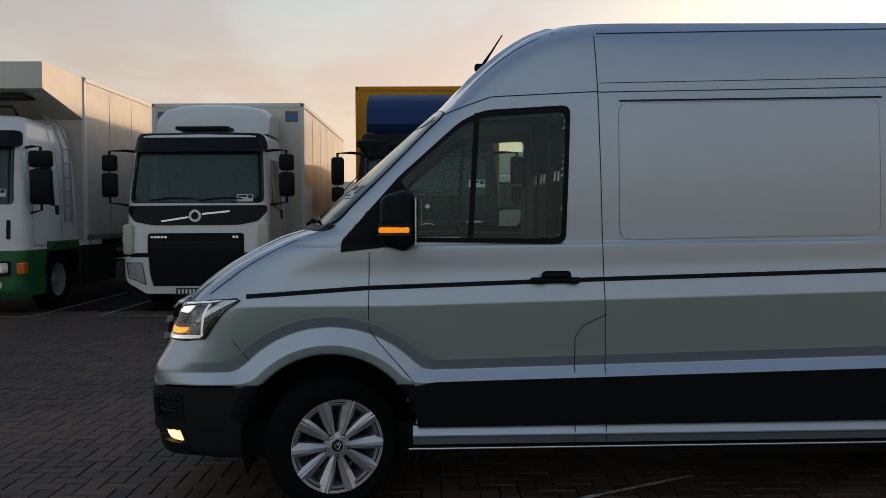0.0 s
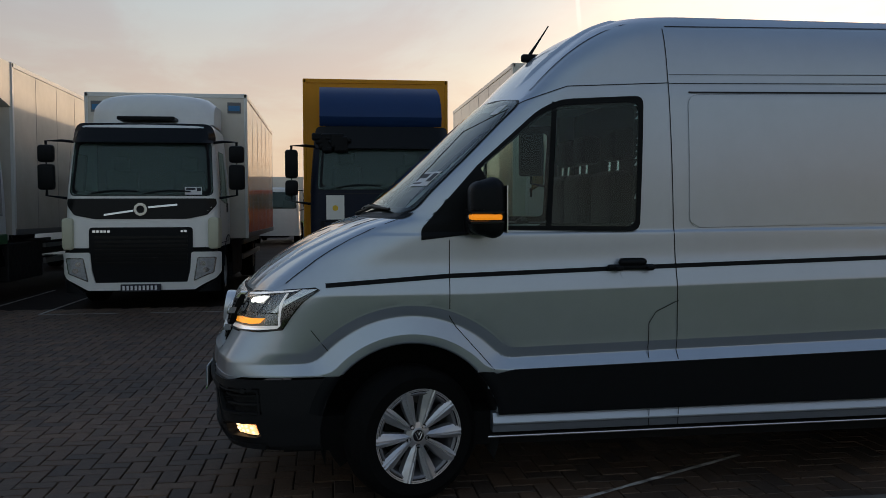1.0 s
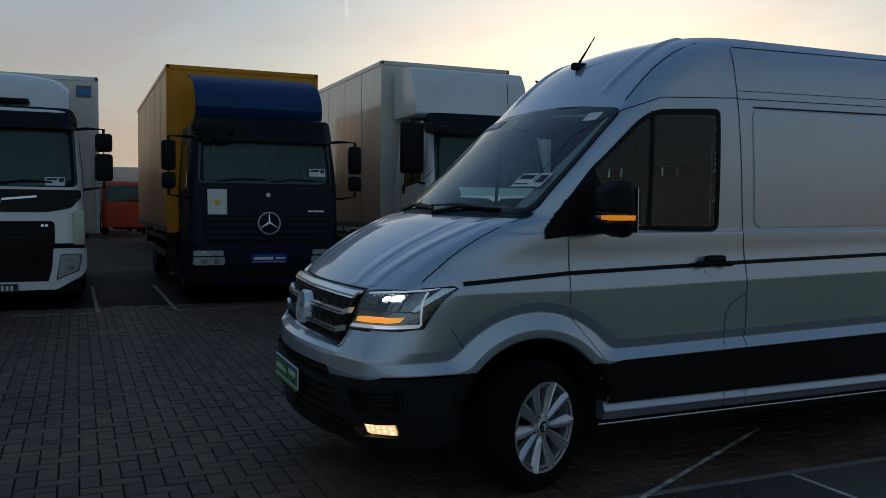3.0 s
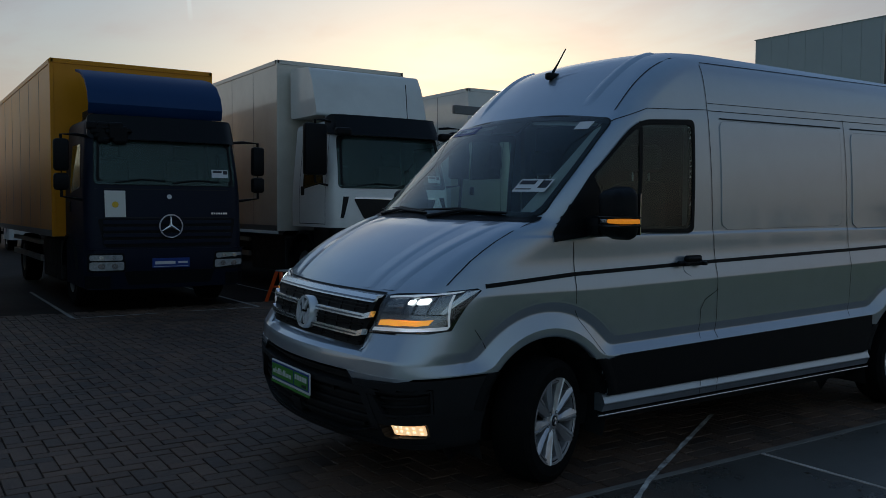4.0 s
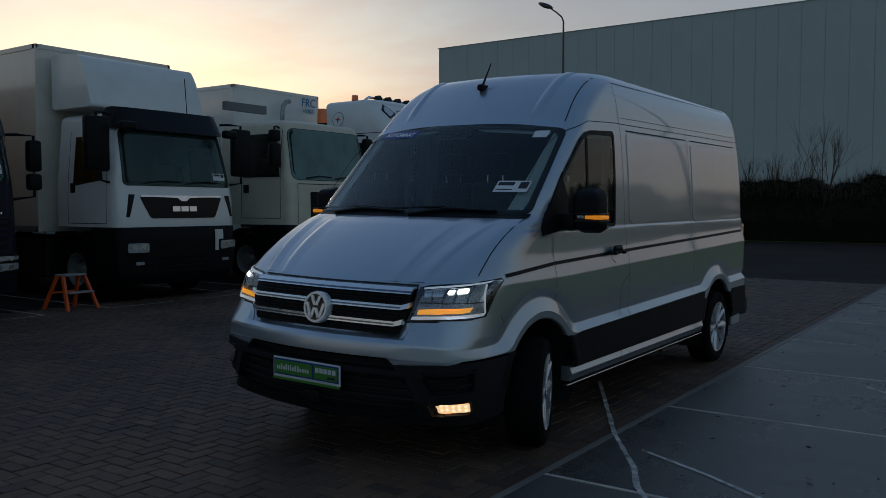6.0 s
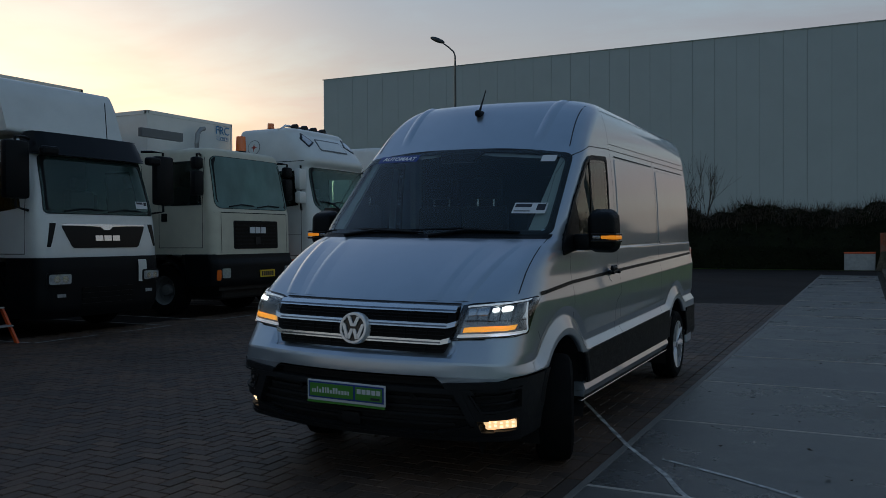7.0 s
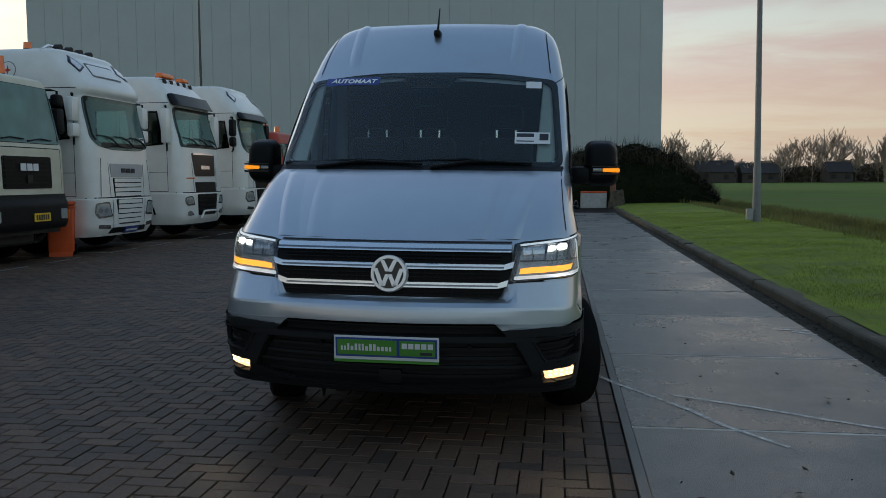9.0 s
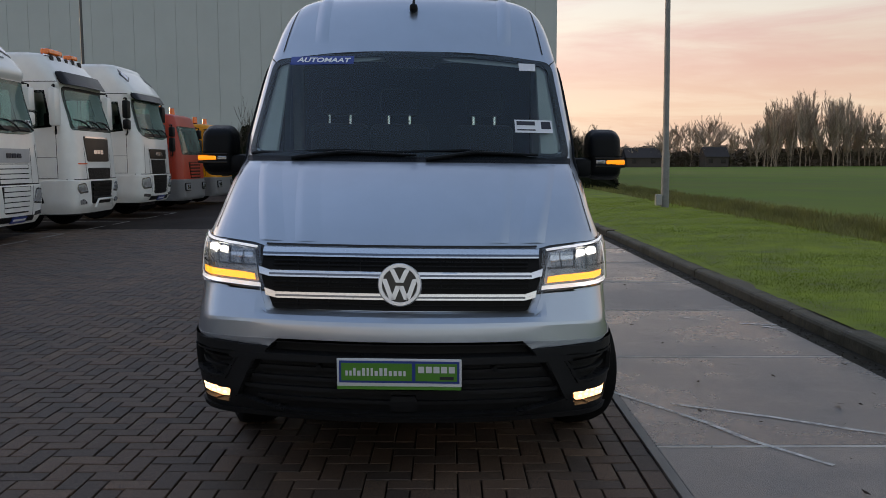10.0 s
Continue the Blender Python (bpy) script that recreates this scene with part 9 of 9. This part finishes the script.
def bare_tree(x, y, h, spread, up, twigs):
    """A leafless tree: trunk and forking limbs, with sprays of fine twigs at their ends; grown first, then brought to its height."""
    segs, tips = [], []
    stack = [(Vector((0, 0, 0)), Vector((rng.gauss(0, 0.06), rng.gauss(0, 0.06), 1)).normalized(), 0.34, 0.0085, 3)]
    while stack:
        p, d, L, r, n = stack.pop()
        q = p + d * L
        segs.append((p, q, r))
        if n == 0:
            tips.append((p, q, d))
            continue
        for k in range({3: rng.choice((6, 7, 8)), 2: rng.choice((3, 4)), 1: rng.choice((3, 4))}[n]):
            e = Vector((rng.gauss(0, spread), rng.gauss(0, spread), up)) + d * 0.7
            stack.append((p + d * L * (rng.uniform(0.12, 1.0) if n == 3 else rng.uniform(0.35, 1.0)), e.normalized(), L * rng.uniform(0.5, 0.95), r * 0.52, n - 1))
    k = h / max(q.z for _, q, _ in segs)
    o = Vector((x, y, -0.2))
    for p, q, r in segs:
        d = (q - p).normalized()
        s, u = d.orthogonal().normalized(), d.cross(d.orthogonal().normalized())
        n0 = len(V)
        for c, rr in ((p, r), (q, r * 0.6)):
            V.extend([tuple(o + (c + (s * math.cos(i * 2.094) + u * math.sin(i * 2.094)) * rr) * k) for i in range(3)])
        F.extend([(n0 + i, n0 + (i + 1) % 3, n0 + 3 + (i + 1) % 3, n0 + 3 + i) for i in range(3)])
    for p, q, d in tips:
        for _ in range(twigs):
            c = o + (p + (q - p) * rng.uniform(0.1, 1.0)) * k
            e = (d + Vector((rng.gauss(0, 0.45), rng.gauss(0, 0.45), rng.gauss(0.25, 0.35)))).normalized() * rng.uniform(0.3, 1.0) * h * 0.07
            w = Vector((0, 1, 0)).cross(e).cross(e).normalized() * rng.uniform(0.016, 0.040)
            n0 = len(V)
            V.extend([tuple(c - w), tuple(c + w), tuple(c + e)])
            F.append((n0, n0 + 1, n0 + 2))


def far_wood(n, place, h0, h1, spread=0.4, up=0.75, depth=4):
    for _ in range(n):
        x, y = place()
        branches(rng, V, F, (x, y, -0.2), rng.uniform(h0, h1), spread, depth, up)


def skyline(y):
    """How high the far trees stand along the edge of the field."""
    return float(np.interp(-y, [0, 26, 30, 36, 44, 51, 54, 58, 64, 74, 80, 86, 92, 102, 113, 118, 124, 160, 200, 270], [10, 13, 14.5, 11.5, 10.6, 6.5, 6.0, 9.5, 13.4, 14.0, 8.8, 17.0, 19.2, 21.2, 20.2, 16.5, 12, 14, 11, 15]))


for k in range(64):
    y = -8 - 1.85 * k + rng.uniform(-1.6, 1.6)
    h = skyline(y) * rng.uniform(0.80, 1.04)
    tall = h > 15.5
    bare_tree(rng.uniform(224, 240), y, h, 0.30 if tall else 0.56, 0.85 if tall else 0.50, 42)
for k in range(25):
    y = -83 - 1.45 * k + rng.uniform(-0.8, 0.8)
    bare_tree(rng.uniform(226, 236), y, skyline(y) * rng.uniform(0.55, 1.0), 0.32, 0.85, 40)
for k in range(60):
    y = -128 - 2.4 * k
    bare_tree(rng.uniform(200, 230), y, skyline(y) * rng.uniform(0.75, 1.05), 0.4, 0.65, 4)
mesh_of("far_woods", V, F, HAZETWIG, "line of bare trees beyond the fields", "trees")
V, F = [], []
for k in range(70):
    far_wood(1, lambda: (-240 + k * 6.5, -260 + rng.uniform(-20, 20)), 10, 20, 0.4, 0.75, 3)
for k in range(45):
    far_wood(1, lambda: (-250 + rng.uniform(-20, 20), -240 + k * 9.0), 10, 20, 0.4, 0.75, 3)
mesh_of("far_woods", V, F, HAZETWIG, "bare trees along the far side of the fields", "trees")
V, F = [], []


def brush(x, y, w, h):
    for _ in range(300):
        c = Vector((x + rng.uniform(-3, 3), y + rng.uniform(-w, w), h * rng.random() ** 1.35))
        a, b = Vector((rng.gauss(0, 0.6), rng.gauss(0, 1), rng.gauss(0, 0.6))), Vector((rng.gauss(0, 0.6), rng.gauss(0, 1), rng.gauss(0, 0.8)))
        n0 = len(V)
        V.extend([tuple(c + a * 0.38), tuple(c + b * 0.32), tuple(c - a * 0.38), tuple(c - b * 0.32)])
        F.append((n0, n0 + 1, n0 + 2, n0 + 3))


for k in range(280):
    y = -276 + k * 1.0
    brush(240 + rng.uniform(-5, 5) - max(0.0, -124 - y) * 0.2, y, 2.0, max(2.0, 4.6 + 2.4 * noise.noise((y * 0.11, 7.0, 0.0)) + rng.uniform(-0.5, 0.7)))
for k in range(120):
    brush(-240 + k * 4.0, -262, 5, rng.uniform(4, 7))
    brush(-252, -240 + k * 4.0, 5, rng.uniform(4, 7))
mesh_of("far_scrub", V, F, SCRUB, "dark scrub under the far trees", "scrub")
FARMROOF = material("farm_roof", (0.035, 0.03, 0.03), 0.8, 0, 0.2, 0.5)
FARMWALL = material("farm_wall", (0.055, 0.045, 0.04), 0.8, 0, 0.2, 0.5)
for y, w, d, h in ((-41.5, 9, 7, 3.0), (-52.5, 9, 6, 2.6), (-20, 6, 6, 3.0), (-72, 6, 6, 2.8)):
    f = thing("farmhouse", "low farm building with dark pitched roof beyond the field", "house", at=(222, y, -0.1))
    part("wall", boxes((0, d, -w / 2, w / 2, 0, h)), FARMWALL, f)
    b = bmesh.new()
    prism(b, [(-0.4, h - 0.1), (d + 0.4, h - 0.1), (d / 2, h + d * 0.42)], "y", -w / 2 - 0.3, w / 2 + 0.3)
    part("roof", b, FARMROOF, f)
    for k in (-0.28, 0.28):
        part("window", boxes((-0.03, 0.02, k * w - 0.6, k * w + 0.6, 1.0, 2.1)), GLOSSBLACK, f)

# grass: blades on the verge, reeds in the ditch
rng = random.Random(8)
V, F = [], []


def blade(x, y, z, h, w):
    a = rng.uniform(0, 6.28)
    dx, dy = math.cos(a) * w, math.sin(a) * w
    lx, ly = rng.gauss(0, 0.4) * h, rng.gauss(0, 0.4) * h
    n0 = len(V)
    V.extend([(x - dx, y - dy, z), (x + dx, y + dy, z), (x + lx, y + ly, z + h)])
    F.append((n0, n0 + 1, n0 + 2))


for k in range(150000):
    x = 2.0 + 24 * rng.random() ** 1.5
    y = rng.uniform(-7.6, KERB_Y - 0.39)
    z = float(np.interp(-y, [-v for v in vy], vz))
    blade(x, y, z - 0.01, rng.uniform(0.010, 0.036), rng.uniform(0.003, 0.006))
mesh_of("verge_grass", V, F, BLADE, "short green grass blades of the verge", "grass")
V, F = [], []
for k in range(110000):
    x = rng.uniform(0, 70)
    y = rng.choice((rng.gauss(-9.6, 0.45), rng.gauss(-9.9, 0.25), rng.gauss(-7.7, 0.35))) + 0.25 * noise.noise((x * 0.4, 2.0, 0.0))
    base = np.interp(-y, [-v for v in vy], vz) if y > -8.6 else np.interp(y, ys, zs)
    blade(x, y, float(base) - 0.02, rng.uniform(0.08, 0.24) * (1.1 + 0.8 * noise.noise((x * 0.7, y, 0.0))), rng.uniform(0.005, 0.014))
mesh_of("ditch_reeds", V, F, DRYGRASS, "brownish rough grass along the ditch", "grass")


# ---- clinker bricks in herringbone ----
def clinker(name, island):
    m = bpy.data.materials.new(name)
    m.use_nodes = True
    nt = m.node_tree
    n, l = nt.nodes.new, nt.links.new
    b = nt.nodes["Principled BSDF"]
    src = n("ShaderNodeNewGeometry").outputs["Random Per Island"] if island else n("ShaderNodeObjectInfo").outputs["Random"]
    cr = n("ShaderNodeValToRGB")
    e = cr.color_ramp.elements
    e[0].color, e[1].color = (0.0991, 0.0617, 0.0406, 1), (0.0466, 0.0331, 0.0256, 1)
    for p, c in ((0.3, (0.0618, 0.0422, 0.0311, 1)), (0.55, (0.0839, 0.0514, 0.0341, 1)), (0.8, (0.0513, 0.0365, 0.0278, 1))):
        e.new(p).color = c
    l(src, cr.inputs[0])
    tc, no, n2 = n("ShaderNodeTexCoord"), n("ShaderNodeTexNoise"), n("ShaderNodeTexNoise")
    geo = n("ShaderNodeNewGeometry")
    no.inputs["Scale"].default_value, no.inputs["Detail"].default_value = 160, 3
    n2.inputs["Scale"].default_value, n2.inputs["Detail"].default_value = 0.7, 6
    l(geo.outputs["Position"], no.inputs[0]); l(geo.outputs["Position"], n2.inputs[0])
    m1 = n("ShaderNodeMapRange"); m1.inputs[1].default_value, m1.inputs[2].default_value, m1.inputs[3].default_value, m1.inputs[4].default_value = 0.38, 0.72, 0.5, 2.6
    m2 = n("ShaderNodeMapRange"); m2.inputs[1].default_value, m2.inputs[2].default_value, m2.inputs[3].default_value, m2.inputs[4].default_value = 0.3, 0.7, 0.65, 1.3
    l(no.outputs[0], m1.inputs[0]); l(n2.outputs[0], m2.inputs[0])
    mm = n("ShaderNodeMath"); mm.operation = "MULTIPLY"
    l(m1.outputs[0], mm.inputs[0]); l(m2.outputs[0], mm.inputs[1])
    sc = n("ShaderNodeVectorMath"); sc.operation = "SCALE"
    l(cr.outputs[0], sc.inputs[0]); l(mm.outputs[0], sc.inputs["Scale"])
    vo = n("ShaderNodeTexVoronoi"); vo.inputs["Scale"].default_value = 62
    l(geo.outputs["Position"], vo.inputs["Vector"])
    dot = n("ShaderNodeMapRange"); dot.inputs[1].default_value, dot.inputs[2].default_value, dot.inputs[3].default_value, dot.inputs[4].default_value = 0.09, 0.14, 0.9, 0.0
    l(vo.outputs["Distance"], dot.inputs[0])
    some = n("ShaderNodeMapRange"); some.inputs[1].default_value, some.inputs[2].default_value = 0.40, 0.55
    l(n2.outputs[0], some.inputs[0])
    dm = n("ShaderNodeMath"); dm.operation = "MULTIPLY"
    l(dot.outputs[0], dm.inputs[0]); l(some.outputs[0], dm.inputs[1])
    grit = n("ShaderNodeMix"); grit.data_type = "RGBA"; grit.inputs[7].default_value = (0.36, 0.32, 0.28, 1)
    l(dm.outputs[0], grit.inputs[0]); l(sc.outputs[0], grit.inputs[6]); l(grit.outputs[2], b.inputs["Base Color"])
    rr = n("ShaderNodeMapRange"); rr.inputs[3].default_value, rr.inputs[4].default_value = 0.48, 0.75
    l(n2.outputs[0], rr.inputs[0]); l(rr.outputs[0], b.inputs["Roughness"])
    b.inputs["Specular IOR Level"].default_value = 0.30
    bp = n("ShaderNodeBump"); bp.inputs["Strength"].default_value, bp.inputs["Distance"].default_value = 0.35, 0.004
    l(no.outputs[0], bp.inputs["Height"]); l(bp.outputs[0], b.inputs["Normal"])
    return m


BRICK_ONE, BRICK_MANY = clinker("clinker_brick", False), clinker("clinker_bricks", True)
W, GAP, CH = 0.1075, 0.0042, 0.0035
DEEP = -0.03


def brick_shape(cx, cy, along_x, dz, tx, ty):
    hx, hy = ((W - GAP) if along_x else W / 2 - GAP), (W / 2 - GAP if along_x else W - GAP)
    vs = []
    for k, z in ((0, DEEP), (0, -CH), (1, 0.0)):
        q = CH * 0.8 * k
        for sx, sy in ((-1, -1), (1, -1), (1, 1), (-1, 1)):
            x, y = sx * (hx - q), sy * (hy - q)
            vs.append((cx + x, cy + y, z + dz + x * tx + y * ty))
    fs = [(8, 9, 10, 11)]
    for lv in (0, 4):
        for k in range(4):
            j = (k + 1) % 4
            fs.append((lv + k, lv + j, lv + 4 + j, lv + 4 + k))
    return vs, fs


X0, X1, Y0, Y1 = -9.5, 15.0, EDGE_Y + 0.113, 8.6
rng = random.Random(21)
spots = []
nmax = int((Y1 - Y0) / W) + 4
for nn in range(-3, nmax):
    for mm in range(-int((X1 - X0) / (4 * W)) - 40, int((X1 - X0) / (4 * W)) + 4):
        ax, ay = X0 + (nn + 4 * mm) * W, Y0 + nn * W
        for cx, cy, al in ((ax + W, ay + W / 2, True), (ax + 2.5 * W, ay, False)):
            hx, hy = (W, W / 2) if al else (W / 2, W)
            lo = max(cy - hy, Y0)
            if X0 <= cx <= X1 and cy + hy - lo > 0.03 and cy + hy <= Y1:
                spots.append((cx, (lo + cy + hy) / 2, al, (cy + hy - lo) / (2 * hy)))
# border courses along the slabs
k = X0
while k < X1:
    spots.append((k + W, EDGE_Y + 0.055, None, 1.0))
    k += 2 * W
V, F = [], []
ONE = {}
single = 0
for cx, cy, al, cut in spots:
    dz, tx, ty = rng.uniform(-0.0022, 0.0015), rng.gauss(0, 0.006), rng.gauss(0, 0.006)
    if al is not None and cut > 0.99 and single < 300 and -0.75 < cx < 1.75 and -0.95 < cy < 1.55:
        key = (al, rng.randrange(3))
        if key not in ONE:
            vs, fs = brick_shape(0, 0, al, 0, rng.gauss(0, 0.006), rng.gauss(0, 0.006))
            me = bpy.data.meshes.new("brick")
            me.from_pydata(vs, [], fs)
            me.materials.append(BRICK_ONE)
            ONE[key] = me
        ob = new("brick", ONE[key])
        ob.parent = yard
        ob.matrix_basis = pose(cx, cy, dz)
        single += 1
        continue
    if al is None:
        vs, fs = brick_shape(0, 0, True, dz, tx, ty)
        vs = [(cx + x, cy + y, z) for x, y, z in vs]
    else:
        vs, fs = brick_shape(cx, cy, al, dz, tx, ty)
        vs = [(x, cy + (y - cy) * cut, z) for x, y, z in vs]
    n0 = len(V)
    V += vs
    F += [tuple(i + n0 for i in f) for f in fs]
bricks = mesh_of("bricks", V, F, BRICK_MANY, "", "", parent=yard)
tagged(bricks, kind="stuff")
